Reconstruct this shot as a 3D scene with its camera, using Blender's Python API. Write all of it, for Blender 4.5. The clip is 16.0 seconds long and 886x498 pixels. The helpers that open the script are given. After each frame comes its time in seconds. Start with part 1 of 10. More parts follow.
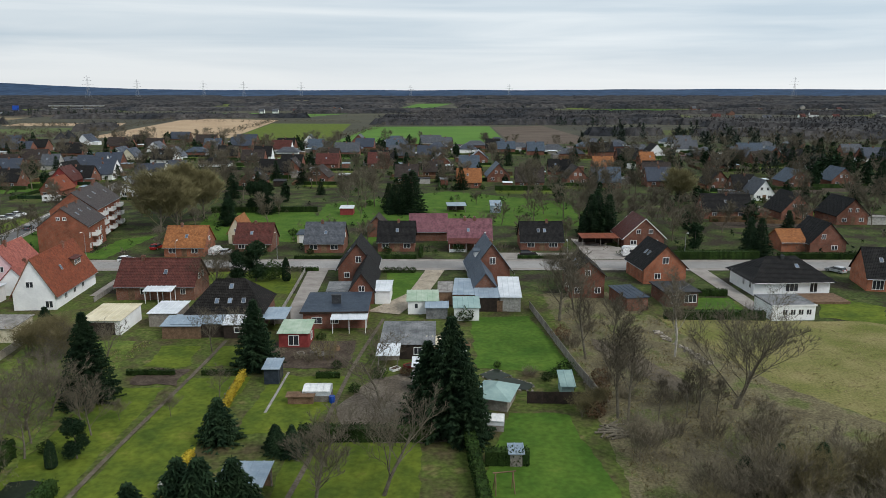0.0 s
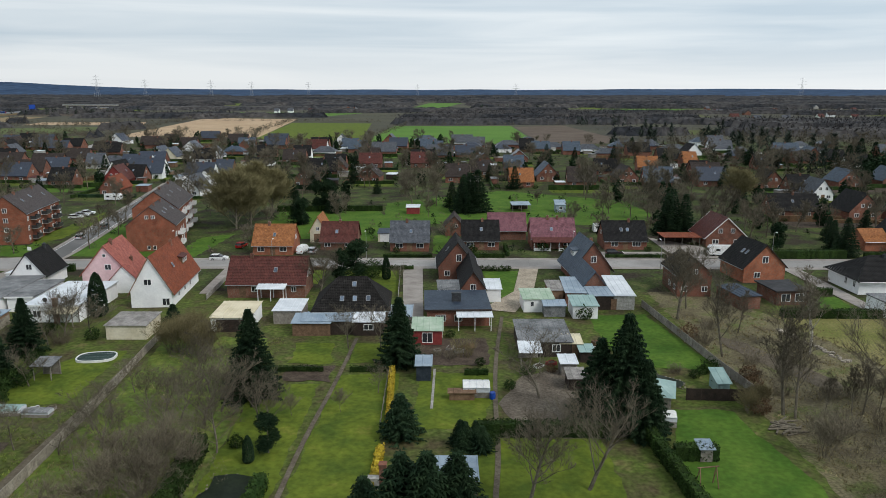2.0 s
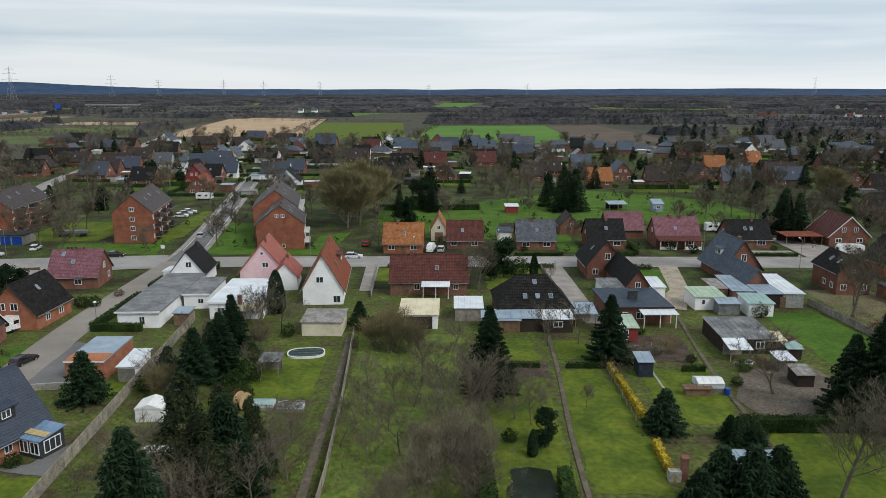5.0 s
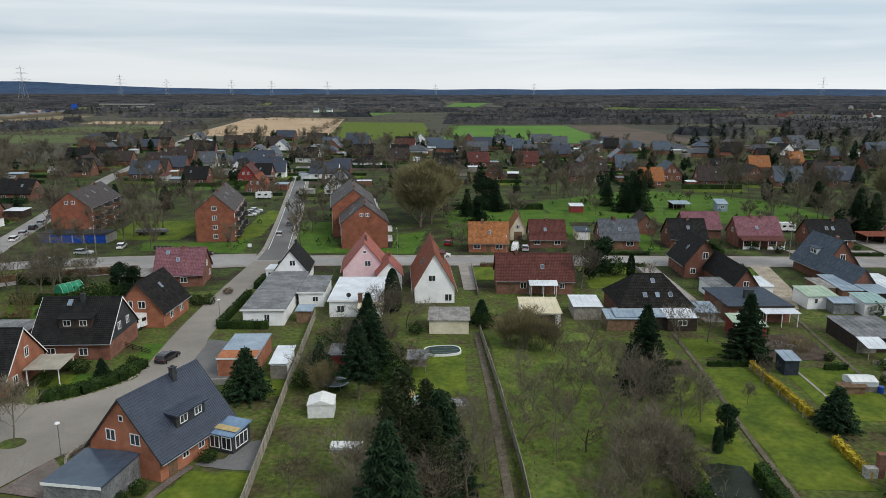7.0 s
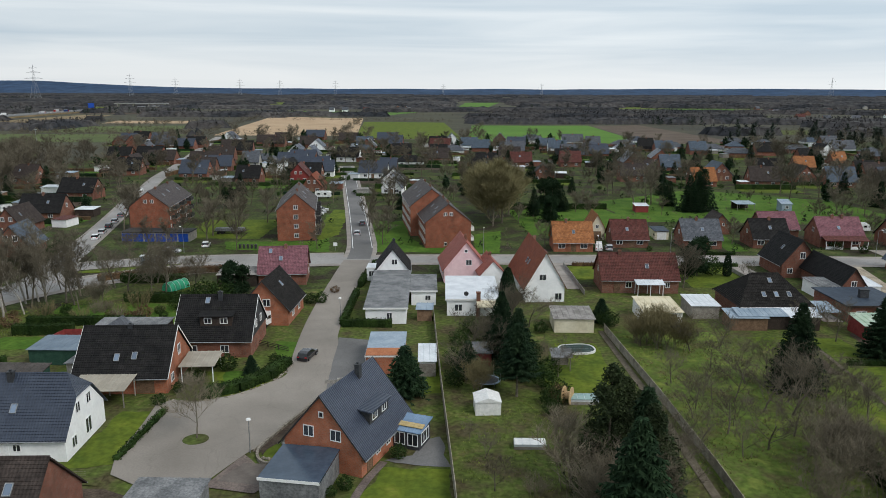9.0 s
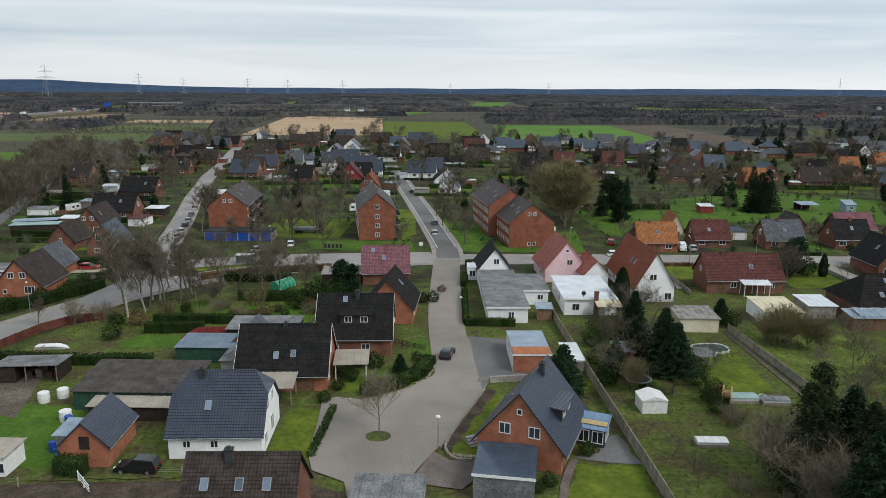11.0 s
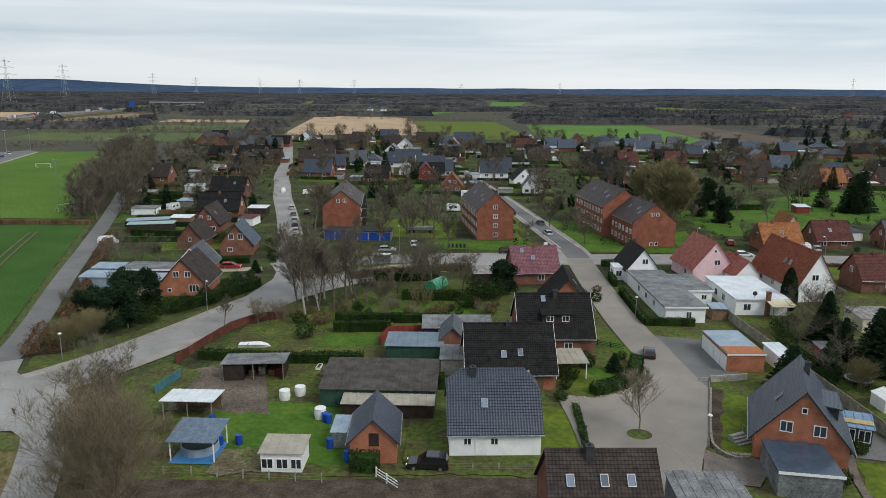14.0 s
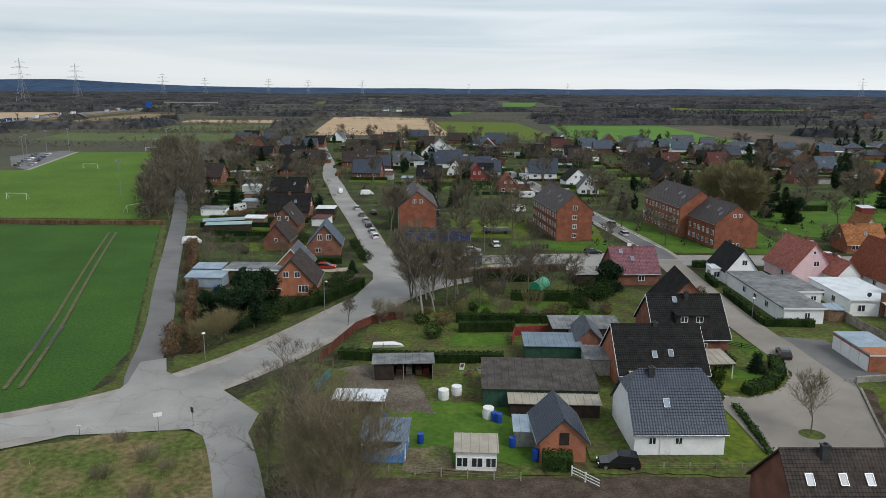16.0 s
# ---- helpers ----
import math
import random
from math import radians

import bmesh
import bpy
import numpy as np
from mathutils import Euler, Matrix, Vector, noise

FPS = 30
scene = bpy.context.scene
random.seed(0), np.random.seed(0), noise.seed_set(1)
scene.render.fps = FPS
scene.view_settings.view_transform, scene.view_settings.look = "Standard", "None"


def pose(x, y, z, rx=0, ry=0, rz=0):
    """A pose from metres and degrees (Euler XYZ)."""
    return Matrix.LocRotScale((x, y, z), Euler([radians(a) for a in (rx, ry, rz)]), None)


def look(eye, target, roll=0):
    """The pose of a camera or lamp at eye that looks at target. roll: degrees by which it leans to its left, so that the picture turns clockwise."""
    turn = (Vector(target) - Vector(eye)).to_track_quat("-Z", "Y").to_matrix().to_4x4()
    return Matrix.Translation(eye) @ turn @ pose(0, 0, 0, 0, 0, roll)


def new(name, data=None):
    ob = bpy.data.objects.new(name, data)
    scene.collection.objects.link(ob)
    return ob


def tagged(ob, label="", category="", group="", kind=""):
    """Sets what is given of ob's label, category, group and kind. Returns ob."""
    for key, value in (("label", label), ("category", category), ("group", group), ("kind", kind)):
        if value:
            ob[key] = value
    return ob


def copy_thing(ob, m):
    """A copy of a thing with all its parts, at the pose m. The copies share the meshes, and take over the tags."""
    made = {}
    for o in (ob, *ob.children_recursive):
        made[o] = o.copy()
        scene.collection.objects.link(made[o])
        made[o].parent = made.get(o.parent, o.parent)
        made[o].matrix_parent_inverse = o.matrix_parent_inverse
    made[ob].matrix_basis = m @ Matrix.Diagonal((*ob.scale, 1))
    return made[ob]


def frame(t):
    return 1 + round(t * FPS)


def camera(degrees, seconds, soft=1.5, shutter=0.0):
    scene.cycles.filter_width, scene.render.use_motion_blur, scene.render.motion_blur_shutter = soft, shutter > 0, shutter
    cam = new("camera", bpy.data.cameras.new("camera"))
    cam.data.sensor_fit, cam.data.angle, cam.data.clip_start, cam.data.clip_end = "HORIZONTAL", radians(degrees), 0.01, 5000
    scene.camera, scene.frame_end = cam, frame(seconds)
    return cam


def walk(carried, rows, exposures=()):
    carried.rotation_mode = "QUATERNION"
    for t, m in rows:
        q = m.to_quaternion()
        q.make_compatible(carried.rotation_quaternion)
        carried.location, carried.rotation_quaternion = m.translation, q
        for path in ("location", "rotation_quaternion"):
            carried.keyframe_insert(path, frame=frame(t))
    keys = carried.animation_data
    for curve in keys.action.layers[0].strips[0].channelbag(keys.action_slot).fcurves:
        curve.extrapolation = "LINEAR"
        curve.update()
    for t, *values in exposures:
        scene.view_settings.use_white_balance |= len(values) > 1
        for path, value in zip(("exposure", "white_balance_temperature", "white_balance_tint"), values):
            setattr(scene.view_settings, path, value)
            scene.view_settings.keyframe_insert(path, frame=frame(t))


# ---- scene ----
cam = camera(62.9, 16.0, soft=0.7)
METRES, EYE, TILT, LEAN, TURN = 164.0, 40.0, -12.4, 0.0, 0.0
ROWS = [
    (0.0, 0.0, 0.0, 0.0, 0.0, 0.0, -0.0),
    (0.5, -0.0327, -0.0016, -0.0003, 0.06, -0.0, -0.05),
    (1.0, -0.0629, -0.003, -0.0005, 0.12, -0.01, -0.05),
    (1.5, -0.0957, -0.005, -0.0009, 0.18, -0.02, -0.07),
    (2.0, -0.1263, -0.0064, -0.0014, 0.22, -0.03, -0.11),
    (2.5, -0.159, -0.0079, -0.0019, 0.29, -0.03, -0.11),
    (3.0, -0.189, -0.0095, -0.0022, 0.36, -0.04, -0.12),
    (3.5, -0.2213, -0.0113, -0.0025, 0.45, -0.05, -0.14),
    (4.0, -0.2512, -0.0123, -0.0031, 0.53, -0.05, -0.16),
    (6.5, -0.4086, -0.0205, -0.0049, 0.83, -0.06, -0.25),
    (7.0, -0.4389, -0.0219, -0.0055, 0.89, -0.06, -0.3),
    (7.5, -0.4714, -0.0234, -0.0058, 0.96, -0.07, -0.31),
    (8.0, -0.5014, -0.0251, -0.0061, 1.02, -0.08, -0.34),
    (8.5, -0.5336, -0.0268, -0.0064, 1.1, -0.09, -0.39),
    (9.0, -0.5631, -0.0282, -0.0071, 1.17, -0.08, -0.44),
    (11.5, -0.72, -0.0396, -0.0083, 1.45, -0.14, -0.62),
    (12.0, -0.7499, -0.0415, -0.0086, 1.51, -0.16, -0.64),
    (12.5, -0.7825, -0.0434, -0.0091, 1.58, -0.16, -0.66),
    (13.0, -0.8123, -0.045, -0.0095, 1.65, -0.15, -0.68),
    (13.5, -0.8445, -0.047, -0.0098, 1.73, -0.14, -0.7),
    (14.0, -0.8741, -0.0487, -0.01, 1.81, -0.14, -0.73),
    (14.5, -0.9062, -0.0511, -0.0102, 1.9, -0.14, -0.76),
    (15.0, -0.936, -0.0533, -0.0105, 1.97, -0.12, -0.79),
    (15.5, -0.9683, -0.0559, -0.0107, 2.05, -0.12, -0.81),
    (16.0, -0.9982, -0.0584, -0.0109, 2.12, -0.13, -0.81),
]
walk(cam, [(t, pose(0, 0, EYE, TILT, LEAN, TURN) @ pose(METRES * x, METRES * y, METRES * z, 90 + pitch, roll, yaw)) for t, x, y, z, yaw, pitch, roll in ROWS])

# ---- light ----
SUN_EL, SUN_AZ = radians(44), radians(125)
world = bpy.data.worlds.new("overcast_sky")
scene.world = world
world.use_nodes = True
wn, wl = world.node_tree.nodes, world.node_tree.links
bg = wn["Background"]
sky = wn.new("ShaderNodeTexSky")
sky.sky_type, sky.sun_disc, sky.sun_elevation, sky.sun_rotation = "NISHITA", False, SUN_EL, SUN_AZ
sky.air_density, sky.dust_density = 1.0, 3.0
skys = wn.new("ShaderNodeVectorMath")
skys.operation = "SCALE"
skys.inputs["Scale"].default_value = 0.012
wl.new(sky.outputs["Color"], skys.inputs[0])
co = wn.new("ShaderNodeTexCoord")
mp = wn.new("ShaderNodeMapping")
mp.inputs["Scale"].default_value = (1.7, 1.7, 24.0)
mp.inputs["Location"].default_value = (0.4, 0.0, 0.3)
wl.new(co.outputs["Generated"], mp.inputs["Vector"])
cloud = wn.new("ShaderNodeTexNoise")
cloud.inputs["Scale"].default_value, cloud.inputs["Detail"].default_value, cloud.inputs["Roughness"].default_value = 1.1, 5.0, 0.5
cloud.inputs["Distortion"].default_value = 0.5
wl.new(mp.outputs["Vector"], cloud.inputs["Vector"])
cramp = wn.new("ShaderNodeValToRGB")
cramp.color_ramp.elements[0].position, cramp.color_ramp.elements[1].position = 0.34, 0.66
cramp.color_ramp.elements[0].color, cramp.color_ramp.elements[1].color = (0.56, 0.665, 0.755, 1), (0.835, 0.895, 0.935, 1)
wl.new(cloud.outputs["Fac"], cramp.inputs["Fac"])
# a paler, slightly warm strip of sky low over the land
sep = wn.new("ShaderNodeSeparateXYZ")
wl.new(co.outputs["Generated"], sep.inputs[0])
low = wn.new("ShaderNodeMapRange")
low.inputs["From Min"].default_value, low.inputs["From Max"].default_value = 0.0, 0.06
low.inputs["To Min"].default_value, low.inputs["To Max"].default_value = 0.75, 0.0
wl.new(sep.outputs["Z"], low.inputs["Value"])
lowmix = wn.new("ShaderNodeMixRGB")
lowmix.inputs["Color2"].default_value = (0.92, 0.94, 0.94, 1)
wl.new(low.outputs["Result"], lowmix.inputs["Fac"])
wl.new(cramp.outputs["Color"], lowmix.inputs["Color1"])
addn = wn.new("ShaderNodeVectorMath")
addn.operation = "ADD"
wl.new(lowmix.outputs["Color"], addn.inputs[0])
wl.new(skys.outputs[0], addn.inputs[1])
east = wn.new("ShaderNodeMapRange")
east.inputs["From Min"].default_value, east.inputs["From Max"].default_value = -0.6, 0.6
east.inputs["To Min"].default_value, east.inputs["To Max"].default_value = 0.93, 1.07
wl.new(sep.outputs["X"], east.inputs["Value"])
tilt = wn.new("ShaderNodeVectorMath")
tilt.operation = "SCALE"
wl.new(addn.outputs[0], tilt.inputs[0])
wl.new(east.outputs["Result"], tilt.inputs["Scale"])
wl.new(tilt.outputs[0], bg.inputs["Color"])
bg.inputs["Strength"].default_value = 0.92

sun_data = bpy.data.lights.new("sun", "SUN")
sun_data.energy, sun_data.angle, sun_data.color = 1.9, radians(24), (1.0, 0.97, 0.92)
sun = new("sun", sun_data)
sun.matrix_world = look((80, -55, 95), (0, 0, 0))

# ---- materials ----
MATS = {}


def mat(name, c1, c2, scale=1.0, rough=0.85, bump=0.2, fine=8.0, spec=0.18, vary=0.0, metal=0.0, island=0.0, bump_scale=None, c3=None, cut=(0.35, 0.65), amp=0.27):
    """A weathered surface: two colours mixed by a broad noise, a finer grain in brightness, and relief."""
    if name in MATS:
        return MATS[name]
    m = bpy.data.materials.new(name)
    m.use_nodes = True
    n, l = m.node_tree.nodes, m.node_tree.links
    b = n["Principled BSDF"]
    geo = n.new("ShaderNodeNewGeometry")
    big = n.new("ShaderNodeTexNoise")
    big.inputs["Scale"].default_value, big.inputs["Detail"].default_value, big.inputs["Roughness"].default_value = scale, 6, 0.6
    l.new(geo.outputs["Position"], big.inputs["Vector"])
    ramp = n.new("ShaderNodeValToRGB")
    e = ramp.color_ramp.elements
    e[0].position, e[1].position = cut
    e[0].color, e[1].color = (*c1, 1), (*c2, 1)
    if c3:
        x = ramp.color_ramp.elements.new(min(0.95, cut[1] + 0.1))
        x.color = (*c3, 1)
    l.new(big.outputs["Fac"], ramp.inputs["Fac"])
    grain = n.new("ShaderNodeTexNoise")
    grain.inputs["Scale"].default_value, grain.inputs["Detail"].default_value = fine, 4
    l.new(geo.outputs["Position"], grain.inputs["Vector"])
    gr = n.new("ShaderNodeMapRange")
    gr.inputs["From Min"].default_value, gr.inputs["From Max"].default_value = 0.3, 0.7
    gr.inputs["To Min"].default_value, gr.inputs["To Max"].default_value = 1 - amp, 1 + amp
    l.new(grain.outputs["Fac"], gr.inputs["Value"])
    mul = n.new("ShaderNodeVectorMath")
    mul.operation = "SCALE"
    l.new(ramp.outputs["Color"], mul.inputs[0])
    l.new(gr.outputs["Result"], mul.inputs["Scale"])
    out = mul.outputs[0]
    for amount, source in ((vary, "object"), (island, "island")):
        if amount:
            if source == "object":
                r = n.new("ShaderNodeObjectInfo").outputs["Random"]
            else:
                r = geo.outputs["Random Per Island"]
            mr = n.new("ShaderNodeMapRange")
            mr.inputs["To Min"].default_value, mr.inputs["To Max"].default_value = 1 - amount, 1 + amount
            l.new(r, mr.inputs["Value"])
            s = n.new("ShaderNodeVectorMath")
            s.operation = "SCALE"
            l.new(out, s.inputs[0])
            l.new(mr.outputs["Result"], s.inputs["Scale"])
            out = s.outputs[0]
    l.new(out, b.inputs["Base Color"])
    b.inputs["Roughness"].default_value = rough
    b.inputs["Metallic"].default_value = metal
    b.inputs["Specular IOR Level"].default_value = spec
    if bump:
        bm_ = n.new("ShaderNodeBump")
        bm_.inputs["Strength"].default_value, bm_.inputs["Distance"].default_value = bump, 0.05
        l.new(grain.outputs["Fac"], bm_.inputs["Height"])
        l.new(bm_.outputs["Normal"], b.inputs["Normal"])
    MATS[name] = m
    return m


def brick_mat(name, c1, c2, mortar):
    """Brickwork with courses 8 cm high; a thing's own x + y runs along its walls."""
    m = bpy.data.materials.new(name)
    m.use_nodes = True
    n, l = m.node_tree.nodes, m.node_tree.links
    b = n["Principled BSDF"]
    tc = n.new("ShaderNodeTexCoord")
    s = n.new("ShaderNodeSeparateXYZ")
    l.new(tc.outputs["Object"], s.inputs[0])
    a = n.new("ShaderNodeMath")
    l.new(s.outputs["X"], a.inputs[0])
    l.new(s.outputs["Y"], a.inputs[1])
    c = n.new("ShaderNodeCombineXYZ")
    l.new(a.outputs[0], c.inputs["X"])
    l.new(s.outputs["Z"], c.inputs["Y"])
    t = n.new("ShaderNodeTexBrick")
    t.inputs["Scale"].default_value, t.inputs["Brick Width"].default_value, t.inputs["Row Height"].default_value = 1.0, 0.25, 0.08
    t.inputs["Mortar Size"].default_value = 0.008
    t.inputs["Color1"].default_value, t.inputs["Color2"].default_value, t.inputs["Mortar"].default_value = (*c1, 1), (*c2, 1), (*mortar, 1)
    l.new(c.outputs[0], t.inputs["Vector"])
    geo = n.new("ShaderNodeNewGeometry")
    stain = n.new("ShaderNodeTexNoise")
    stain.inputs["Scale"].default_value, stain.inputs["Detail"].default_value = 0.7, 6
    l.new(geo.outputs["Position"], stain.inputs["Vector"])
    r = n.new("ShaderNodeMapRange")
    r.inputs["From Min"].default_value, r.inputs["From Max"].default_value = 0.3, 0.7
    r.inputs["To Min"].default_value, r.inputs["To Max"].default_value = 0.7, 1.2
    l.new(stain.outputs["Fac"], r.inputs["Value"])
    oi = n.new("ShaderNodeObjectInfo")
    r2 = n.new("ShaderNodeMapRange")
    r2.inputs["To Min"].default_value, r2.inputs["To Max"].default_value = 0.85, 1.12
    l.new(oi.outputs["Random"], r2.inputs["Value"])
    k = n.new("ShaderNodeMath")
    k.operation = "MULTIPLY"
    l.new(r.outputs["Result"], k.inputs[0])
    l.new(r2.outputs["Result"], k.inputs[1])
    v = n.new("ShaderNodeVectorMath")
    v.operation = "SCALE"
    l.new(t.outputs["Color"], v.inputs[0])
    l.new(k.outputs[0], v.inputs["Scale"])
    l.new(v.outputs[0], b.inputs["Base Color"])
    b.inputs["Roughness"].default_value, b.inputs["Specular IOR Level"].default_value = 0.9, 0.2
    bu = n.new("ShaderNodeBump")
    bu.inputs["Strength"].default_value, bu.inputs["Distance"].default_value = 0.4, 0.01
    l.new(t.outputs["Fac"], bu.inputs["Height"])
    bu.invert = True
    l.new(bu.outputs["Normal"], b.inputs["Normal"])
    return m


def tile_mat(name, c1, c2, moss=(0.06, 0.075, 0.03), moss_amount=0.25, rough=0.55, wave=1.0, spec=0.22, odd=0.25):
    """Roof tiles: rolls run down the slope, 31 cm apart along the ridge (the roof's own x); blotches of weathering and moss."""
    m = bpy.data.materials.new(name)
    m.use_nodes = True
    n, l = m.node_tree.nodes, m.node_tree.links
    b = n["Principled BSDF"]
    tc = n.new("ShaderNodeTexCoord")
    geo = n.new("ShaderNodeNewGeometry")
    big = n.new("ShaderNodeTexNoise")
    big.inputs["Scale"].default_value, big.inputs["Detail"].default_value, big.inputs["Roughness"].default_value = 0.9, 8, 0.65
    l.new(geo.outputs["Position"], big.inputs["Vector"])
    ramp = n.new("ShaderNodeValToRGB")
    ramp.color_ramp.elements[0].position, ramp.color_ramp.elements[1].position = 0.35, 0.65
    ramp.color_ramp.elements[0].color, ramp.color_ramp.elements[1].color = (*c1, 1), (*c2, 1)
    l.new(big.outputs["Fac"], ramp.inputs["Fac"])
    cell = n.new("ShaderNodeTexVoronoi")
    cell.inputs["Scale"].default_value = 3.4
    l.new(tc.outputs["Object"], cell.inputs["Vector"])
    sc = n.new("ShaderNodeSeparateColor")
    l.new(cell.outputs["Color"], sc.inputs[0])
    mr = n.new("ShaderNodeMapRange")
    mr.inputs["To Min"].default_value, mr.inputs["To Max"].default_value = 1 - odd, 1 + odd
    l.new(sc.outputs[0], mr.inputs["Value"])
    v = n.new("ShaderNodeVectorMath")
    v.operation = "SCALE"
    l.new(ramp.outputs["Color"], v.inputs[0])
    l.new(mr.outputs["Result"], v.inputs["Scale"])
    ms = n.new("ShaderNodeTexNoise")
    ms.inputs["Scale"].default_value, ms.inputs["Detail"].default_value, ms.inputs["Roughness"].default_value = 1.7, 10, 0.75
    l.new(geo.outputs["Position"], ms.inputs["Vector"])
    mm = n.new("ShaderNodeMapRange")
    mm.inputs["From Min"].default_value, mm.inputs["From Max"].default_value = 0.55, 0.7
    mm.inputs["To Min"].default_value, mm.inputs["To Max"].default_value = 0.0, moss_amount
    l.new(ms.outputs["Fac"], mm.inputs["Value"])
    mx = n.new("ShaderNodeMixRGB")
    mx.inputs["Color2"].default_value = (*moss, 1)
    l.new(mm.outputs["Result"], mx.inputs["Fac"])
    l.new(v.outputs[0], mx.inputs["Color1"])
    l.new(mx.outputs["Color"], b.inputs["Base Color"])
    b.inputs["Roughness"].default_value, b.inputs["Specular IOR Level"].default_value = rough, spec
    w = n.new("ShaderNodeTexWave")
    w.inputs["Scale"].default_value = wave
    l.new(tc.outputs["Object"], w.inputs["Vector"])
    bu = n.new("ShaderNodeBump")
    bu.inputs["Strength"].default_value, bu.inputs["Distance"].default_value = 0.7, 0.04
    l.new(w.outputs["Fac"], bu.inputs["Height"])
    l.new(bu.outputs["Normal"], b.inputs["Normal"])
    return m


def road_mat(name, c1, c2, crack=0.55, wet=0.9):
    """Worn asphalt: mottled tone, long pale wear, dark wandering cracks and mended spots."""
    m = mat(name, c1, c2, 0.12, wet, 0.1, 6, 0.3, amp=0.14)
    n, l = m.node_tree.nodes, m.node_tree.links
    b = n["Principled BSDF"]
    src = b.inputs["Base Color"].links[0].from_socket
    geo = n.new("ShaderNodeNewGeometry")
    wob = n.new("ShaderNodeTexNoise")
    wob.inputs["Scale"].default_value, wob.inputs["Detail"].default_value = 0.35, 5
    l.new(geo.outputs["Position"], wob.inputs["Vector"])
    sc = n.new("ShaderNodeVectorMath")
    sc.operation = "SCALE"
    sc.inputs["Scale"].default_value = 3.0
    l.new(wob.outputs["Color"], sc.inputs[0])
    ad = n.new("ShaderNodeVectorMath")
    l.new(geo.outputs["Position"], ad.inputs[0])
    l.new(sc.outputs[0], ad.inputs[1])
    vo = n.new("ShaderNodeTexVoronoi")
    vo.feature = "DISTANCE_TO_EDGE"
    vo.inputs["Scale"].default_value = 0.16
    l.new(ad.outputs[0], vo.inputs["Vector"])
    mr = n.new("ShaderNodeMapRange")
    mr.inputs["From Min"].default_value, mr.inputs["From Max"].default_value = 0.004, 0.014
    mr.inputs["To Min"].default_value, mr.inputs["To Max"].default_value = crack, 1.0
    l.new(vo.outputs["Distance"], mr.inputs["Value"])
    big = n.new("ShaderNodeTexNoise")
    big.inputs["Scale"].default_value, big.inputs["Detail"].default_value = 0.05, 6
    l.new(geo.outputs["Position"], big.inputs["Vector"])
    br = n.new("ShaderNodeMapRange")
    br.inputs["From Min"].default_value, br.inputs["From Max"].default_value = 0.35, 0.65
    br.inputs["To Min"].default_value, br.inputs["To Max"].default_value = 0.82, 1.14
    l.new(big.outputs["Fac"], br.inputs["Value"])
    mu = n.new("ShaderNodeMath")
    mu.operation = "MULTIPLY"
    l.new(mr.outputs["Result"], mu.inputs[0])
    l.new(br.outputs["Result"], mu.inputs[1])
    v = n.new("ShaderNodeVectorMath")
    v.operation = "SCALE"
    l.new(src, v.inputs[0])
    l.new(mu.outputs[0], v.inputs["Scale"])
    l.new(v.outputs[0], b.inputs["Base Color"])
    return m


BRICK = brick_mat("red_brick", (0.225, 0.085, 0.055), (0.170, 0.065, 0.044), (0.2, 0.15, 0.12))
BRICK_ORANGE = brick_mat("orange_brick", (0.385, 0.132, 0.070), (0.31, 0.102, 0.054), (0.28, 0.19, 0.14))
BRICK_FLATS = brick_mat("dull_red_brick", (0.262, 0.082, 0.045), (0.210, 0.064, 0.036), (0.22, 0.14, 0.10))
BRICK_BROWN = brick_mat("brown_brick", (0.20, 0.085, 0.055), (0.15, 0.06, 0.04), (0.2, 0.17, 0.14))
WHITE = mat("white_render", (0.74, 0.75, 0.76), (0.84, 0.85, 0.85), 0.5, 0.8, 0.05, 3, amp=0.04)
CREAM = mat("cream_render", (0.55, 0.5, 0.36), (0.68, 0.63, 0.5), 0.5, 0.8, 0.05, 3, amp=0.06)
PINK = mat("pink_render", (0.66, 0.45, 0.48), (0.76, 0.55, 0.57), 0.5, 0.8, 0.05, 3, amp=0.06)
GREY_RENDER = mat("grey_render", (0.30, 0.29, 0.27), (0.42, 0.41, 0.38), 0.6, 0.85, 0.1, 3)
TILE_BLACK = tile_mat("black_tiles", (0.0065, 0.0065, 0.0072), (0.018, 0.017, 0.017), moss_amount=0.16, rough=0.75, spec=0.16)
TILE_MOSSY = tile_mat("old_black_tiles", (0.008, 0.0075, 0.007), (0.022, 0.020, 0.019), (0.075, 0.075, 0.065), 0.5, 0.85, spec=0.12)
TILE_NAVY = tile_mat("navy_glazed_tiles", (0.022, 0.030, 0.050), (0.036, 0.047, 0.070), moss_amount=0.0, rough=0.3, spec=0.5, odd=0.08)
TILE_GREY = tile_mat("grey_tiles", (0.056, 0.062, 0.074), (0.098, 0.106, 0.122), moss_amount=0.22, rough=0.6)
TILE_BROWN = tile_mat("brown_tiles", (0.024, 0.018, 0.01575), (0.04875, 0.0375, 0.033), (0.10, 0.09, 0.08), 0.4, 0.75)
TILE_FLATS = tile_mat("mauve_brown_tiles", (0.040, 0.032, 0.031), (0.066, 0.052, 0.050), (0.09, 0.08, 0.07), 0.2, 0.6, spec=0.3)
TILE_RED = tile_mat("red_tiles", (0.150, 0.040, 0.020), (0.215, 0.060, 0.028), moss_amount=0.25, rough=0.7)
TILE_PALERED = tile_mat("pale_red_tiles", (0.25, 0.075, 0.058), (0.33, 0.115, 0.09), moss_amount=0.1, rough=0.7)
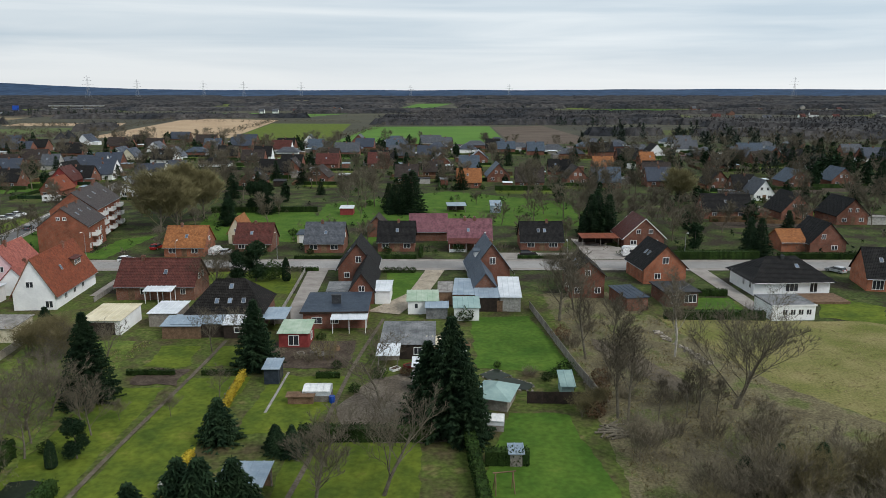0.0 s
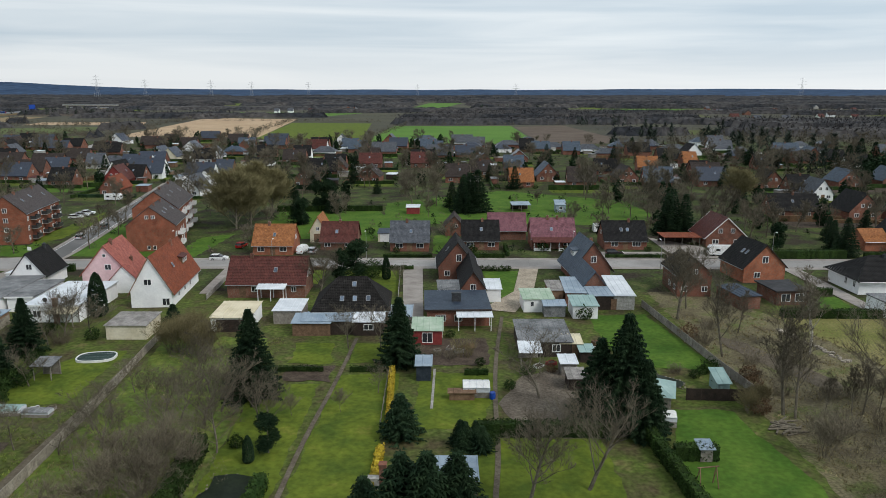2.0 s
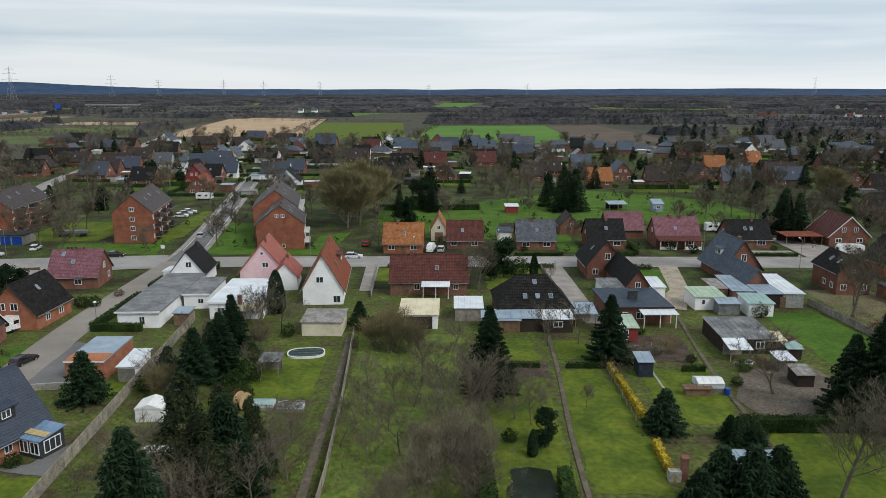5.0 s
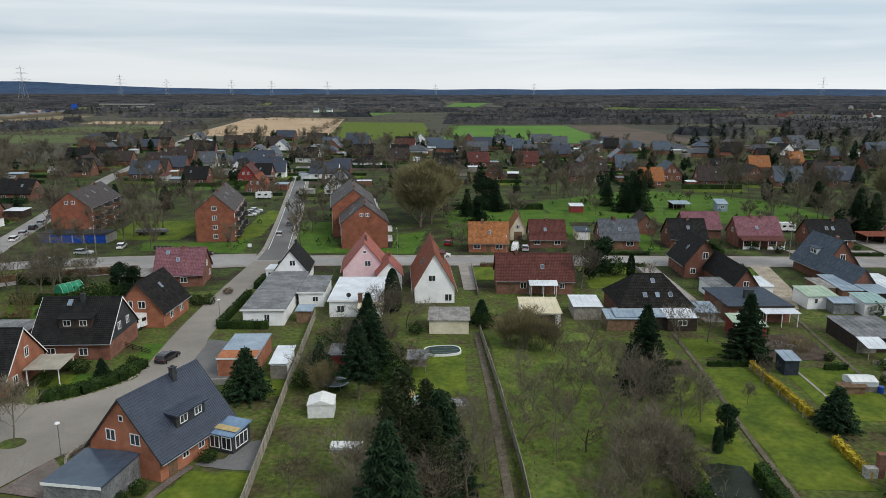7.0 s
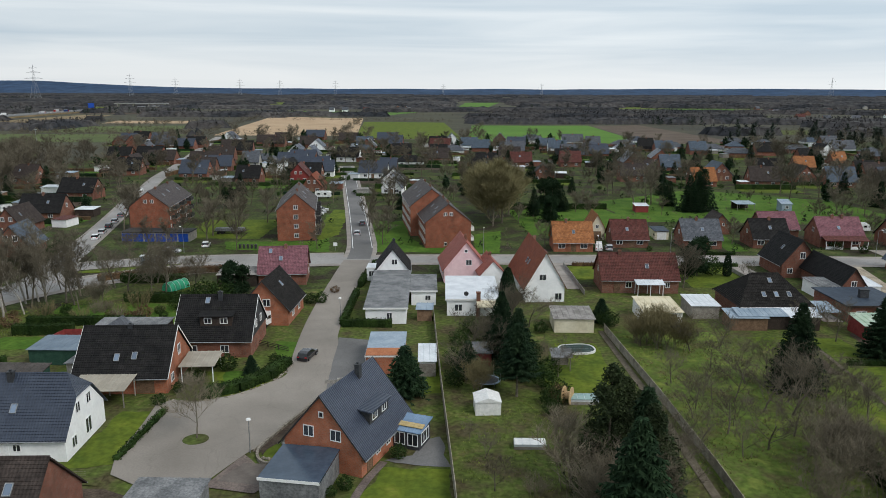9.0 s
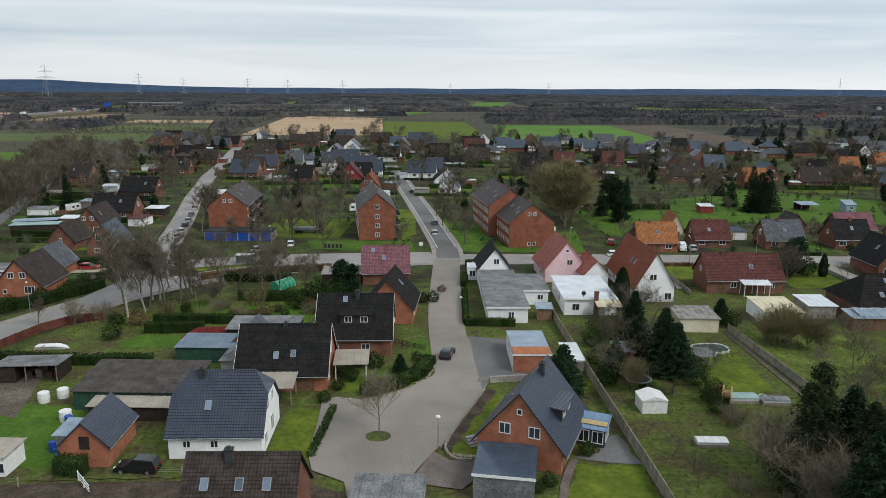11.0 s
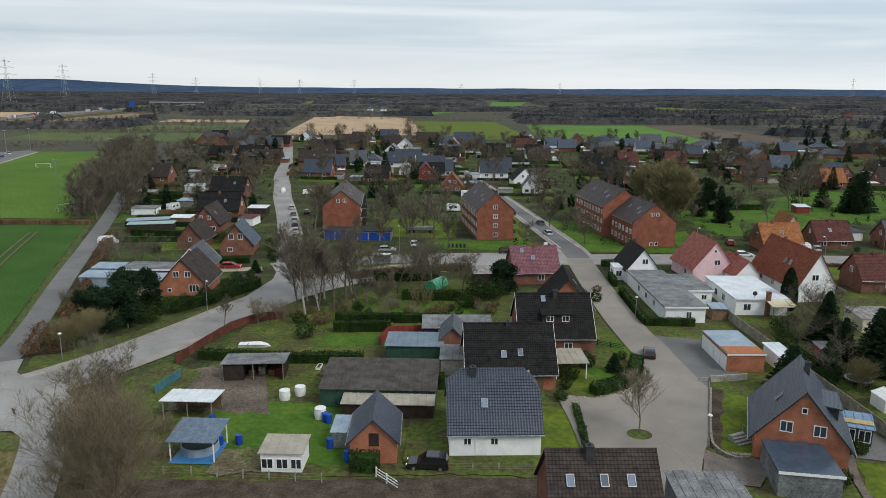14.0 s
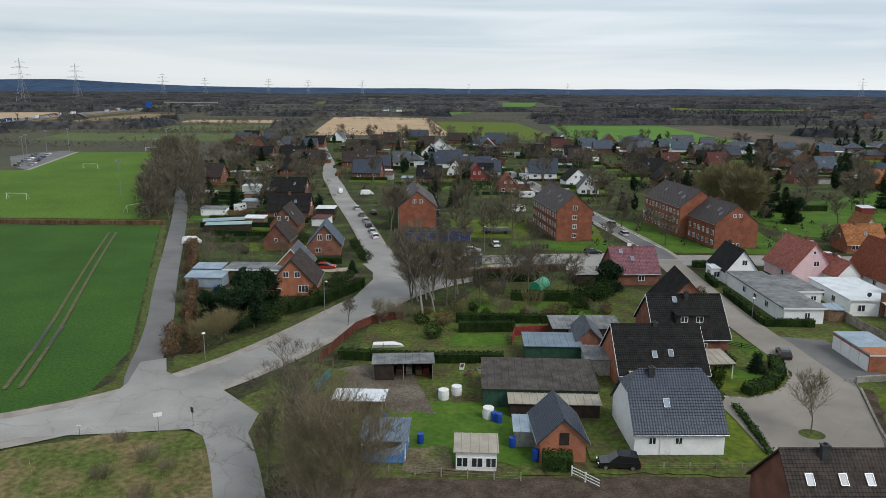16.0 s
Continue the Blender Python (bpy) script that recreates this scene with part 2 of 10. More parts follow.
TILE_DARKRED = tile_mat("dark_red_tiles", (0.06375, 0.0187, 0.0153), (0.102, 0.0323, 0.0255), moss_amount=0.25, rough=0.6)
TILE_PLUM = tile_mat("plum_tiles", (0.135, 0.055, 0.070), (0.19, 0.085, 0.10), moss_amount=0.1, rough=0.6)
TILE_ORANGE = tile_mat("orange_tiles", (0.22, 0.085, 0.030), (0.30, 0.125, 0.050), (0.12, 0.08, 0.04), 0.4, 0.75)
TILE_BLUEGREY = tile_mat("blue_grey_tiles", (0.044, 0.060, 0.084), (0.075, 0.100, 0.132), moss_amount=0.15, rough=0.55)
FELT = mat("roofing_felt", (0.10, 0.105, 0.11), (0.21, 0.215, 0.22), 0.5, 0.8, 0.1, 4)
FELT_DARK = mat("dark_felt", (0.0196, 0.021, 0.0238), (0.042, 0.042, 0.0455), 0.6, 0.7, 0.1, 4)
FELT_NAVY = mat("dark_blue_felt", (0.025, 0.036, 0.055), (0.042, 0.058, 0.08), 0.5, 0.6, 0.05, 4)
FIBRE_DARK = mat("dark_fibre_cement", (0.042, 0.037, 0.034), (0.085, 0.076, 0.070), 0.6, 0.85, 0.3, 4)
FIBRE = mat("fibre_cement", (0.16, 0.15, 0.14), (0.30, 0.285, 0.27), 0.9, 0.85, 0.3, 5, c3=(0.1, 0.1, 0.07))
METAL_BLUE = mat("pale_blue_sheet", (0.19, 0.25, 0.31), (0.29, 0.35, 0.41), 0.5, 0.45, 0.05, 5, amp=0.1)
METAL_WHITE = mat("white_sheet", (0.50, 0.535, 0.57), (0.66, 0.69, 0.72), 0.4, 0.5, 0.05, 5, amp=0.1)
METAL_TEAL = mat("teal_sheet", (0.20, 0.30, 0.29), (0.29, 0.40, 0.38), 0.5, 0.5, 0.05, 5, amp=0.06)
METAL_GREEN = mat("green_sheet", (0.24, 0.34, 0.24), (0.40, 0.47, 0.38), 0.5, 0.55, 0.05, 5, amp=0.06)
SLATE = mat("slate_cladding", (0.030, 0.032, 0.036), (0.055, 0.058, 0.062), 1.2, 0.6, 0.2, 7)
SHEET_BEIGE = mat("dull_plastic_sheet", (0.27, 0.245, 0.20), (0.36, 0.33, 0.275), 0.5, 0.5, 0.05, 5, amp=0.1)
ROOF_WET = mat("wet_blue_roof", (0.036, 0.055, 0.082), (0.055, 0.078, 0.11), 0.4, 0.22, 0.02, 3, 0.35, amp=0.1)
GLAZE_BLUE = mat("blue_glazing", (0.10, 0.17, 0.27), (0.15, 0.235, 0.35), 0.5, 0.2, 0.0, 3, 0.5, amp=0.1)
ORCHARD = mat("orchard_grass", (0.098, 0.088, 0.038), (0.088, 0.130, 0.026), 0.25, 0.95, 0.8, 1.3, 0.1, c3=(0.132, 0.160, 0.036), cut=(0.34, 0.5), amp=0.34)
DRY_GRASS = mat("dry_grass", (0.075, 0.098, 0.026), (0.150, 0.118, 0.058), 0.14, 0.95, 0.9, 1.4, 0.1, c3=(0.20, 0.165, 0.088), cut=(0.42, 0.56), amp=0.4)
SHEET_YELLOW = mat("yellowed_sheet", (0.50, 0.44, 0.30), (0.63, 0.57, 0.42), 0.4, 0.6, 0.05, 5, amp=0.06)
WOOD_DARK = mat("dark_wood", (0.0245, 0.0196, 0.0168), (0.049, 0.035, 0.028), 1.5, 0.8, 0.2, 10, vary=0.2)
WOOD_BROWN = mat("brown_wood", (0.13, 0.08, 0.05), (0.22, 0.14, 0.09), 1.5, 0.8, 0.2, 10, vary=0.2)
WOOD_GREY = mat("weathered_wood", (0.17, 0.15, 0.13), (0.28, 0.26, 0.23), 1.5, 0.85, 0.2, 10, vary=0.2)
WOOD_RED = mat("red_painted_wood", (0.17, 0.03, 0.03), (0.25, 0.05, 0.045), 1.5, 0.7, 0.1, 10, vary=0.1)
WOOD_TEAL = mat("teal_painted_wood", (0.04, 0.13, 0.15), (0.07, 0.19, 0.21), 1.5, 0.7, 0.1, 10, vary=0.1)
FRAME_WHITE = mat("white_frame", (0.70, 0.71, 0.71), (0.80, 0.80, 0.80), 2, 0.4, 0.0, 5, amp=0.06)
FRAME_DARK = mat("dark_frame", (0.03, 0.03, 0.032), (0.05, 0.05, 0.05), 2, 0.4, 0.0, 5)
PLASTIC_BLUE = mat("blue_plastic", (0.012, 0.05, 0.28), (0.02, 0.075, 0.36), 2, 0.35, 0.0, 5, vary=0.15, amp=0.06)
PLASTIC_WHITE = mat("white_plastic", (0.62, 0.63, 0.62), (0.75, 0.75, 0.74), 2, 0.4, 0.02, 5, amp=0.06)
PLASTIC_GREEN = mat("green_plastic", (0.03, 0.3, 0.16), (0.05, 0.4, 0.22), 2, 0.35, 0.02, 5)
CONCRETE = mat("concrete", (0.22, 0.21, 0.19), (0.34, 0.325, 0.30), 0.8, 0.9, 0.15, 6, vary=0.12)
PALE_PANEL = mat("pale_panel", (0.20, 0.180, 0.145), (0.335, 0.305, 0.25), 1.1, 0.9, 0.15, 6, vary=0.12)
ZINC = mat("zinc", (0.25, 0.26, 0.27), (0.36, 0.37, 0.38), 2, 0.4, 0.0, 5, metal=0.6)
STONE = mat("field_stone", (0.13, 0.115, 0.09), (0.32, 0.285, 0.24), 2.5, 0.9, 0.3, 8, vary=0.3)

GRASS = mat("lawn", (0.056, 0.087, 0.014), (0.110, 0.142, 0.018), 0.22, 0.95, 0.5, 1.3, 0.1, c3=(0.172, 0.174, 0.035), cut=(0.34, 0.62), amp=0.22)
GRASS_BRIGHT = mat("bright_lawn", (0.046, 0.100, 0.014), (0.078, 0.138, 0.020), 0.2, 0.95, 0.5, 1.3, 0.1, c3=(0.11, 0.155, 0.028), amp=0.2)
GRASS_ROUGH = mat("rough_grass", (0.070, 0.060, 0.030), (0.074, 0.104, 0.022), 0.22, 0.95, 1.0, 1.6, 0.1, c3=(0.126, 0.116, 0.046), cut=(0.38, 0.58), amp=0.4)
VERGE = mat("verge_grass", (0.062, 0.062, 0.026), (0.070, 0.096, 0.024), 0.25, 0.95, 0.8, 1.6, 0.1, c3=(0.112, 0.122, 0.034), cut=(0.36, 0.6), amp=0.34)
FIELD_GREEN = mat("green_pasture", (0.070, 0.150, 0.026), (0.092, 0.182, 0.032), 0.02, 0.95, 0.4, 0.6, 0.1, c3=(0.12, 0.18, 0.045), amp=0.15)
MEADOW = mat("pale_meadow", (0.12, 0.13, 0.035), (0.22, 0.19, 0.085), 0.10, 0.95, 0.8, 3, 0.1, c3=(0.26, 0.22, 0.12))
PITCH = mat("pitch_turf", (0.060, 0.115, 0.016), (0.085, 0.150, 0.022), 0.03, 0.95, 0.6, 1.2, 0.1, c3=(0.13, 0.14, 0.05))
CROP = mat("winter_crop", (0.030, 0.074, 0.014), (0.042, 0.098, 0.017), 0.06, 0.95, 0.6, 2.5, 0.1, c3=(0.062, 0.105, 0.022), amp=0.3)
SOIL = mat("bare_soil", (0.046, 0.034, 0.026), (0.090, 0.070, 0.054), 0.5, 0.95, 0.8, 4, 0.1, c3=(0.075, 0.08, 0.03))
LITTER = mat("leaf_litter", (0.084, 0.070, 0.043), (0.146, 0.128, 0.074), 0.22, 0.95, 0.9, 3, 0.1, c3=(0.096, 0.108, 0.038), cut=(0.34, 0.52), amp=0.38)
GARDEN = mat("garden_ground", (0.036, 0.030, 0.021), (0.048, 0.068, 0.019), 0.14, 0.95, 0.8, 1.6, 0.1, c3=(0.084, 0.092, 0.034), cut=(0.4, 0.56), amp=0.45)
STUBBLE = mat("stubble_field", (0.34, 0.24, 0.15), (0.42, 0.31, 0.20), 0.03, 0.95, 0.4, 1, 0.1)
PLOUGHED = mat("ploughed_field", (0.082, 0.062, 0.048), (0.118, 0.092, 0.072), 0.03, 0.95, 0.4, 1, 0.1)
OLIVE_MEADOW = mat("olive_meadow", (0.070, 0.092, 0.036), (0.100, 0.122, 0.044), 0.03, 0.95, 0.4, 0.5, 0.1, c3=(0.125, 0.120, 0.060), amp=0.25)
DRY_BANK = mat("tawny_bank", (0.165, 0.125, 0.070), (0.235, 0.180, 0.105), 0.03, 0.95, 0.4, 0.4, 0.1, amp=0.25)
ASPHALT = road_mat("asphalt", (0.215, 0.206, 0.196), (0.280, 0.270, 0.259), 0.8, 0.75)
ASPHALT_WARM = road_mat("old_asphalt", (0.205, 0.184, 0.160), (0.255, 0.230, 0.202), 0.9)
ASPHALT_DARK = road_mat("dark_asphalt", (0.120, 0.118, 0.117), (0.155, 0.152, 0.150), 0.88)
PAVING = mat("paving", (0.2125, 0.187, 0.17), (0.306, 0.2805, 0.255), 0.4, 0.9, 0.15, 7, 0.3, amp=0.12)
SAND = mat("sandy_track", (0.26, 0.22, 0.17), (0.38, 0.33, 0.26), 0.5, 0.95, 0.3, 4, 0.1)
BARK = mat("grey_bark", (0.095, 0.084, 0.064), (0.165, 0.146, 0.112), 1.5, 0.95, 0.3, 10, 0.1, vary=0.15)
BARK_PALE = mat("birch_bark", (0.22, 0.20, 0.17), (0.38, 0.36, 0.32), 1.5, 0.9, 0.3, 8, 0.1, vary=0.1)
TWIG = mat("winter_twigs", (0.090, 0.078, 0.057), (0.152, 0.133, 0.099), 0.4, 0.95, 0.0, 4, 0.1, vary=0.25)
TWIG_PALE = mat("pale_twigs", (0.125, 0.108, 0.077), (0.195, 0.168, 0.123), 0.4, 0.95, 0.0, 4, 0.1, vary=0.25)
TWIG_OLIVE = mat("olive_twigs", (0.130, 0.112, 0.058), (0.190, 0.162, 0.086), 0.4, 0.95, 0.0, 4, 0.1, vary=0.2)
TWIG_DULL = mat("dull_twigs", (0.140, 0.116, 0.076), (0.205, 0.172, 0.114), 0.4, 0.95, 0.0, 4, 0.1, vary=0.2)
TWIG_DARK = mat("dark_twigs", (0.058, 0.050, 0.040), (0.098, 0.086, 0.068), 0.4, 0.95, 0.0, 4, 0.1, vary=0.2)
TWIG_WILLOW = mat("willow_twigs", (0.155, 0.138, 0.070), (0.215, 0.192, 0.100), 0.4, 0.95, 0.0, 4, 0.1, vary=0.15)
NEEDLE = mat("spruce_needles", (0.0095, 0.0215, 0.0115), (0.024, 0.044, 0.020), 0.6, 0.9, 0.0, 5, 0.05, vary=0.2, island=0.4)
CONIFER = mat("conifer_sprays", (0.016, 0.026, 0.011), (0.038, 0.052, 0.021), 0.5, 0.85, 0.0, 5, 0.12, vary=0.2, island=0.45)
LEAF = mat("evergreen_leaves", (0.0135, 0.030, 0.0070), (0.030, 0.054, 0.0125), 0.6, 0.8, 0.0, 5, 0.1, vary=0.25, island=0.4)
LEAF_BROWN = mat("dead_hedge_leaves", (0.08, 0.048, 0.028), (0.136, 0.088, 0.048), 0.6, 0.85, 0.0, 5, 0.1, vary=0.2, island=0.35)
LEAF_YELLOW = mat("yellow_leaves", (0.30, 0.22, 0.02), (0.42, 0.32, 0.03), 0.6, 0.8, 0.0, 5, 0.2, island=0.35)
WATER = mat("pond_water", (0.010, 0.015, 0.009), (0.018, 0.026, 0.014), 0.5, 0.3, 0.03, 3, 0.08)


def glass_mat(name, color, rough=0.04):
    m = bpy.data.materials.new(name)
    m.use_nodes = True
    n, l = m.node_tree.nodes, m.node_tree.links
    b = n["Principled BSDF"]
    oi = n.new("ShaderNodeObjectInfo")
    r = n.new("ShaderNodeValToRGB")
    r.color_ramp.elements[0].color, r.color_ramp.elements[1].color = (*color, 1), (color[0] * 3, color[1] * 3, color[2] * 3, 1)
    l.new(oi.outputs["Random"], r.inputs["Fac"])
    l.new(r.outputs["Color"], b.inputs["Base Color"])
    b.inputs["Roughness"].default_value, b.inputs["Specular IOR Level"].default_value = rough, 0.6
    return m


GLASS = glass_mat("window_glass", (0.015, 0.017, 0.02))
GLASS_SKY = glass_mat("skylight_glass", (0.06, 0.08, 0.11), 0.25)
CARGLASS = glass_mat("car_glass", (0.008, 0.009, 0.01))


def paint_mat(name, color):
    m = mat(name, tuple(c * 0.95 for c in color), tuple(min(1, c * 1.05) for c in color), 1.0, 0.25, 0.0, 3, 0.5)
    m.node_tree.nodes["Principled BSDF"].inputs["Coat Weight"].default_value = 0.4
    return m


PAINTS = {"black": paint_mat("black_paint", (0.012, 0.012, 0.016)), "white": paint_mat("white_paint", (0.72, 0.73, 0.73)), "silver": paint_mat("silver_paint", (0.42, 0.43, 0.45)),
          "red": paint_mat("red_paint", (0.35, 0.015, 0.015)), "blue": paint_mat("blue_paint", (0.02, 0.05, 0.16)), "grey": paint_mat("grey_paint", (0.12, 0.13, 0.15))}
RUBBER = mat("rubber", (0.012, 0.012, 0.012), (0.02, 0.02, 0.02), 2, 0.8, 0.0, 5)
ALLOY = mat("alloy", (0.35, 0.36, 0.37), (0.45, 0.46, 0.47), 2, 0.35, 0.0, 5, metal=0.8)

# ---- geometry helpers ----


class Geo:
    """Vertices and faces gathered for one mesh."""

    def __init__(self):
        self.v, self.f = [], []

    def add(self, verts, faces):
        k = len(self.v)
        self.v += [tuple(p) for p in verts]
        self.f += [tuple(i + k for i in q) for q in faces]
        return self

    def box(self, x0, x1, y0, y1, z0, z1, m=None):
        p = [(x, y, z) for z in (z0, z1) for x, y in ((x0, y0), (x1, y0), (x1, y1), (x0, y1))]
        if m:
            p = [m @ Vector(q) for q in p]
        return self.add(p, [(3, 2, 1, 0), (4, 5, 6, 7), (0, 1, 5, 4), (1, 2, 6, 5), (2, 3, 7, 6), (3, 0, 4, 7)])

    def prism(self, base, h):
        """A flat polygon raised by the vector h."""
        n, h = len(base), Vector(h)
        b = [Vector(p) for p in base]
        return self.add(b + [p + h for p in b], [tuple(range(n - 1, -1, -1)), tuple(range(n, 2 * n))] + [(i, (i + 1) % n, n + (i + 1) % n, n + i) for i in range(n)])

    def tube(self, p, q, r0, r1, n=5):
        p, q = Vector(p), Vector(q)
        d = (q - p).normalized()
        u = d.cross(Vector((0.31, 0.9, 0.3))).normalized()
        w = d.cross(u)
        ring = [(math.cos(2 * math.pi * i / n), math.sin(2 * math.pi * i / n)) for i in range(n)]
        a = [p + (u * c + w * s) * r0 for c, s in ring]
        b = [q + (u * c + w * s) * r1 for c, s in ring]
        return self.add(a + b, [(i, (i + 1) % n, n + (i + 1) % n, n + i) for i in range(n)] + [tuple(range(n - 1, -1, -1)), tuple(range(n, 2 * n))])

    def mesh(self, name, material, smooth=False):
        me = bpy.data.meshes.new(name)
        me.from_pydata(self.v, [], self.f)
        me.materials.append(material)
        if smooth:
            me.shade_smooth()
        me.update()
        return me


def ring_wall(outline, grow, z0, z1):
    """One welded ring: the outline and the same outline grown by a factor, from z0 to z1."""
    g, n = Geo(), len(outline)
    g.v = [(x * k, y * k, z) for z in (z0, z1) for k in (1.0, grow) for x, y in outline]
    for i in range(n):
        j = (i + 1) % n
        g.f += [(i, j, n + j, n + i), (2 * n + j, 2 * n + i, 3 * n + i, 3 * n + j), (j, i, 2 * n + i, 2 * n + j), (n + i, n + j, 3 * n + j, 3 * n + i)]
    return g


def circle(r, n=20):
    return [(r * math.cos(2 * math.pi * i / n), r * math.sin(2 * math.pi * i / n)) for i in range(n)]


def part(name, geo, material, parent=None, label="", m=None, smooth=False):
    """ONE mesh object under a thing or a part; geo may be a Geo or a ready mesh."""
    me = geo.mesh(name, material, smooth) if isinstance(geo, Geo) else geo
    ob = new(name, me)
    if parent:
        ob.parent = parent
    if m is not None:
        ob.matrix_basis = m
    return tagged(ob, label)


def thing(name, x, y, ang=0, label="", category="", group="", z=0, kind=""):
    ob = new(name)
    ob.matrix_basis = pose(x, y, z, 0, 0, ang)
    return tagged(ob, label, category or name.replace("_", " "), group, kind)


LEVEL = {}
ORDER = ["field", "meadow", "waste_ground", "orchard_ground", "lawn", "ground_litter", "garden_bed", "yard", "bed", "field_margin", "verge", "sports_pitch", "track", "path", "driveway", "pavement", "road", "pitch_line", "tyre_track", "puddle", "pond"]


def level(name):
    """Height at which an area of this kind lies: kinds step by 8 mm, areas of one kind by under a millimetre."""
    LEVEL[name] = LEVEL.get(name, 0) + 1
    return 0.024 + 0.008 * (ORDER.index(name) if name in ORDER else 4) + 0.0007 * (LEVEL[name] % 11)


RAGGED = {"lawn", "bed", "ground_litter", "meadow", "waste_ground", "orchard_ground", "verge", "yard", "garden_bed", "track", "field_margin", "pond"}


def patch(name, pts, material, label, z=None, thick=0.0):
    """A flat area of ground, laid a little over those laid before it."""
    if z is None:
        z = level(name)
    g = Geo()
    if name in RAGGED:
        q, out = random.Random(int(pts[0][0] * 31 + pts[0][1] * 17)), []
        for (ax, ay), (bx, by) in zip(pts, pts[1:] + pts[:1]):
            n = min(40, max(1, int(math.hypot(bx - ax, by - ay) / 1.3)))
            out += [(ax + (bx - ax) * i / n + q.gauss(0, 0.2), ay + (by - ay) * i / n + q.gauss(0, 0.2)) for i in range(n)]
        pts = out
    if thick:
        g.prism([(x, y, z - thick) for x, y in pts], (0, 0, thick))
    else:
        g.add([(x, y, z) for x, y in pts], [tuple(range(len(pts)))])
    return tagged(new(name, g.mesh(name, material)), label, name.replace("_", " "), kind="structure")


def ribbon(pts, half, z, g=None, thick=0.0, side=0.0):
    """A strip that follows a line, smoothed; side shifts it to the left."""
    p = [Vector((x, y)) for x, y in pts]
    for _ in range(2):
        q = [p[0]]
        for a, b in zip(p, p[1:]):
            q += [a * 0.75 + b * 0.25, a * 0.25 + b * 0.75]
        p = q + [p[-1]]
    g = g or Geo()
    L, R = [], []
    for i, a in enumerate(p):
        d = (p[min(i + 1, len(p) - 1)] - p[max(i - 1, 0)]).normalized()
        nrm = Vector((-d.y, d.x))
        L.append(a + nrm * (side + half))
        R.append(a + nrm * (side - half))
    for i in range(len(p) - 1):
        quad = [(*R[i], z), (*R[i + 1], z), (*L[i + 1], z), (*L[i], z)]
        if thick:
            g.prism([(a, b, c - thick) for a, b, c in quad], (0, 0, thick))
        else:
            g.add(quad, [(0, 1, 2, 3)])
    return g


def strip(name, pts, width, material, label, z=None, side=0.0, thick=0.0):
    if z is None:
        z = level(name)
    return tagged(new(name, ribbon(pts, width / 2, z, None, thick, side).mesh(name, material)), label, name.replace("_", " "), kind="structure")

# ---- builders: houses ----
WIN = {}


def lattice(xs, zs, y0, y1):
    """One welded frame: a grid of bars in which every odd cell between odd cuts is left out."""
    g = Geo()
    nx, nz = len(xs), len(zs)
    g.v = [(x, y, z) for y in (y0, y1) for z in zs for x in xs]
    k = nx * nz
    solid = lambda i, j: 0 <= i < nx - 1 and 0 <= j < nz - 1 and not (i % 2 == 1 and j % 2 == 1)
    for j in range(nz - 1):
        for i in range(nx - 1):
            if not solid(i, j):
                continue
            a, b, c, d = j * nx + i, j * nx + i + 1, (j + 1) * nx + i + 1, (j + 1) * nx + i
            g.f += [(a, b, c, d), (k + d, k + c, k + b, k + a)]
            for (p, q), (u, v) in (((a, b), (i, j - 1)), ((b, c), (i + 1, j)), ((c, d), (i, j + 1)), ((d, a), (i - 1, j))):
                if not solid(u, v):
                    g.f.append((q, p, k + p, k + q))
    return g


def window_meshes(w, h, frame_mat, bars=1):
    key = (round(w, 2), round(h, 2), frame_mat.name, bars)
    if key not in WIN:
        t = 0.09
        xs = [-w / 2]
        for i in range(bars + 1):
            x0, x1 = -w / 2 + w * i / (bars + 1), -w / 2 + w * (i + 1) / (bars + 1)
            xs += [x0 + (t if i == 0 else 0.04), x1 - (t if i == bars else 0.04)]
        xs.append(w / 2)
        f = lattice(xs, [0, t, h - t, h], -0.07, 0.02)
        p = Geo().box(-w / 2 + t, w / 2 - t, -0.03, 0.01, t, h - t)
        WIN[key] = (f.mesh("window", frame_mat), p.mesh("pane", GLASS))
    return WIN[key]


def add_window(parent, wall, u, z, w, h, L, D, frame_mat=None, name="window"):
    """u runs along the wall from its middle, left to right as seen from outside."""
    frame_mat = frame_mat or FRAME_WHITE
    m = {"f": pose(u, -D / 2, z), "b": pose(-u, D / 2, z, 0, 0, 180), "l": pose(-L / 2, -u, z, 0, 0, -90), "r": pose(L / 2, u, z, 0, 0, 90)}[wall]
    f, p = window_meshes(w, h, frame_mat, 2 if w > 1.9 else 1 if w > 0.8 else 0)
    o = part(name, f, None, parent, m=m)
    part("pane", p, None, o)
    return o


def add_door(parent, wall, u, w, h, L, D, material=None, z=0.1):
    m = {"f": pose(u, -D / 2, z), "b": pose(-u, D / 2, z, 0, 0, 180), "l": pose(-L / 2, -u, z, 0, 0, -90), "r": pose(L / 2, u, z, 0, 0, 90)}[wall]
    g = Geo().box(-w / 2, w / 2, -0.05, 0.02, 0, h).box(-w / 2 - 0.08, -w / 2, -0.07, 0.02, 0, h + 0.08).box(w / 2, w / 2 + 0.08, -0.07, 0.02, 0, h + 0.08).box(-w / 2, w / 2, -0.07, 0.02, h, h + 0.08)
    return part("door", g, material or WOOD_BROWN, parent, m=m)


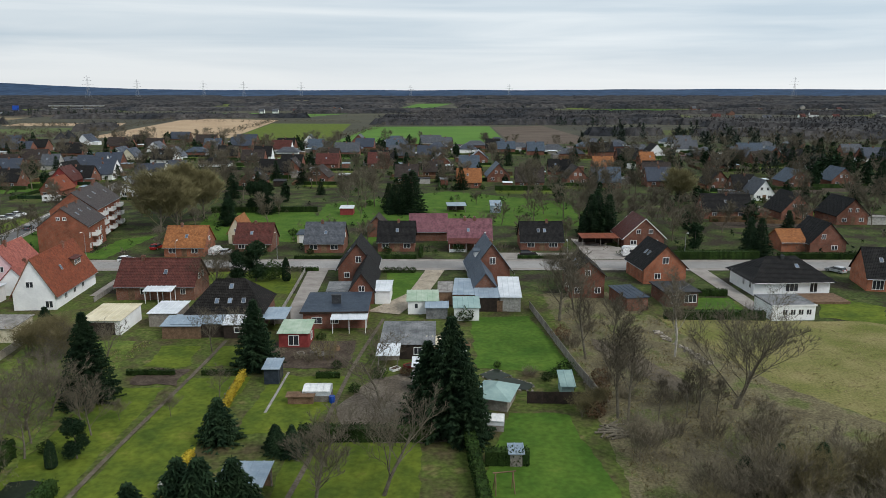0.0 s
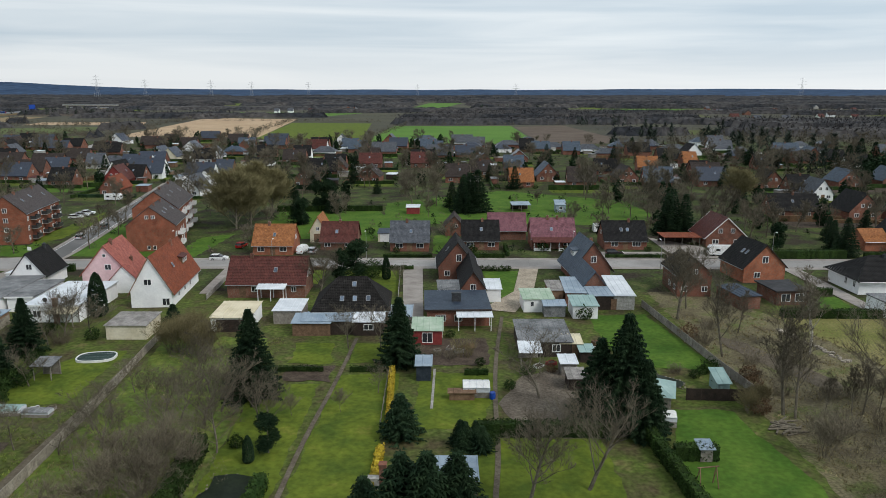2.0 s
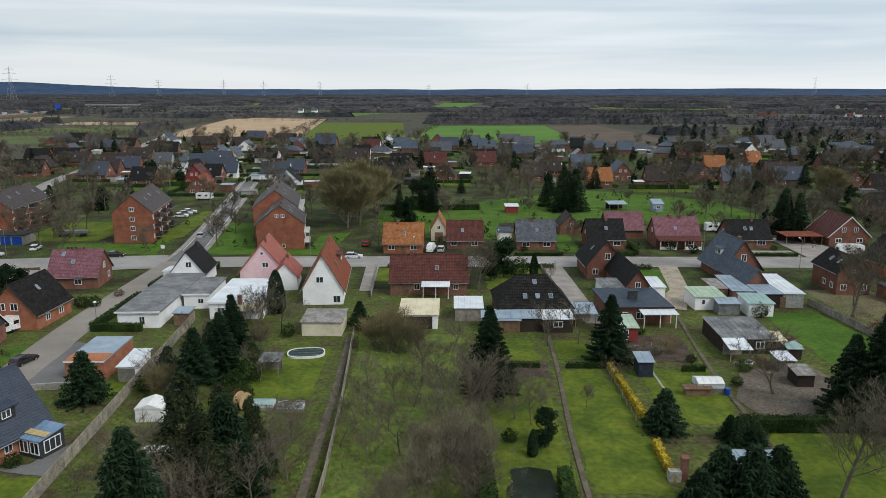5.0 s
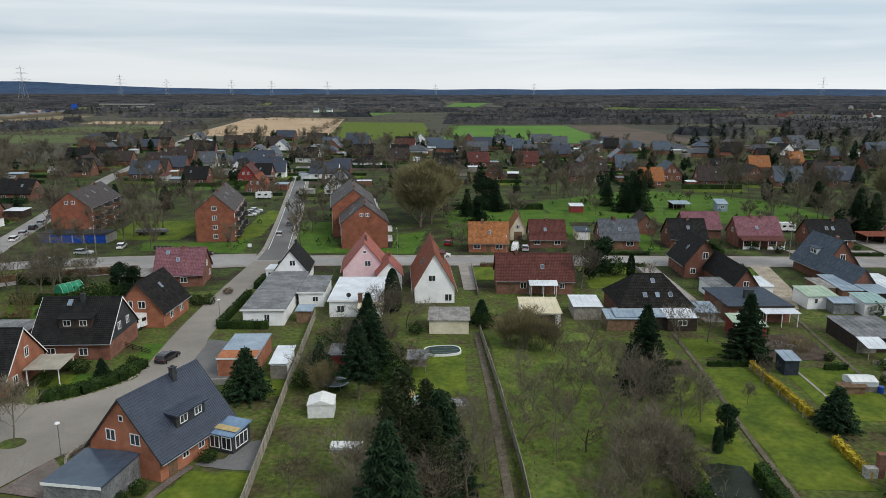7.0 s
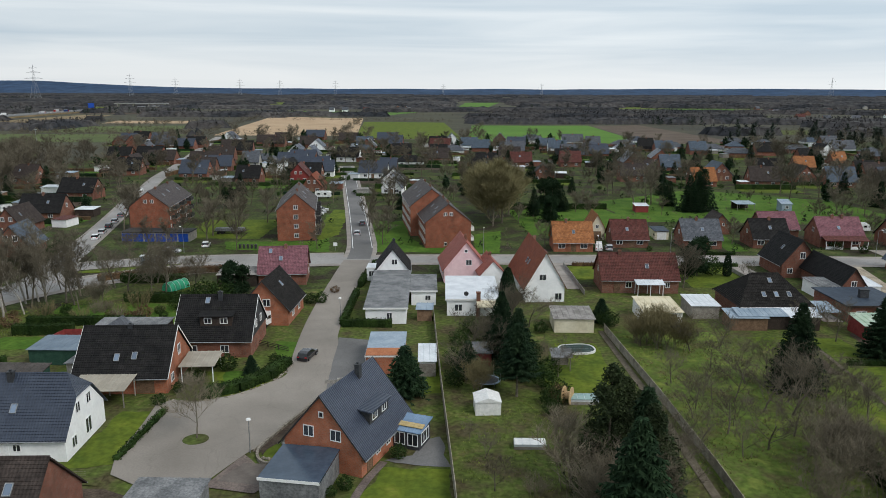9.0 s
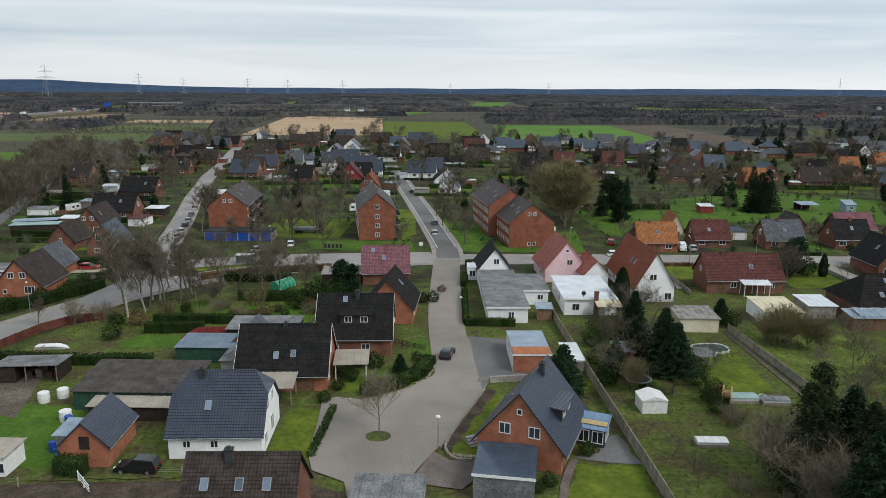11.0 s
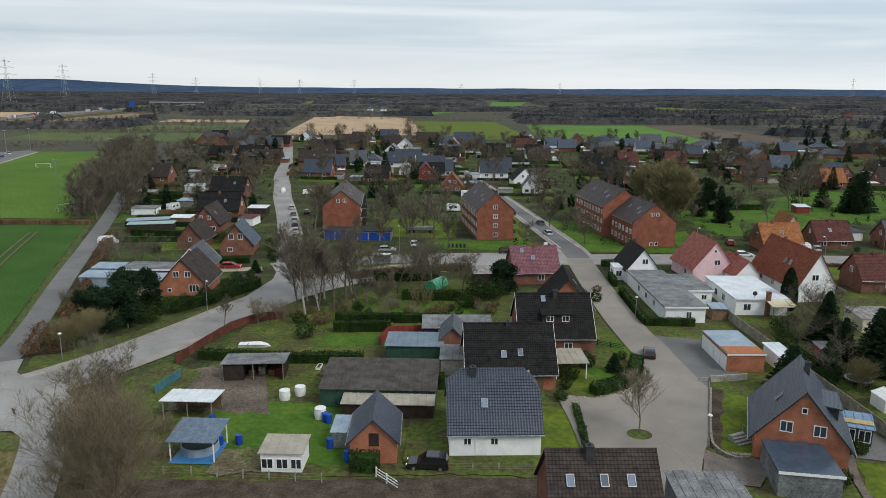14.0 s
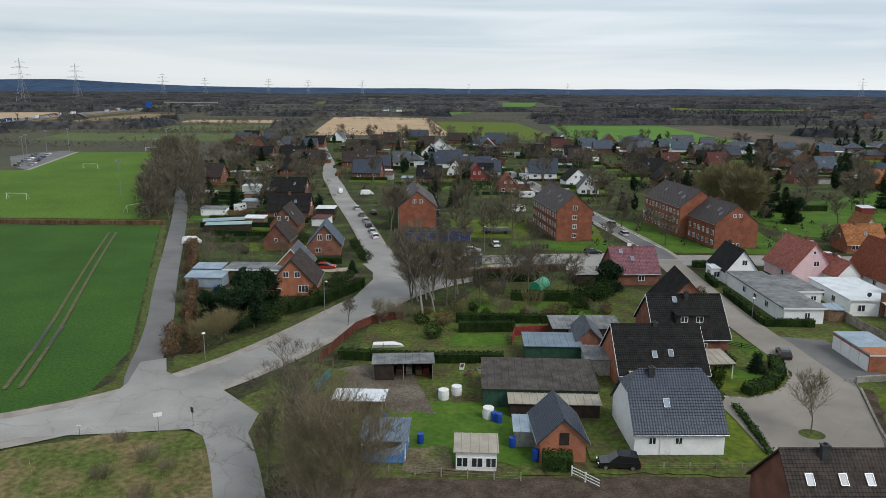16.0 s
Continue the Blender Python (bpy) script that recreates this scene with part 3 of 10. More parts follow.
def roof_slopes(L, S, eave, ridge, over, verge, course=0.34, thick=0.16, hip=0.0, start=0.0):
    """Two pitched slopes in tile courses, ridge along x; hip: how far the ridge ends draw in, from the share start of the slope upwards."""
    g = Geo()
    rise = (ridge - eave) / (S / 2)
    z_e = eave - over * rise
    run = S / 2 + over
    n = max(3, int(math.hypot(run, ridge - z_e) / course))
    half = L / 2 + verge
    for sgn in (-1, 1):
        for i in range(n):
            a, b = i / n, (i + 1) / n
            ya, yb = sgn * run * (1 - a), sgn * run * (1 - b)
            za, zb = z_e + (ridge - z_e) * a, z_e + (ridge - z_e) * b
            xa, xb = half - hip * max(0.0, (a - start) / (1 - start)), half - hip * max(0.0, (b - start) / (1 - start))
            lift = 0.055
            top = [(-xa, ya, za + thick + lift), (xa, ya, za + thick + lift), (xb, yb, zb + thick), (-xb, yb, zb + thick)]
            g.add(top, [(0, 1, 2, 3) if sgn < 0 else (3, 2, 1, 0)])
            g.add([(-xa, ya, za + thick), (xa, ya, za + thick), top[1], top[0]], [(0, 1, 2, 3) if sgn < 0 else (3, 2, 1, 0)])
        xe, xr = half, half - hip
        under = [(-xe, sgn * run, z_e), (xe, sgn * run, z_e), (xr, 0, ridge), (-xr, 0, ridge)]
        tops = [(p[0], p[1], p[2] + thick) for p in under]
        g.add(under + tops, [(0, 1, 2, 3), (0, 1, 5, 4), (1, 2, 6, 5), (3, 0, 4, 7)])
    if hip:
        for sx in (-1, 1):
            m = max(3, n)
            for i in range(m):
                sa, sb = i / m, (i + 1) / m
                a, b = start + (1 - start) * sa, start + (1 - start) * sb
                ya, yb = run * (1 - a), run * (1 - b)
                za, zb = z_e + (ridge - z_e) * a + thick, z_e + (ridge - z_e) * b + thick
                xa, xb = sx * (half - hip * sa), sx * (half - hip * sb)
                q = [(xa, -ya, za + 0.03), (xa, ya, za + 0.03), (xb, yb, zb), (xb, -yb, zb)]
                g.add(q, [(0, 1, 2, 3) if sx > 0 else (3, 2, 1, 0)])
    return g


HOUSES = []


def house(name, A, B, D, eave, ridge, roof="a", wall=None, tiles=None, over=0.45, verge=0.3, windows=(), doors=(), skylights=(), chimneys=(), label="", category="house",
          board=None, hip=None, group="", gutter=True, frame_mat=None, cap=True):
    """A house whose front wall runs from A to B and whose depth D goes to the left of that way.
    roof: 'a' ridge along the front, 'p' ridge square to it, 'h' hipped, 'f' flat. Skylights: (slope -1 or 1, along the ridge, 0..1 up the slope)."""
    wall, tiles = wall or BRICK, tiles or TILE_BLACK
    A, B = Vector(A), Vector(B)
    d = B - A
    L, ang = d.length, math.degrees(math.atan2(d.y, d.x))
    nrm = Vector((-d.y, d.x)).normalized()
    c = (A + B) / 2 + nrm * D / 2
    h = thing(name, c.x, c.y, ang, label, category, group)
    HOUSES.append((c.x, c.y, max(L, D) / 2))
    turn = roof == "p"
    Lr, S = (D, L) if turn else (L, D)
    rm = pose(0, 0, 0, 0, 0, 90 if turn else 0)
    # walls with their gables
    g = Geo()
    cut = 0.6
    if roof == "c":
        zc = eave + (ridge - eave) * (cut - 0.02)
        yc = S / 2 * (1 - cut)
        g.prism([(-Lr / 2, y, z) for y, z in ((-S / 2, -0.1), (S / 2, -0.1), (S / 2, eave), (yc, zc), (-yc, zc), (-S / 2, eave))], (Lr, 0, 0))
        part("wall", g, wall, h)
    elif roof in "ap":
        prof = [(-S / 2, -0.1), (S / 2, -0.1), (S / 2, eave), (0, ridge), (-S / 2, eave)]
        g.prism([(-Lr / 2, y, z) for y, z in prof], (Lr, 0, 0))
        part("wall", g, wall, h, m=rm)
    else:
        g.box(-L / 2, L / 2, -D / 2, D / 2, -0.1, eave - 0.02)
        part("wall", g, wall, h)
    if roof == "f":
        rg = Geo().box(-L / 2 - over, L / 2 + over, -D / 2 - over, D / 2 + over, eave, eave + 0.22)
        r = part("roof", rg, tiles, h)
        part("fascia", Geo().box(-L / 2 - over - 0.03, L / 2 + over + 0.03, -D / 2 - over - 0.03, -D / 2 - over, eave - 0.05, eave + 0.26), board or FRAME_WHITE, h)
    else:
        hipd = (hip if hip is not None else S * 0.5) if roof == "h" else (hip or 1.4) if roof == "c" else 0.0
        zr = eave - over * (ridge - eave) / (S / 2)
        start = (eave + (ridge - eave) * cut - zr) / (ridge - zr) if roof == "c" else 0.0
        r = part("roof", roof_slopes(Lr, S, eave, ridge, over, over if roof == "h" else verge, hip=hipd, start=start), tiles, h, m=rm)
        x = Lr / 2 + (over if roof == "h" else verge) - hipd
        if cap:
            part("ridge_cap", Geo().prism([(-x, -0.13, ridge + 0.15), (-x, 0.13, ridge + 0.15), (-x, 0, ridge + 0.27)], (2 * x, 0, 0)), tiles, h, m=rm)
        rise = (ridge - eave) / (S / 2)
        if board and roof in "ap":
            for sx in (-1, 1):
                for sy in (-1, 1):
                    bx = sx * (Lr / 2 + verge)
                    p0, p1 = Vector((bx, sy * (S / 2 + over), eave - over * rise - 0.02)), Vector((bx, 0, ridge - 0.02))
                    bg_ = Geo().prism([p0, p1, p1 + Vector((0, 0, 0.24)), p0 + Vector((0, 0, 0.24))], (0.04 * sx, 0, 0))
                    part("bargeboard", bg_, board, h, m=rm)
        if gutter:
            for sy in (-1, 1):
                yy = sy * (S / 2 + over + 0.06)
                part("gutter", Geo().tube((-Lr / 2 - verge, yy, eave - over * rise + 0.03), (Lr / 2 + verge, yy, eave - over * rise + 0.03), 0.07, 0.07, 6), ZINC, h, m=rm)
        slope = math.atan2(ridge - eave, S / 2)
        for side, u, v in skylights:
            y = side * (S / 2) * (1 - v)
            z = eave + (ridge - eave) * v + 0.17 / math.cos(slope)
            sm = rm @ pose(u, y, z) @ pose(0, 0, 0, -side * math.degrees(slope))
            fr = lattice([-0.36, -0.29, 0.29, 0.36], [-0.55, -0.47, 0.47, 0.55], -0.1, 0.02)
            k = part("skylight", fr, ZINC, h, m=sm @ pose(0, 0, 0, 90) @ Matrix.Diagonal((1, -1, 1, 1)))
            part("pane", Geo().box(-0.3, 0.3, -0.06, 0.02, -0.48, 0.48), GLASS_SKY, k)
        for u, v, ch in chimneys:
            y = -(S / 2) * (1 - abs(v)) if v >= 0 else (S / 2) * (1 - abs(v))
            z = eave + (ridge - eave) * abs(v)
            cg = Geo().box(u - 0.32, u + 0.32, y - 0.28, y + 0.28, z - 0.5, ridge + ch).box(u - 0.38, u + 0.38, y - 0.34, y + 0.34, ridge + ch, ridge + ch + 0.1).box(u - 0.12, u + 0.12, y - 0.12, y + 0.12, ridge + ch + 0.1, ridge + ch + 0.3)
            part("chimney", cg, SLATE if tiles in (TILE_BLACK, TILE_NAVY, TILE_MOSSY, TILE_BROWN) and c.y < 160 else BRICK_BROWN, h, m=rm)
    for w in windows:
        add_window(h, *w, L=L, D=D, frame_mat=frame_mat)
    for w in doors:
        add_door(h, *w, L=L, D=D)
    return h


def ribbed(x0, x1, n, depth, thick):
    """Outline of a ribbed sheet seen end on: (x, height) above and below, one closed loop."""
    w = (x1 - x0) / n
    top = [(x0, thick)]
    for i in range(n):
        a = x0 + i * w
        top += [(a + w * 0.82, thick), (a + w * 0.86, thick + depth), (a + w * 0.96, thick + depth), (a + w, thick)]
    return top + [(x1, 0.0), (x0, 0.0)]


def shed(name, A, B, D, h0, h1, wall, top, label, category="shed", over=0.25, door=None, group="", windows=(), open_front=False, post=None):
    """A small building with a roof that rises from h0 in front to h1 behind; open_front leaves posts only."""
    A, B = Vector(A), Vector(B)
    d = B - A
    L, ang = d.length, math.degrees(math.atan2(d.y, d.x))
    c = (A + B) / 2 + Vector((-d.y, d.x)).normalized() * D / 2
    s = thing(name, c.x, c.y, ang, label, category, group)
    HOUSES.append((c.x, c.y, max(L, D) / 2))
    if open_front:
        for x in (-L / 2 + 0.1, L / 2 - 0.1) + ((0.0,) if L > 5 else ()):
            for y, z in ((-D / 2 + 0.1, h0), (D / 2 - 0.1, h1)):
                part("post", Geo().box(x - 0.06, x + 0.06, y - 0.06, y + 0.06, -0.05, z), post or WOOD_GREY, s)
        if wall:
            part("back_wall", Geo().box(-L / 2, L / 2, D / 2 - 0.08, D / 2, 0, h1 - 0.03), wall, s)
    else:
        part("wall", Geo().prism([(-L / 2, -D / 2, -0.05), (-L / 2, D / 2, -0.05), (-L / 2, D / 2, h1), (-L / 2, -D / 2, h0)], (L, 0, 0)), wall, s)
    k = (h1 - h0) / D
    y0, y1 = -D / 2 - over, D / 2 + over
    z0, z1 = h0 - over * k + 0.02, h1 + over * k + 0.02
    rg = Geo().prism([(x, y0, z0 + z) for x, z in ribbed(-L / 2 - over, L / 2 + over, max(2, int((L + 2 * over) / 0.9)), 0.05, 0.07)], (0, y1 - y0, z1 - z0))
    part("roof", rg, top, s)
    if door:
        add_door(s, door[0], door[1], door[2], door[3], L, D, door[4] if len(door) > 4 else WOOD_DARK, 0.02)
    for q in windows:
        add_window(s, *q, L=L, D=D)
    return s


def dormer(h, m, w, d, hgt, tiles, wall, wins=2):
    """A dormer with a lean-to roof, on the slope that faces its own -y."""
    o = part("dormer", Geo().prism([(-w / 2, 0, -1.2), (-w / 2, 0, hgt), (-w / 2, d, hgt + 0.35), (-w / 2, d, -1.2)], (w, 0, 0)), wall, h, m=m)
    part("dormer_roof", Geo().prism([(-w / 2 - 0.25, -0.35, hgt - 0.03), (-w / 2 - 0.25, d, hgt + 0.36), (-w / 2 - 0.25, d, hgt + 0.5), (-w / 2 - 0.25, -0.35, hgt + 0.12)], (w + 0.5, 0, 0)), tiles, o)
    for i in range(wins):
        f, p = window_meshes(1.15, 0.95, FRAME_WHITE, 1)
        k = part("window", f, None, o, m=pose((i + 0.5) * w / wins - w / 2, 0, hgt - 1.15))
        part("pane", p, None, k)
    return o


# ---- builders: plants ----
TREES = {}


def limb_tree(seed, height, spread, trunk_r, levels=4, clear=0.25, upright=0.5, fine=0.014, kids=(9, 5, 5, 4), spray=4, blade=0.032, stems=1):
    """A bare tree: limbs in one Geo, in another the twigs, which end in sprays of thin blades."""
    rng = random.Random(seed)
    wood, twig = Geo(), Geo()

    def blades(p, d, length, k):
        for _ in range(k):
            e = (d * 1.2 + Vector((rng.gauss(0, 0.5), rng.gauss(0, 0.5), rng.gauss(0.18, 0.34)))).normalized() * length * rng.uniform(0.6, 1.7)
            w = e.cross(Vector((rng.gauss(0, 1), rng.gauss(0, 1), rng.gauss(0, 1)))).normalized() * blade * 0.5
            twig.add([p - w, p + w, p + e], [(0, 1, 2)])

    def grow(p, d, length, r, level):
        if level >= levels:
            blades(p, d, length * 1.25, 2)
            blades(p + d * length * 0.3, d, length * 1.1, spray)
            return
        n = 3 if level < 2 else 2
        pts, q, dd = [p], p, d.copy()
        for _ in range(n):
            dd = (dd + Vector((rng.gauss(0, 0.14), rng.gauss(0, 0.14), 0.10 + rng.gauss(0, 0.08)))).normalized()
            q = q + dd * length / n
            pts.append(q)
        for i in range(n):
            ra, rb = r * (1 - 0.6 * i / n), r * (1 - 0.6 * (i + 1) / n)
            (wood if level < 2 else twig).tube(pts[i], pts[i + 1], max(ra, fine), max(rb, fine * 0.7), 6 if level == 0 else 4 if level == 1 else 3)
        if level:
            for i in range(n):
                blades(pts[i].lerp(pts[i + 1], rng.random()), dd, length * 0.45, 2)
        k = kids[min(level, len(kids) - 1)]
        low = clear if level == 0 else 0.22
        for i in range(k):
            f = min(low + (1 - low) * (i + rng.random() * 0.8) / k, 0.99)
            s = f * n
            j = int(s)
            at = pts[j].lerp(pts[j + 1], s - j)
            az = rng.random() * 1.2 + i * 2.4
            side = Vector((math.cos(az), math.sin(az), 0))
            if level:
                side = (side - dd * side.dot(dd) * 0.8)
            nd = (dd * (upright if level == 0 else 0.75) + side * (0.7 + 0.3 * rng.random()) + Vector((0, 0, 0.3))).normalized()
            ln = length * (0.60 if level else spread / height * 0.95) * (1.2 - 0.55 * f) * (0.75 + 0.5 * rng.random())
            grow(at, nd, ln, r * (0.38 if level else 0.36) * (1.1 - 0.4 * f), level + 1)

    for i in range(stems):
        az, out = rng.random() * 6.283, spread * 0.3 * math.sqrt(rng.random()) if stems > 1 else 0.0
        lean = 0.5 * out / spread * 2
        grow(Vector((math.cos(az) * out, math.sin(az) * out, -0.1)), Vector((math.cos(az) * lean, math.sin(az) * lean, 1)).normalized(), height * (0.85 if stems == 1 else rng.uniform(0.55, 0.85)), trunk_r, 0)
    return wood, twig


def shrub_geo(seed, r, h, n=160, fine=0.016):
    """A bare shrub: many bent stems from the foot, each forking into thin blades."""
    rng = random.Random(seed)
    g = Geo()
    for i in range(n // 7):
        az, lean = rng.random() * 6.283, rng.random() ** 0.6
        d = Vector((math.cos(az) * lean * r / h, math.sin(az) * lean * r / h, 1)).normalized()
        rr = r * 0.6 * math.sqrt(rng.random())
        p = Vector((math.cos(az) * rr, math.sin(az) * rr, -0.05))
        m = p + d * h * (0.3 + 0.15 * rng.random())
        q = m + (d + Vector((rng.gauss(0, 0.35), rng.gauss(0, 0.35), 0))).normalized() * h * (0.2 + 0.2 * rng.random())
        g.tube(p, m, fine * 1.3, fine, 3)
        g.tube(m, q, fine, fine * 0.6, 3)
        for _ in range(12):
            a = m.lerp(q, rng.random()) if rng.random() < 0.75 else p.lerp(m, 0.4 + 0.6 * rng.random())
            e = (d * 0.8 + Vector((rng.gauss(0, 0.6), rng.gauss(0, 0.6), rng.random() * 0.4))).normalized() * h * (0.1 + 0.18 * rng.random())
            w = e.cross(Vector((rng.gauss(0, 1), rng.gauss(0, 1), rng.gauss(0, 1)))).normalized() * fine * 0.9
            g.add([a - w, a + w, a + e], [(0, 1, 2)])
    return g


def spruce_geo(seed, height, radius, low=0.04, step=0.3):
    """Whorls of drooping boughs, each a feather of narrow needle sprays."""
    rng = random.Random(seed)
    g = Geo()
    z = height * low
    while z < height * 0.985:
        f = 1 - z / height
        R = radius * 1.2 * (f ** 0.85) * rng.uniform(0.95, 1.05) + 0.2
        k = max(5, int(6 + 7 * f))
        off = rng.random() * 6.283
        for i in range(k):
            az = off + 6.283 * i / k + rng.gauss(0, 0.2)
            ln = R * (0.78 + 0.3 * rng.random())
            ca, sa = math.cos(az), math.sin(az)
            steps = max(2, int(ln / step))
            for s in range(steps):
                t0 = (s + 0.5) / steps
                droop = -0.30 * ln * t0 + 0.26 * ln * t0 * t0
                c = Vector((ca * ln * t0, sa * ln * t0, z + droop))
                w0 = step * 0.55
                for sd in (-1, 1):
                    out = (0.28 + 0.42 * (1 - t0)) * (0.6 + 0.8 * rng.random()) * min(1.0, ln) * (step / 0.3) ** 0.5
                    fwd = step * (0.7 + 0.7 * rng.random())
                    tip = c + Vector((ca * fwd - sa * sd * out, sa * fwd + ca * sd * out, -0.04 - 0.14 * rng.random()))
                    g.add([c + Vector((-ca * w0, -sa * w0, 0.05)), c + Vector((ca * w0, sa * w0, 0.02)), tip], [(0, 1, 2)])
                drop = c + Vector((ca * 0.1 + rng.gauss(0, 0.1), sa * 0.1 + rng.gauss(0, 0.1), -0.2 - 0.25 * rng.random()))
                g.add([c + Vector((-ca * w0, -sa * w0, 0.04)), c + Vector((ca * w0 * 1.4, sa * w0 * 1.4, 0.0)), drop], [(0, 1, 2)])
        z += step * (0.55 + 0.38 * f) * (0.8 + 0.4 * rng.random())
    g.add([(0.1, 0, height * 0.9), (-0.05, 0.09, height * 0.9), (-0.05, -0.09, height * 0.9), (0, 0, height * 1.02)], [(0, 1, 3), (1, 2, 3), (2, 0, 3)])
    return g


def leaf_cloud(seed, sampler, n, size, narrow=0.6):
    """n small leaf quads at the places that sampler(rng) gives, turned at random."""
    rng = random.Random(seed)
    g = Geo()
    for _ in range(n):
        c = Vector(sampler(rng))
        a = Vector((rng.gauss(0, 1), rng.gauss(0, 1), rng.gauss(0, 0.7))).normalized()
        b = a.cross(Vector((rng.gauss(0, 1), rng.gauss(0, 1), rng.gauss(0, 1)))).normalized()
        s = size * (0.6 + 0.8 * rng.random())
        a, b = a * s, b * s * narrow
        g.add([c - a, c - b, c + a, c + b], [(0, 1, 2, 3)])
    return g


def ball(rng, r, h, z0=0.0):
    while True:
        x, y, z = rng.uniform(-1, 1), rng.uniform(-1, 1), rng.uniform(-1, 1)
        q = x * x + y * y + z * z
        if 0.25 < q < 1:
            k = 1 + 0.18 * math.sin(5 * x + 3 * z) * math.cos(4 * y)
            return x * r * k, y * r * k, z0 + (z + 1) * h / 2 * k


FAR_FORM = {"oak_a": "far_oak", "oak_b": "far_oak", "ash_a": "far_ash", "ash_b": "far_ash", "willow": "far_willow", "fruit_a": "far_fruit", "fruit_b": "far_fruit", "shrub": "far_shrub", "spruce_b": "far_spruce"}


def plant(kind, x, y, size=1.0, turn=None, label="", group=""):
    """Plants one of the kinds below; the first of a kind is built, the rest are copies that share its meshes."""
    if y > 168:
        kind = FAR_FORM.get(kind, kind)
    k = KINDS[kind]
    rng = random.Random(int(x * 131 + y * 717))
    m = pose(x, y, 0, 0, 0, turn if turn is not None else rng.uniform(0, 360)) @ Matrix.Diagonal((size * rng.uniform(0.92, 1.08), size * rng.uniform(0.92, 1.08), size, 1))
    if "mesh" in k:
        if kind not in TREES:
            TREES[kind] = k["mesh"]()
        o = tagged(new(k["name"], TREES[kind]), label or k["label"], k["category"], group or k["category"] + "s")
        o.matrix_basis = m
        return o
    if kind not in TREES:
        o = thing(k["name"], 0, 0, 0, k["label"], k["category"], group or k["category"] + "s")
        k["build"](o)
        o.matrix_basis = m
        TREES[kind] = o
    else:
        o = copy_thing(TREES[kind], Matrix.Identity(4))
        o.matrix_basis = m
    if label:
        o["label"] = label
    return o


def build_bare(seed, height, spread, r, twig=None, bark=None, **kw):
    def go(o):
        w, t = limb_tree(seed, height, spread, r, **kw)
        part("trunk", w, bark or BARK, o)
        part("crown", t, twig or TWIG, o)
    return go


def build_spruce(seed, height, radius, low=0.04):
    def go(o):
        part("trunk", Geo().tube((0, 0, -0.1), (0, 0, height * 0.95), 0.2, 0.02, 7), BARK, o)
        part("crown", spruce_geo(seed, height, radius, low), NEEDLE, o)
    return go


def build_pine(seed, height, radius):
    def go(o):
        rng = random.Random(seed)
        part("trunk", Geo().tube((0, 0, -0.1), (0, 0, height * 0.9), 0.2, 0.05, 7), BARK, o)
        blobs = [(rng.uniform(-0.6, 0.6) * radius, rng.uniform(-0.6, 0.6) * radius, height * rng.uniform(0.15, 0.88), radius * rng.uniform(0.4, 0.62)) for _ in range(34)]

        def s(q):
            bx, by, bz, br = q.choice(blobs)
            x, y, z = ball(q, br, br * 1.3)
            return bx + x, by + y, bz + z - br * 0.6
        part("crown", leaf_cloud(seed, s, 5600, 0.32, 0.32), NEEDLE, o)
    return go


def build_bush(seed, r, h, leaf=None, n=640, size=0.105):
    def go(o):
        part("branchwork", shrub_geo(seed, r * 0.6, h * 0.7, 40), BARK, o)
        part("foliage", leaf_cloud(seed, lambda q: ball(q, r, h), n, size), leaf or LEAF, o)
    return go


def build_shrub(seed, r, h, twig=None, n=400):
    def go(o):
        part("branchwork", shrub_geo(seed, r, h, n), twig or TWIG, o)
    return go


def far_tree_mesh(seed, height, spread, r, material, **kw):
    def go():
        w, t = limb_tree(seed, height, spread, r, **{**dict(levels=3, kids=(8, 5, 4), spray=3, blade=0.12, fine=0.026), **kw})
        return w.add(t.v, t.f).mesh("bare_tree", material)
    return go


def build_cypress(seed, r, h):
    def column(q):
        f, az = q.random(), q.random() * 6.283
        rad = r * min(1.0, f * 5 + 0.5) * (1 - f ** 3) ** 0.7 * (0.6 + 0.4 * q.random() ** 0.4)
        return math.cos(az) * rad, math.sin(az) * rad, f * h

    def go(o):
        part("trunk", Geo().tube((0, 0, -0.1), (0, 0, h * 0.8), 0.15, 0.04, 7), BARK, o)
        part("crown", leaf_cloud(seed, column, 4500, 0.15), NEEDLE, o)
    return go


def build_cedar(seed, r, h):
    """A tall evergreen: clumps of flat sprays on a cone that narrows unevenly to the top."""
    def go(o):
        rng = random.Random(seed)
        part("trunk", Geo().tube((0, 0, -0.1), (0, 0, h * 0.9), 0.24, 0.04, 7), BARK, o)
        clumps = []
        for i in range(74):
            f, az = ((i + rng.random()) / 74) ** 1.15, rng.random() * 6.283
            out = r * (1 - f) ** 0.75 * rng.uniform(0.45, 1.0)
            clumps.append((math.cos(az) * out, math.sin(az) * out, h * (0.03 + 0.93 * f), r * (0.34 - 0.2 * f) * rng.uniform(0.7, 1.2)))

        def spray(q):
            cx, cy, cz, cr = q.choice(clumps)
            x, y, z = ball(q, cr, cr * 2.4)
            return cx + x, cy + y, max(0.1, cz + z - cr * 1.2)
        part("crown", leaf_cloud(seed, spray, 10500, 0.25, 0.28), CONIFER, o)
    return go


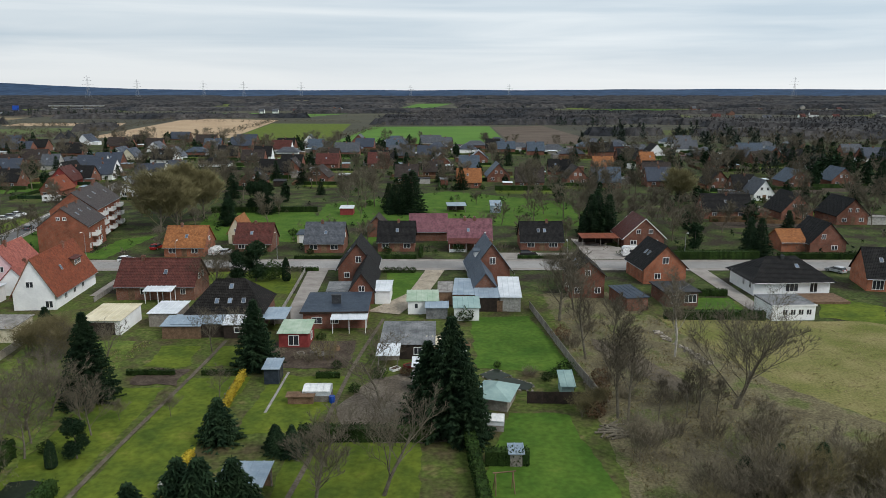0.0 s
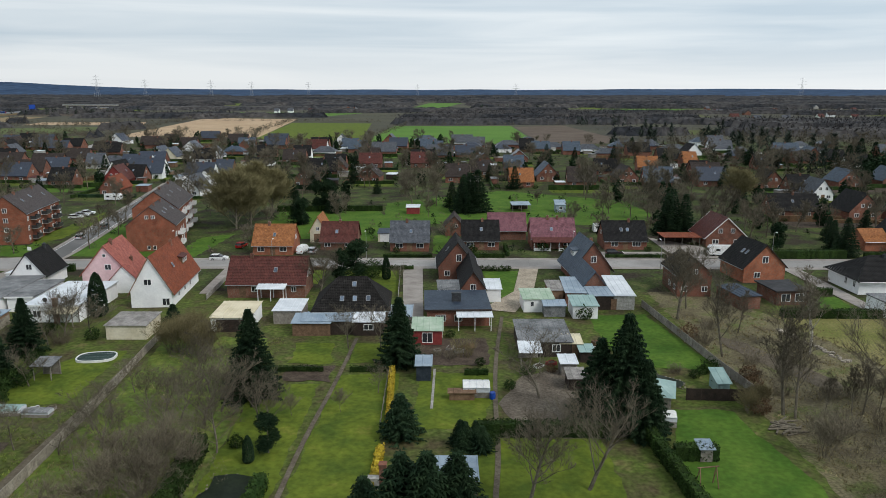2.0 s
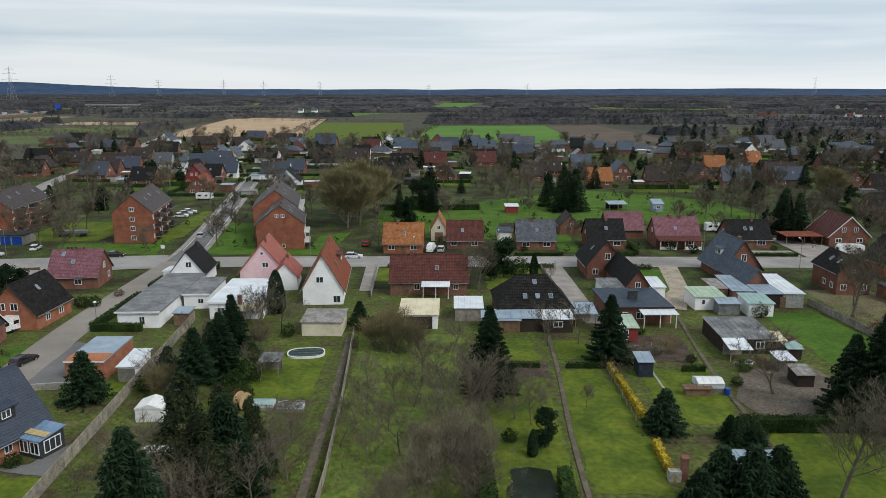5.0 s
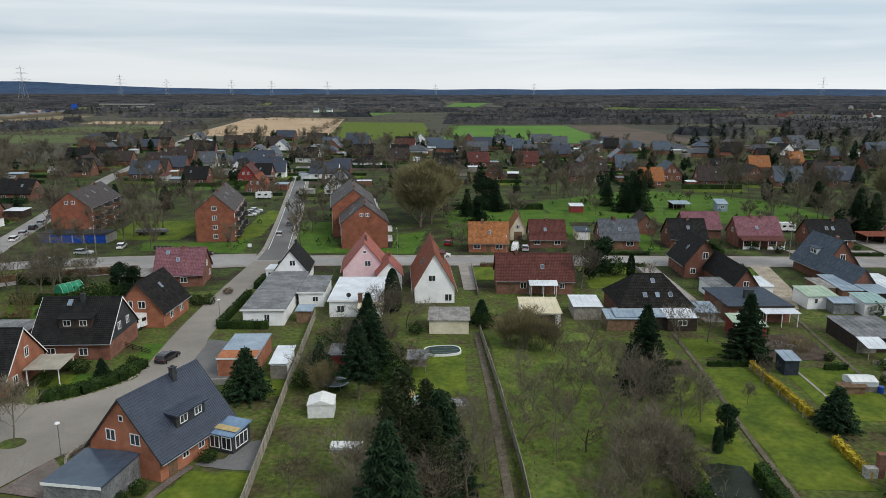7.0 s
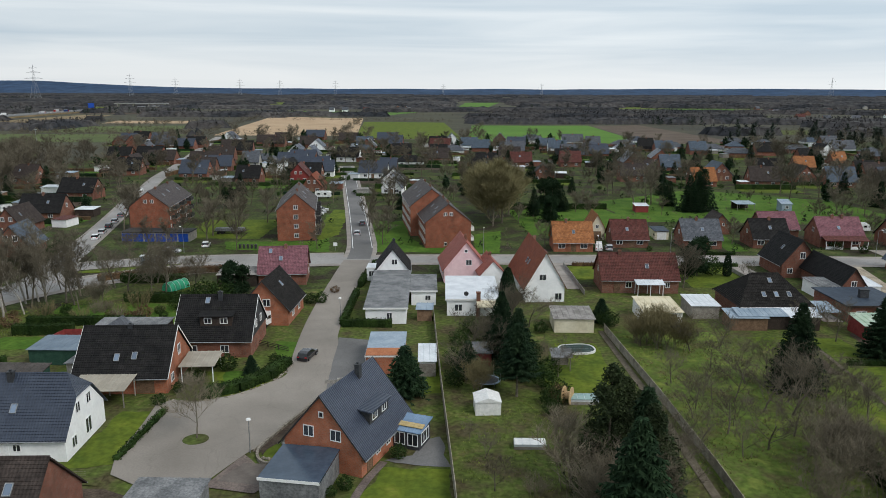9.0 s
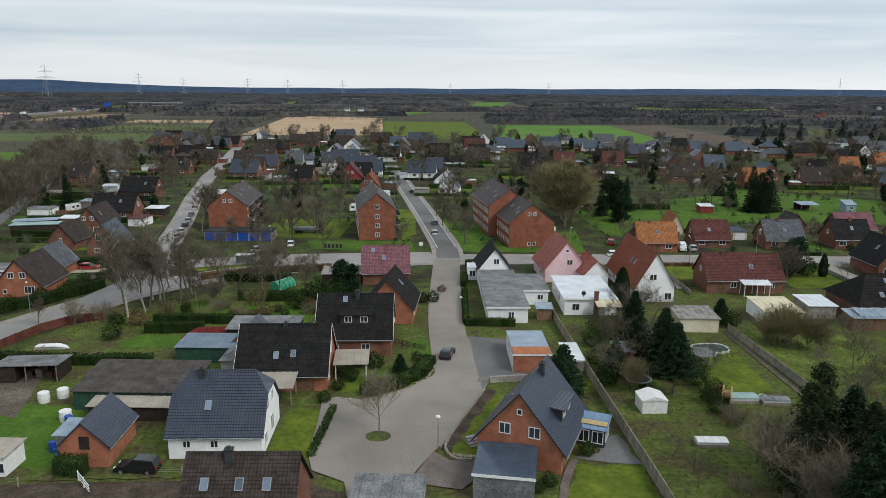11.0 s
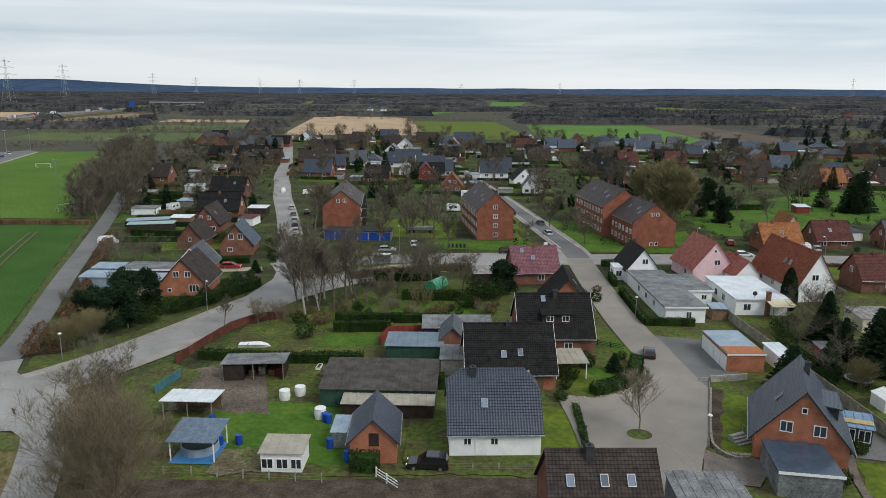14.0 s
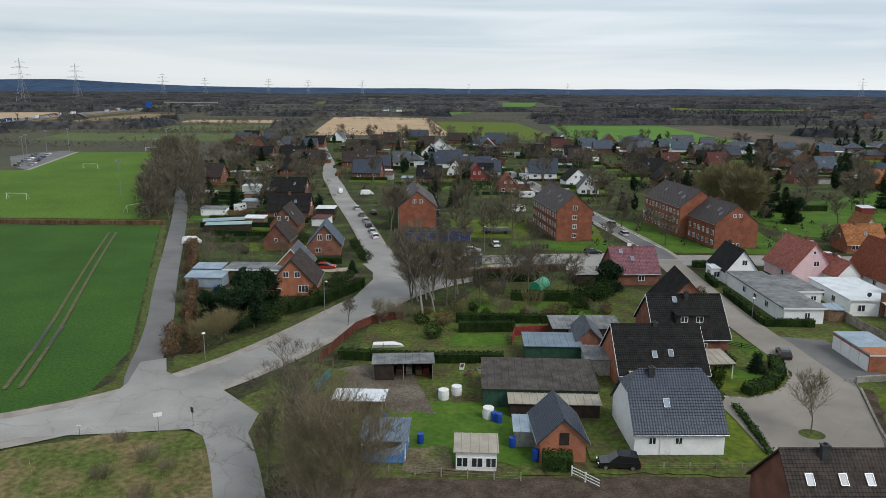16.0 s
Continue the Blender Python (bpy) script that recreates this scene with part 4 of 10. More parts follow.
KINDS = {
    "far_oak": dict(name="bare_tree", category="tree", label="bare grey-brown garden tree with a rounded crown", mesh=far_tree_mesh(41, 12, 8.0, 0.26, TWIG)),
    "far_ash": dict(name="bare_tree", category="tree", label="bare grey-brown tree with upright limbs", mesh=far_tree_mesh(42, 13, 5.5, 0.24, TWIG, upright=0.9)),
    "far_willow": dict(name="bare_tree", category="tree", label="bare tree with dense olive-brown twigs", build=build_bare(43, 12.5, 9.0, 0.3, twig=TWIG_WILLOW, levels=3, clear=0.06, kids=(18, 9, 6), spray=8, blade=0.11, upright=0.5)),
    "far_fruit": dict(name="fruit_tree", category="tree", label="low bare fruit tree in a garden", mesh=far_tree_mesh(44, 5.5, 5.0, 0.15, TWIG, kids=(5, 4, 4), spray=3)),
    "far_spruce": dict(name="spruce_tree", category="tree", label="dark green spruce in a garden", mesh=lambda: spruce_geo(45, 10, 3.0, step=0.55).mesh("spruce_tree", NEEDLE)),
    "far_conifer": dict(name="conifer", category="tree", label="dark evergreen conifer in a garden", mesh=lambda: leaf_cloud(46, lambda q: ball(q, 2.2, 8.0), 420, 0.55).mesh("conifer", NEEDLE)),
    "far_bush": dict(name="bush", category="bush", label="dark evergreen garden bush", mesh=lambda: leaf_cloud(47, lambda q: ball(q, 1.6, 2.2), 200, 0.26).mesh("bush", LEAF)),
    "far_shrub": dict(name="bare_shrub", category="shrub", label="bare brown garden shrub", mesh=lambda: shrub_geo(48, 1.8, 3.0, 150, 0.04).mesh("bare_shrub", TWIG)),
    "oak_a": dict(name="bare_tree", category="tree", label="large bare deciduous tree with a wide grey crown", build=build_bare(11, 12, 9.5, 0.32, clear=0.14, upright=0.55, kids=(12, 5, 5, 3), blade=0.036)),
    "oak_b": dict(name="bare_tree", category="tree", label="large bare deciduous tree with forking limbs", build=build_bare(12, 13, 7.5, 0.3, kids=(11, 5, 4, 4), blade=0.036)),
    "ash_a": dict(name="bare_tree", category="tree", label="tall bare tree with upright limbs", build=build_bare(13, 14, 5.0, 0.22, upright=0.95, kids=(12, 5, 4, 3), blade=0.036)),
    "ash_b": dict(name="bare_tree", category="tree", label="slender bare tree with upright limbs", build=build_bare(14, 13, 4.4, 0.18, upright=1.05, kids=(12, 5, 4, 3), blade=0.036)),
    "birch": dict(name="birch_tree", category="tree", label="tall bare birch with pale bark and drooping twigs", build=build_bare(15, 15, 5.5, 0.2, upright=0.8, bark=BARK_PALE, kids=(13, 5, 4, 4), blade=0.036)),
    "fruit_a": dict(name="fruit_tree", category="tree", label="low bare fruit tree with a spreading crown", build=build_bare(16, 5.0, 4.4, 0.13, clear=0.3, fine=0.012, blade=0.02, kids=(7, 4, 4, 3))),
    "fruit_b": dict(name="fruit_tree", category="tree", label="old bare fruit tree with crooked branches", build=build_bare(17, 5.6, 4.8, 0.15, clear=0.25, fine=0.012, upright=0.3, blade=0.02, kids=(7, 4, 4, 3))),
    "sapling": dict(name="young_tree", category="tree", label="thin young bare tree standing in grass", build=build_bare(18, 3.4, 1.9, 0.045, levels=3, fine=0.009, blade=0.014, clear=0.32, upright=0.95, kids=(11, 6, 5), spray=4, bark=BARK, twig=TWIG_PALE)),
    "willow": dict(name="bare_tree", category="tree", label="broad bare tree with dense olive-brown twigs", build=build_bare(19, 12, 8.0, 0.3, twig=TWIG_OLIVE, clear=0.10, kids=(11, 6, 5, 4), fine=0.016, blade=0.06, spray=6)),
    "spruce_a": dict(name="spruce_tree", category="tree", label="tall dark green spruce with drooping boughs", build=build_spruce(21, 13, 4.0)),
    "spruce_b": dict(name="spruce_tree", category="tree", label="dark green spruce with a pointed top", build=build_spruce(22, 10, 3.1)),
    "spruce_c": dict(name="spruce_tree", category="tree", label="bushy young spruce with dense boughs", build=build_spruce(23, 6, 2.5)),
    "spruce_high": dict(name="spruce_tree", category="tree", label="spruce with a bare lower trunk and drooping boughs", build=build_spruce(34, 10.5, 3.6, 0.34)),
    "pine": dict(name="pine_tree", category="tree", label="dark pine with a clumpy irregular crown", build=build_pine(24, 11, 3.0)),
    "cypress": dict(name="cypress", category="tree", label="narrow dark green evergreen cypress", build=build_cypress(25, 1.25, 6.5)),
    "bush": dict(name="bush", category="bush", label="rounded dark green evergreen bush", build=build_bush(26, 1.1, 1.7)),
    "bush_big": dict(name="bush", category="bush", label="large evergreen shrub with dark leaves", build=build_bush(27, 2.2, 3.2, n=1250, size=0.14)),
    "bush_brown": dict(name="bush", category="bush", label="bush with dry brown leaves", build=build_bush(28, 1.3, 1.8, LEAF_BROWN)),
    "shrub": dict(name="bare_shrub", category="shrub", label="bare brown shrub with many thin stems", build=build_shrub(29, 1.8, 3.0, TWIG_PALE, n=520)),
    "shrub_big": dict(name="bare_shrub", category="shrub", label="tall bare thicket of thin grey-brown stems", build=build_bare(30, 6.0, 4.6, 0.05, twig=TWIG_PALE, bark=TWIG_PALE, stems=6, levels=3, kids=(5, 4, 4), clear=0.2, upright=0.9, fine=0.012, blade=0.042, spray=3)),
    "thicket": dict(name="bare_thicket", category="thicket", label="tall many-stemmed bare tree with fine grey-brown twigs", build=build_bare(32, 14.5, 8.4, 0.10, twig=TWIG_DULL, bark=TWIG_DULL, stems=4, levels=4, kids=(11, 5, 4, 3), clear=0.08, upright=0.55, fine=0.012, blade=0.018, spray=4)),
    "bare_bush": dict(name="bare_bush", category="bush", label="broad rounded bare bush with dense olive-brown twigs", build=build_bare(33, 5.4, 4.6, 0.05, twig=TWIG_OLIVE, stems=9, levels=3, kids=(6, 5, 4), clear=0.12, upright=0.6, fine=0.011, blade=0.026, spray=5)),
    "cedar": dict(name="conifer", category="tree", label="tall broad conifer with dense olive-green sprays", build=build_cedar(50, 4.4, 14.0)),
    "shrub_olive": dict(name="bare_shrub", category="shrub", label="bare shrub with olive-yellow twigs", build=build_shrub(31, 2.0, 3.2, TWIG_OLIVE)),
}


def hedge(pts, w, h, leaf=None, label="clipped dark green hedge", n=52, category="hedge"):
    """A clipped hedge along a line: an inner body of leaves and a ragged leafy skin."""
    leaf = leaf or LEAF
    rng = random.Random(int(pts[0][0] * 37 + pts[0][1] * 91))
    p = [Vector(q) for q in pts]
    o = thing("hedge", p[0].x, p[0].y, 0, label, category, "hedges")
    body, skin = Geo(), Geo()
    for a, b in zip(p, p[1:]):
        d = b - a
        L, ang = d.length, math.atan2(d.y, d.x)
        m = Matrix.Translation((*(a - p[0]), 0)) @ Matrix.Rotation(ang, 4, "Z")
        k = max(1, int(L / (0.6 if n >= 12 else 1.6)))
        for i in range(k):
            j = rng.uniform(-0.06, 0.06)
            body.box(i * L / k, (i + 1) * L / k, -w / 2 + 0.14 + j, w / 2 - 0.14 + j, 0, h - 0.14 + rng.uniform(-0.05, 0.05), m)
        count = min(2600, int(n * L * (2 * h + w) / 2))
        for _ in range(count):
            t = rng.random() * (2 * h + w)
            c = (-w / 2, t) if t < h else (t - h - w / 2, h) if t < h + w else (w / 2, t - h - w)
            c = Vector((rng.random() * L, c[0] + rng.gauss(0, 0.05), max(0.05, c[1] + rng.gauss(0, 0.06))))
            u = Vector((rng.gauss(0, 1), rng.gauss(0, 1), rng.gauss(0, 1))).normalized()
            v = u.cross(Vector((rng.gauss(0, 1), rng.gauss(0, 1), rng.gauss(0, 1)))).normalized()
            s = rng.uniform(0.08, 0.17)
            skin.add([m @ (c - u * s), m @ (c - v * s * 0.6), m @ (c + u * s), m @ (c + v * s * 0.6)], [(0, 1, 2, 3)])
    if n < 12:
        bpy.data.objects.remove(o)
        o = tagged(new("hedge", body.add(skin.v, skin.f).mesh("hedge", leaf)), label, category, "hedges")
        o.location = (p[0].x, p[0].y, 0)
        return o
    part("body", body, leaf, o)
    part("leaves", skin, leaf, o)
    return o


PANELS = {}


def fence(pts, h, material, label, step=2.0, style="panel", post=None, category="fence"):
    """Posts at every step, and between them a solid panel, three rails or upright boards."""
    p = [Vector(q) for q in pts]
    o = thing("fence", p[0].x, p[0].y, 0, label, category, "fences")
    for a, b in zip(p, p[1:]):
        d = b - a
        n = max(1, round(d.length / step))
        w, ang = d.length / n, math.degrees(math.atan2(d.y, d.x))
        key = (round(w, 2), h, style, material.name)
        if key not in PANELS:
            g = Geo()
            if style == "panel":
                g.prism([(0.05, y - 0.035, z + 0.02) for z, y in ribbed(0.0, h, 4, -0.03, 0.07)], (w - 0.1, 0, 0))
            elif style == "rail":
                for z in (0.35, 0.65, 0.95):
                    g.box(0.0, w, -0.03, 0.03, h * z - 0.05, h * z + 0.03)
            elif style == "wire":
                for z in (0.3, 0.6, 0.95):
                    g.box(0.0, w, -0.008, 0.008, h * z - 0.008, h * z + 0.008)
            else:
                g.prism([(x, y - 0.03, 0.05) for x, y in ribbed(0.0, w, max(2, int(w / 0.16)), -0.03, 0.06)], (0, 0, h - 0.05))
            PANELS[key] = (g.mesh("panel", material), Geo().box(-0.06, 0.06, -0.06, 0.06, -0.05, h + 0.06).mesh("post", post or material))
        pm, qm = PANELS[key]
        for i in range(n):
            m = pose(a.x - p[0].x + d.x * i / n, a.y - p[0].y + d.y * i / n, 0, 0, 0, ang)
            part("panel", pm, None, o, m=m)
            part("post", qm, None, o, m=m)
    return o


# ---- builders: vehicles and small things ----
WHEEL = []


def loft(profile, half, inset=0.0):
    """A car shell: side profile points (x, z, half width factor) swept across."""
    g = Geo()
    n = len(profile)
    L = [(x, -half * k, z) for x, z, k in profile]
    R = [(x, half * k, z) for x, z, k in profile]
    g.add(L + R, [tuple(range(n)), tuple(range(2 * n - 1, n - 1, -1))] + [((i + 1) % n, i, n + i, n + (i + 1) % n) for i in range(n)])
    return g


def car(x, y, ang, paint, label, kind="hatch", length=4.3):
    o = thing("car", x, y, ang, label, "car", "parked cars")
    s = length / 4.3
    wd = 0.88
    tall = {"hatch": 1.48, "suv": 1.68, "van": 2.0}[kind]
    b = [(-2.15, 0.3, .92), (-2.15, 0.75, .96), (-2.0, 0.92, 1), (2.0 if kind == "van" else 0.95, 0.95, 1), (1.9, 0.82, .95), (2.12, 0.62, .92), (2.15, 0.3, .9)]
    part("body", loft([(px * s, pz, k) for px, pz, k in b], wd), PAINTS[paint], o)
    back = -2.12 if kind != "hatch" else -2.08
    c = [(back, 0.9, .95), (-1.86, tall - 0.08, .80), (-1.2, tall, .78), (0.1 if kind != "van" else 0.9, tall - 0.02, .76), (1.05 if kind != "van" else 1.75, 0.93, .93)]
    part("cabin", loft([(px * s, pz, k) for px, pz, k in c], wd), CARGLASS if kind != "van" else PAINTS[paint], o, "dark glass all round" if kind != "van" else "")
    r = [(-1.9, tall - 0.1, .83), (-1.2, tall + 0.03, .78), (0.05 if kind != "van" else 0.85, tall + 0.01, .78), (0.0, tall - 0.08, .80)]
    part("roof", loft([(px * s, pz, k) for px, pz, k in r], wd), PAINTS[paint], o)
    if not WHEEL:
        t = Geo()
        t.tube((0, -0.1, 0), (0, 0.1, 0), 0.32, 0.32, 14)
        rim = Geo()
        rim.tube((0, -0.115, 0), (0, 0.115, 0), 0.2, 0.2, 10)
        WHEEL.extend((t.mesh("tyre", RUBBER), rim.mesh("rim", ALLOY)))
    for wx in (-1.35, 1.35):
        for wy in (-0.8, 0.8):
            k = part("tyre", WHEEL[0], None, o, m=pose(wx * s, wy, 0.32))
            part("rim", WHEEL[1], None, k)
    for wy in (-0.6, 0.6):
        part("headlight", Geo().box(2.02 * s, 2.13 * s, wy - 0.16, wy + 0.16, 0.62, 0.74), FRAME_WHITE, o)
        part("tail_light", Geo().box(-2.17 * s, -2.1 * s, wy - 0.14, wy + 0.14, 0.75, 0.92), PAINTS["red"], o)
    return o


def barrel(x, y, h=0.9, r=0.3, material=None, label="blue plastic water butt", name="water_butt"):
    o = thing(name, x, y, 0, label, name.replace("_", " "), "water butts")
    g = Geo().tube((0, 0, 0), (0, 0, h * 0.5), r * 0.92, r, 12).tube((0, 0, h * 0.5), (0, 0, h), r, r * 0.92, 12)
    part("body", g, material or PLASTIC_BLUE, o)
    part("lid", Geo().tube((0, 0, h), (0, 0, h + 0.05), r * 0.97, r * 0.9, 12), material or PLASTIC_BLUE, o)
    return o

# ---- ground, fields and roads ----
tagged(patch("ground", [(-6000, -400), (6000, -400), (6000, 5200), (-6000, 5200)], mat("heath_ground", (0.050, 0.048, 0.040), (0.078, 0.078, 0.050), 0.01, 0.95, 0.2, 0.4, 0.1), "wide flat land of brown winter scrub and rough grass", z=0.0))
patch("ground", [(-300, -60), (330, -60), (330, 575), (-300, 575)], GARDEN, "dark garden soil and rough grass between the houses", z=0.012)
patch("ground", [(-181, 57), (62, 57), (62, 134), (30, 140), (-110, 140), (-160, 125), (-181, 110)], GRASS_ROUGH, "rough garden grass and earth between the plots", z=0.018)
patch("ground", [(-181, -20), (120, -20), (120, 57), (-181, 57)], GRASS_ROUGH, "rough grass of the plots", z=0.018)
patch("field", [(-221, 71.0), (-214.5, 78.6), (-216.5, 95), (-234, 141), (-255.5, 198), (-480, 190), (-480, -20)], CROP, "bright green field of winter crop")
patch("field_margin", [(-221, 69.5), (-213.4, 73.8), (-211.3, 78.4), (-211.2, 82.6), (-213.2, 90.3), (-217.9, 103.9), (-224.6, 121.4), (-233.1, 144.5), (-254, 199), (-255.6, 199), (-235.0, 145), (-226.4, 122), (-219.6, 105), (-214.9, 91), (-213.2, 83), (-215.0, 78), (-223, 72)], VERGE, "narrow grassy field margin beside the lane")
patch("sports_pitch", [(-263, 208), (-480, 202), (-480, 318), (-381, 335), (-409, 435), (-352, 443)], PITCH, "green football pitch of mown grass")
patch("field", [(-304, 621), (-360, 1045), (-222, 993), (-180, 622)], STUBBLE, "pale brown stubble field")
patch("field", [(-178, 600), (-208, 891), (-110, 880), (-88, 575)], GRASS, "green pasture")
patch("field", [(-86, 552), (-78, 812), (52, 820), (49, 545)], FIELD_GREEN, "bright green pasture")
patch("field", [(54, 800), (112, 834), (124, 560), (52, 540)], PLOUGHED, "brown ploughed field")
patch("field", [(-104, 1409), (-73, 2150), (28, 2186), (-49, 1423)], FIELD_GREEN, "far green field")
patch("field", [(230, 1284), (432, 1408), (493, 1575), (295, 1547)], FIELD_GREEN, "far green field")
patch("field", [(-500, 530), (-520, 625), (-330, 632), (-320, 535)], OLIVE_MEADOW, "dull olive-green meadow")
patch("field", [(-478, 648), (-480, 758), (-366, 792), (-370, 668)], OLIVE_MEADOW, "dull olive-green meadow")
patch("field", [(-500, 826), (-515, 894), (-389, 901), (-366, 832)], STUBBLE, "pale brown strip field")
patch("field", [(-625, 770), (-655, 950), (-652, 1085), (-606, 1076), (-545, 830), (-550, 750), (-560, 698)], DRY_BANK, "tawny grass bank beside the motorway")
patch("field", [(-722, 830), (-735, 905), (-810, 1120), (-900, 1080), (-900, 800)], STUBBLE, "pale brown field beside the motorway")
patch("car_park", [(-380.5, 335), (-398, 351), (-431, 402), (-428, 428), (-420, 443), (-410, 435)], ASPHALT_DARK, "asphalt car park beside the sports pitch", z=0.2)
patch("field", [(-420, 1150), (-400, 1300), (-160, 1260), (-200, 1120)], FIELD_GREEN, "far green field")
patch("field", [(330, 980), (360, 1080), (620, 1020), (560, 930)], FIELD_GREEN, "far green field")

MAIN = [(140, 163.5), (0, 164.5), (-60, 164.2), (-100, 163.3), (-122, 161.5), (-140, 157.5), (-155, 151), (-168, 143), (-178, 132), (-184, 119), (-189.5, 105), (-196, 91), (-205, 78.5), (-217, 68.5), (-250, 52)]
strip("pavement", MAIN, 10.6, PAVING, "grey paved footways along the street", thick=0.0)
strip("road", MAIN, 6.6, ASPHALT, "pale worn asphalt street")
for s in (-1, 1):
    strip("kerb", MAIN[:9], 0.16, CONCRETE, "low concrete kerb", z=0.13, side=s * 3.4, thick=0.12)
NORTH = [(-178, 140), (-183.7, 153), (-188, 171), (-192.4, 189), (-202.6, 226), (-212, 257), (-219.5, 288), (-229, 322), (-238.5, 372), (-254, 436), (-278.5, 539), (-292, 600)]
strip("pavement", NORTH, 6.8, PAVING, "narrow footways along the residential street")
strip("road", NORTH, 5.2, ASPHALT, "pale asphalt residential street")
patch("road", [(-191.2, 171), (-188.1, 158.6), (-185.6, 148.7), (-184.4, 139.8), (-186.6, 124), (-181.6, 125), (-174.6, 135.6), (-177.6, 141), (-179.8, 153), (-182.6, 164.7), (-184.8, 174)], ASPHALT, "wide mouth of the residential street", z=level("road") + 0.004)
SIDE = [(-116, 163), (-116.6, 175), (-119.6, 194), (-125.2, 228), (-131.8, 266), (-142.5, 328), (-151, 375)]
strip("pavement", SIDE, 7.8, PAVING, "grey footways along the side road")
strip("road", SIDE, 5.6, ASPHALT_DARK, "dark asphalt side road")
for s in (-2.45, 2.45):
    strip("road_marking", SIDE[1:], 0.14, FRAME_WHITE, "white edge line on the side road", z=0.166, side=s)
LAYBY = [(-120, 165.5), (-138, 163.5), (-158, 161), (-172, 156.5), (-187, 150)]
strip("pavement", LAYBY, 8.6, PAVING, "paved edge of a bus lay-by")
strip("road", LAYBY, 6.4, ASPHALT, "asphalt bus lay-by beside the street")
patch("traffic_island", [(-148, 159.0), (-164, 154.0), (-176, 149.4), (-177, 147.4), (-170, 148.6), (-158, 153.0), (-148, 157.0)], GRASS, "grass island between street and lay-by", z=0.14, thick=0.13)
LANE = [(-202, 71), (-209.5, 82), (-215.2, 103), (-227.0, 133.5), (-239.2, 167.8), (-257, 217), (-274, 260), (-296, 320), (-330, 400)]
strip("road", LANE, 4.5, ASPHALT_DARK, "narrow asphalt lane beside the field")
strip("road", [(-200, 80), (-193, 70), (-187.5, 58), (-183, 45), (-178, 30)], 5.0, ASPHALT, "pale asphalt branch road")
patch("road", [(-217, 66), (-213.2, 73.4), (-211.1, 78.1), (-210.9, 82.6), (-212.6, 90.3), (-209.4, 92.1), (-207.2, 86.9), (-204.5, 84.7), (-200, 84), (-190, 74), (-189.5, 64), (-194, 67), (-197, 69.3), (-205.4, 67.8)], ASPHALT, "wide asphalt junction")
CLOSE = [(-116.3, 162), (-116.2, 140), (-115.8, 119), (-114.8, 104), (-113.5, 92)]
strip("road", CLOSE, 6.2, ASPHALT_WARM, "pale paved cul-de-sac")
patch("road", [(-117.2, 108.7), (-116.2, 102.7), (-115.2, 95.9), (-116.9, 90.3), (-119.1, 87.1), (-122.0, 84.1), (-125.8, 81.9), (-129.1, 82.5), (-130.9, 81.0), (-130.3, 75.2), (-129.9, 67.4), (-128.7, 63.7), (-124.9, 61.5), (-124.0, 58.1), (-121.1, 58.3), (-118.2, 62.4), (-116.0, 68.0), (-114.9, 70.1), (-109.9, 85.6), (-110.8, 95.6), (-111.3, 104.5), (-112.2, 109.0)], ASPHALT_WARM, "wide turning circle of pale asphalt")
patch("driveway", [(-111.7, 107.3), (-104.9, 105.9), (-103.5, 89.7), (-108.7, 88.6), (-109.9, 85.6), (-110.8, 95.0)], ASPHALT_DARK, "dark asphalt garage forecourt")
patch("driveway", [(-115.9, 68.4), (-114.8, 67.3), (-113.5, 65.6), (-111.1, 66.7), (-109.9, 64.5), (-112.7, 60.5), (-118.2, 61.6)], mat("brown_paving", (0.11, 0.088, 0.078), (0.17, 0.138, 0.122), 0.5, 0.85, 0.2, 5), "brown paved drive beside the house")
MOTORWAY = [(-640, 560), (-660, 690), (-679, 800), (-695, 900), (-712, 1040), (-728, 1220), (-732, 1380), (-728, 1560)]
strip("road_bank", MOTORWAY, 44, DRY_BANK, "low grassy embankment of the motorway", z=1.6, thick=1.6)
strip("road", MOTORWAY, 25, ASPHALT, "pale motorway on a low embankment", z=2.0, thick=0.4)
for s in (-13.4, 0.0, 13.4):
    strip("crash_barrier", MOTORWAY, 0.5, ZINC, "steel crash barrier along the motorway", z=3.0, side=s, thick=0.9)

# roundabout island with its tree
isl = Geo()
isl.prism([(1.7 * math.cos(a * math.pi / 12), 1.55 * math.sin(a * math.pi / 12), 0) for a in range(24)], (0, 0, 0.12))
o = tagged(new("traffic_island", isl.mesh("traffic_island", CONCRETE)), "round kerbed planting island in the turning circle", "traffic island", kind="structure")
o.matrix_basis = pose(-122.5, 71.7, 0.02)
patch("island_grass", [(-122.5 + 1.5 * math.cos(a * math.pi / 12), 71.7 + 1.36 * math.sin(a * math.pi / 12)) for a in range(24)], VERGE, "green turf on the island", z=0.16)
plant("sapling", -122.5, 72.0, 2.15, label="young bare tree on a round grass island")

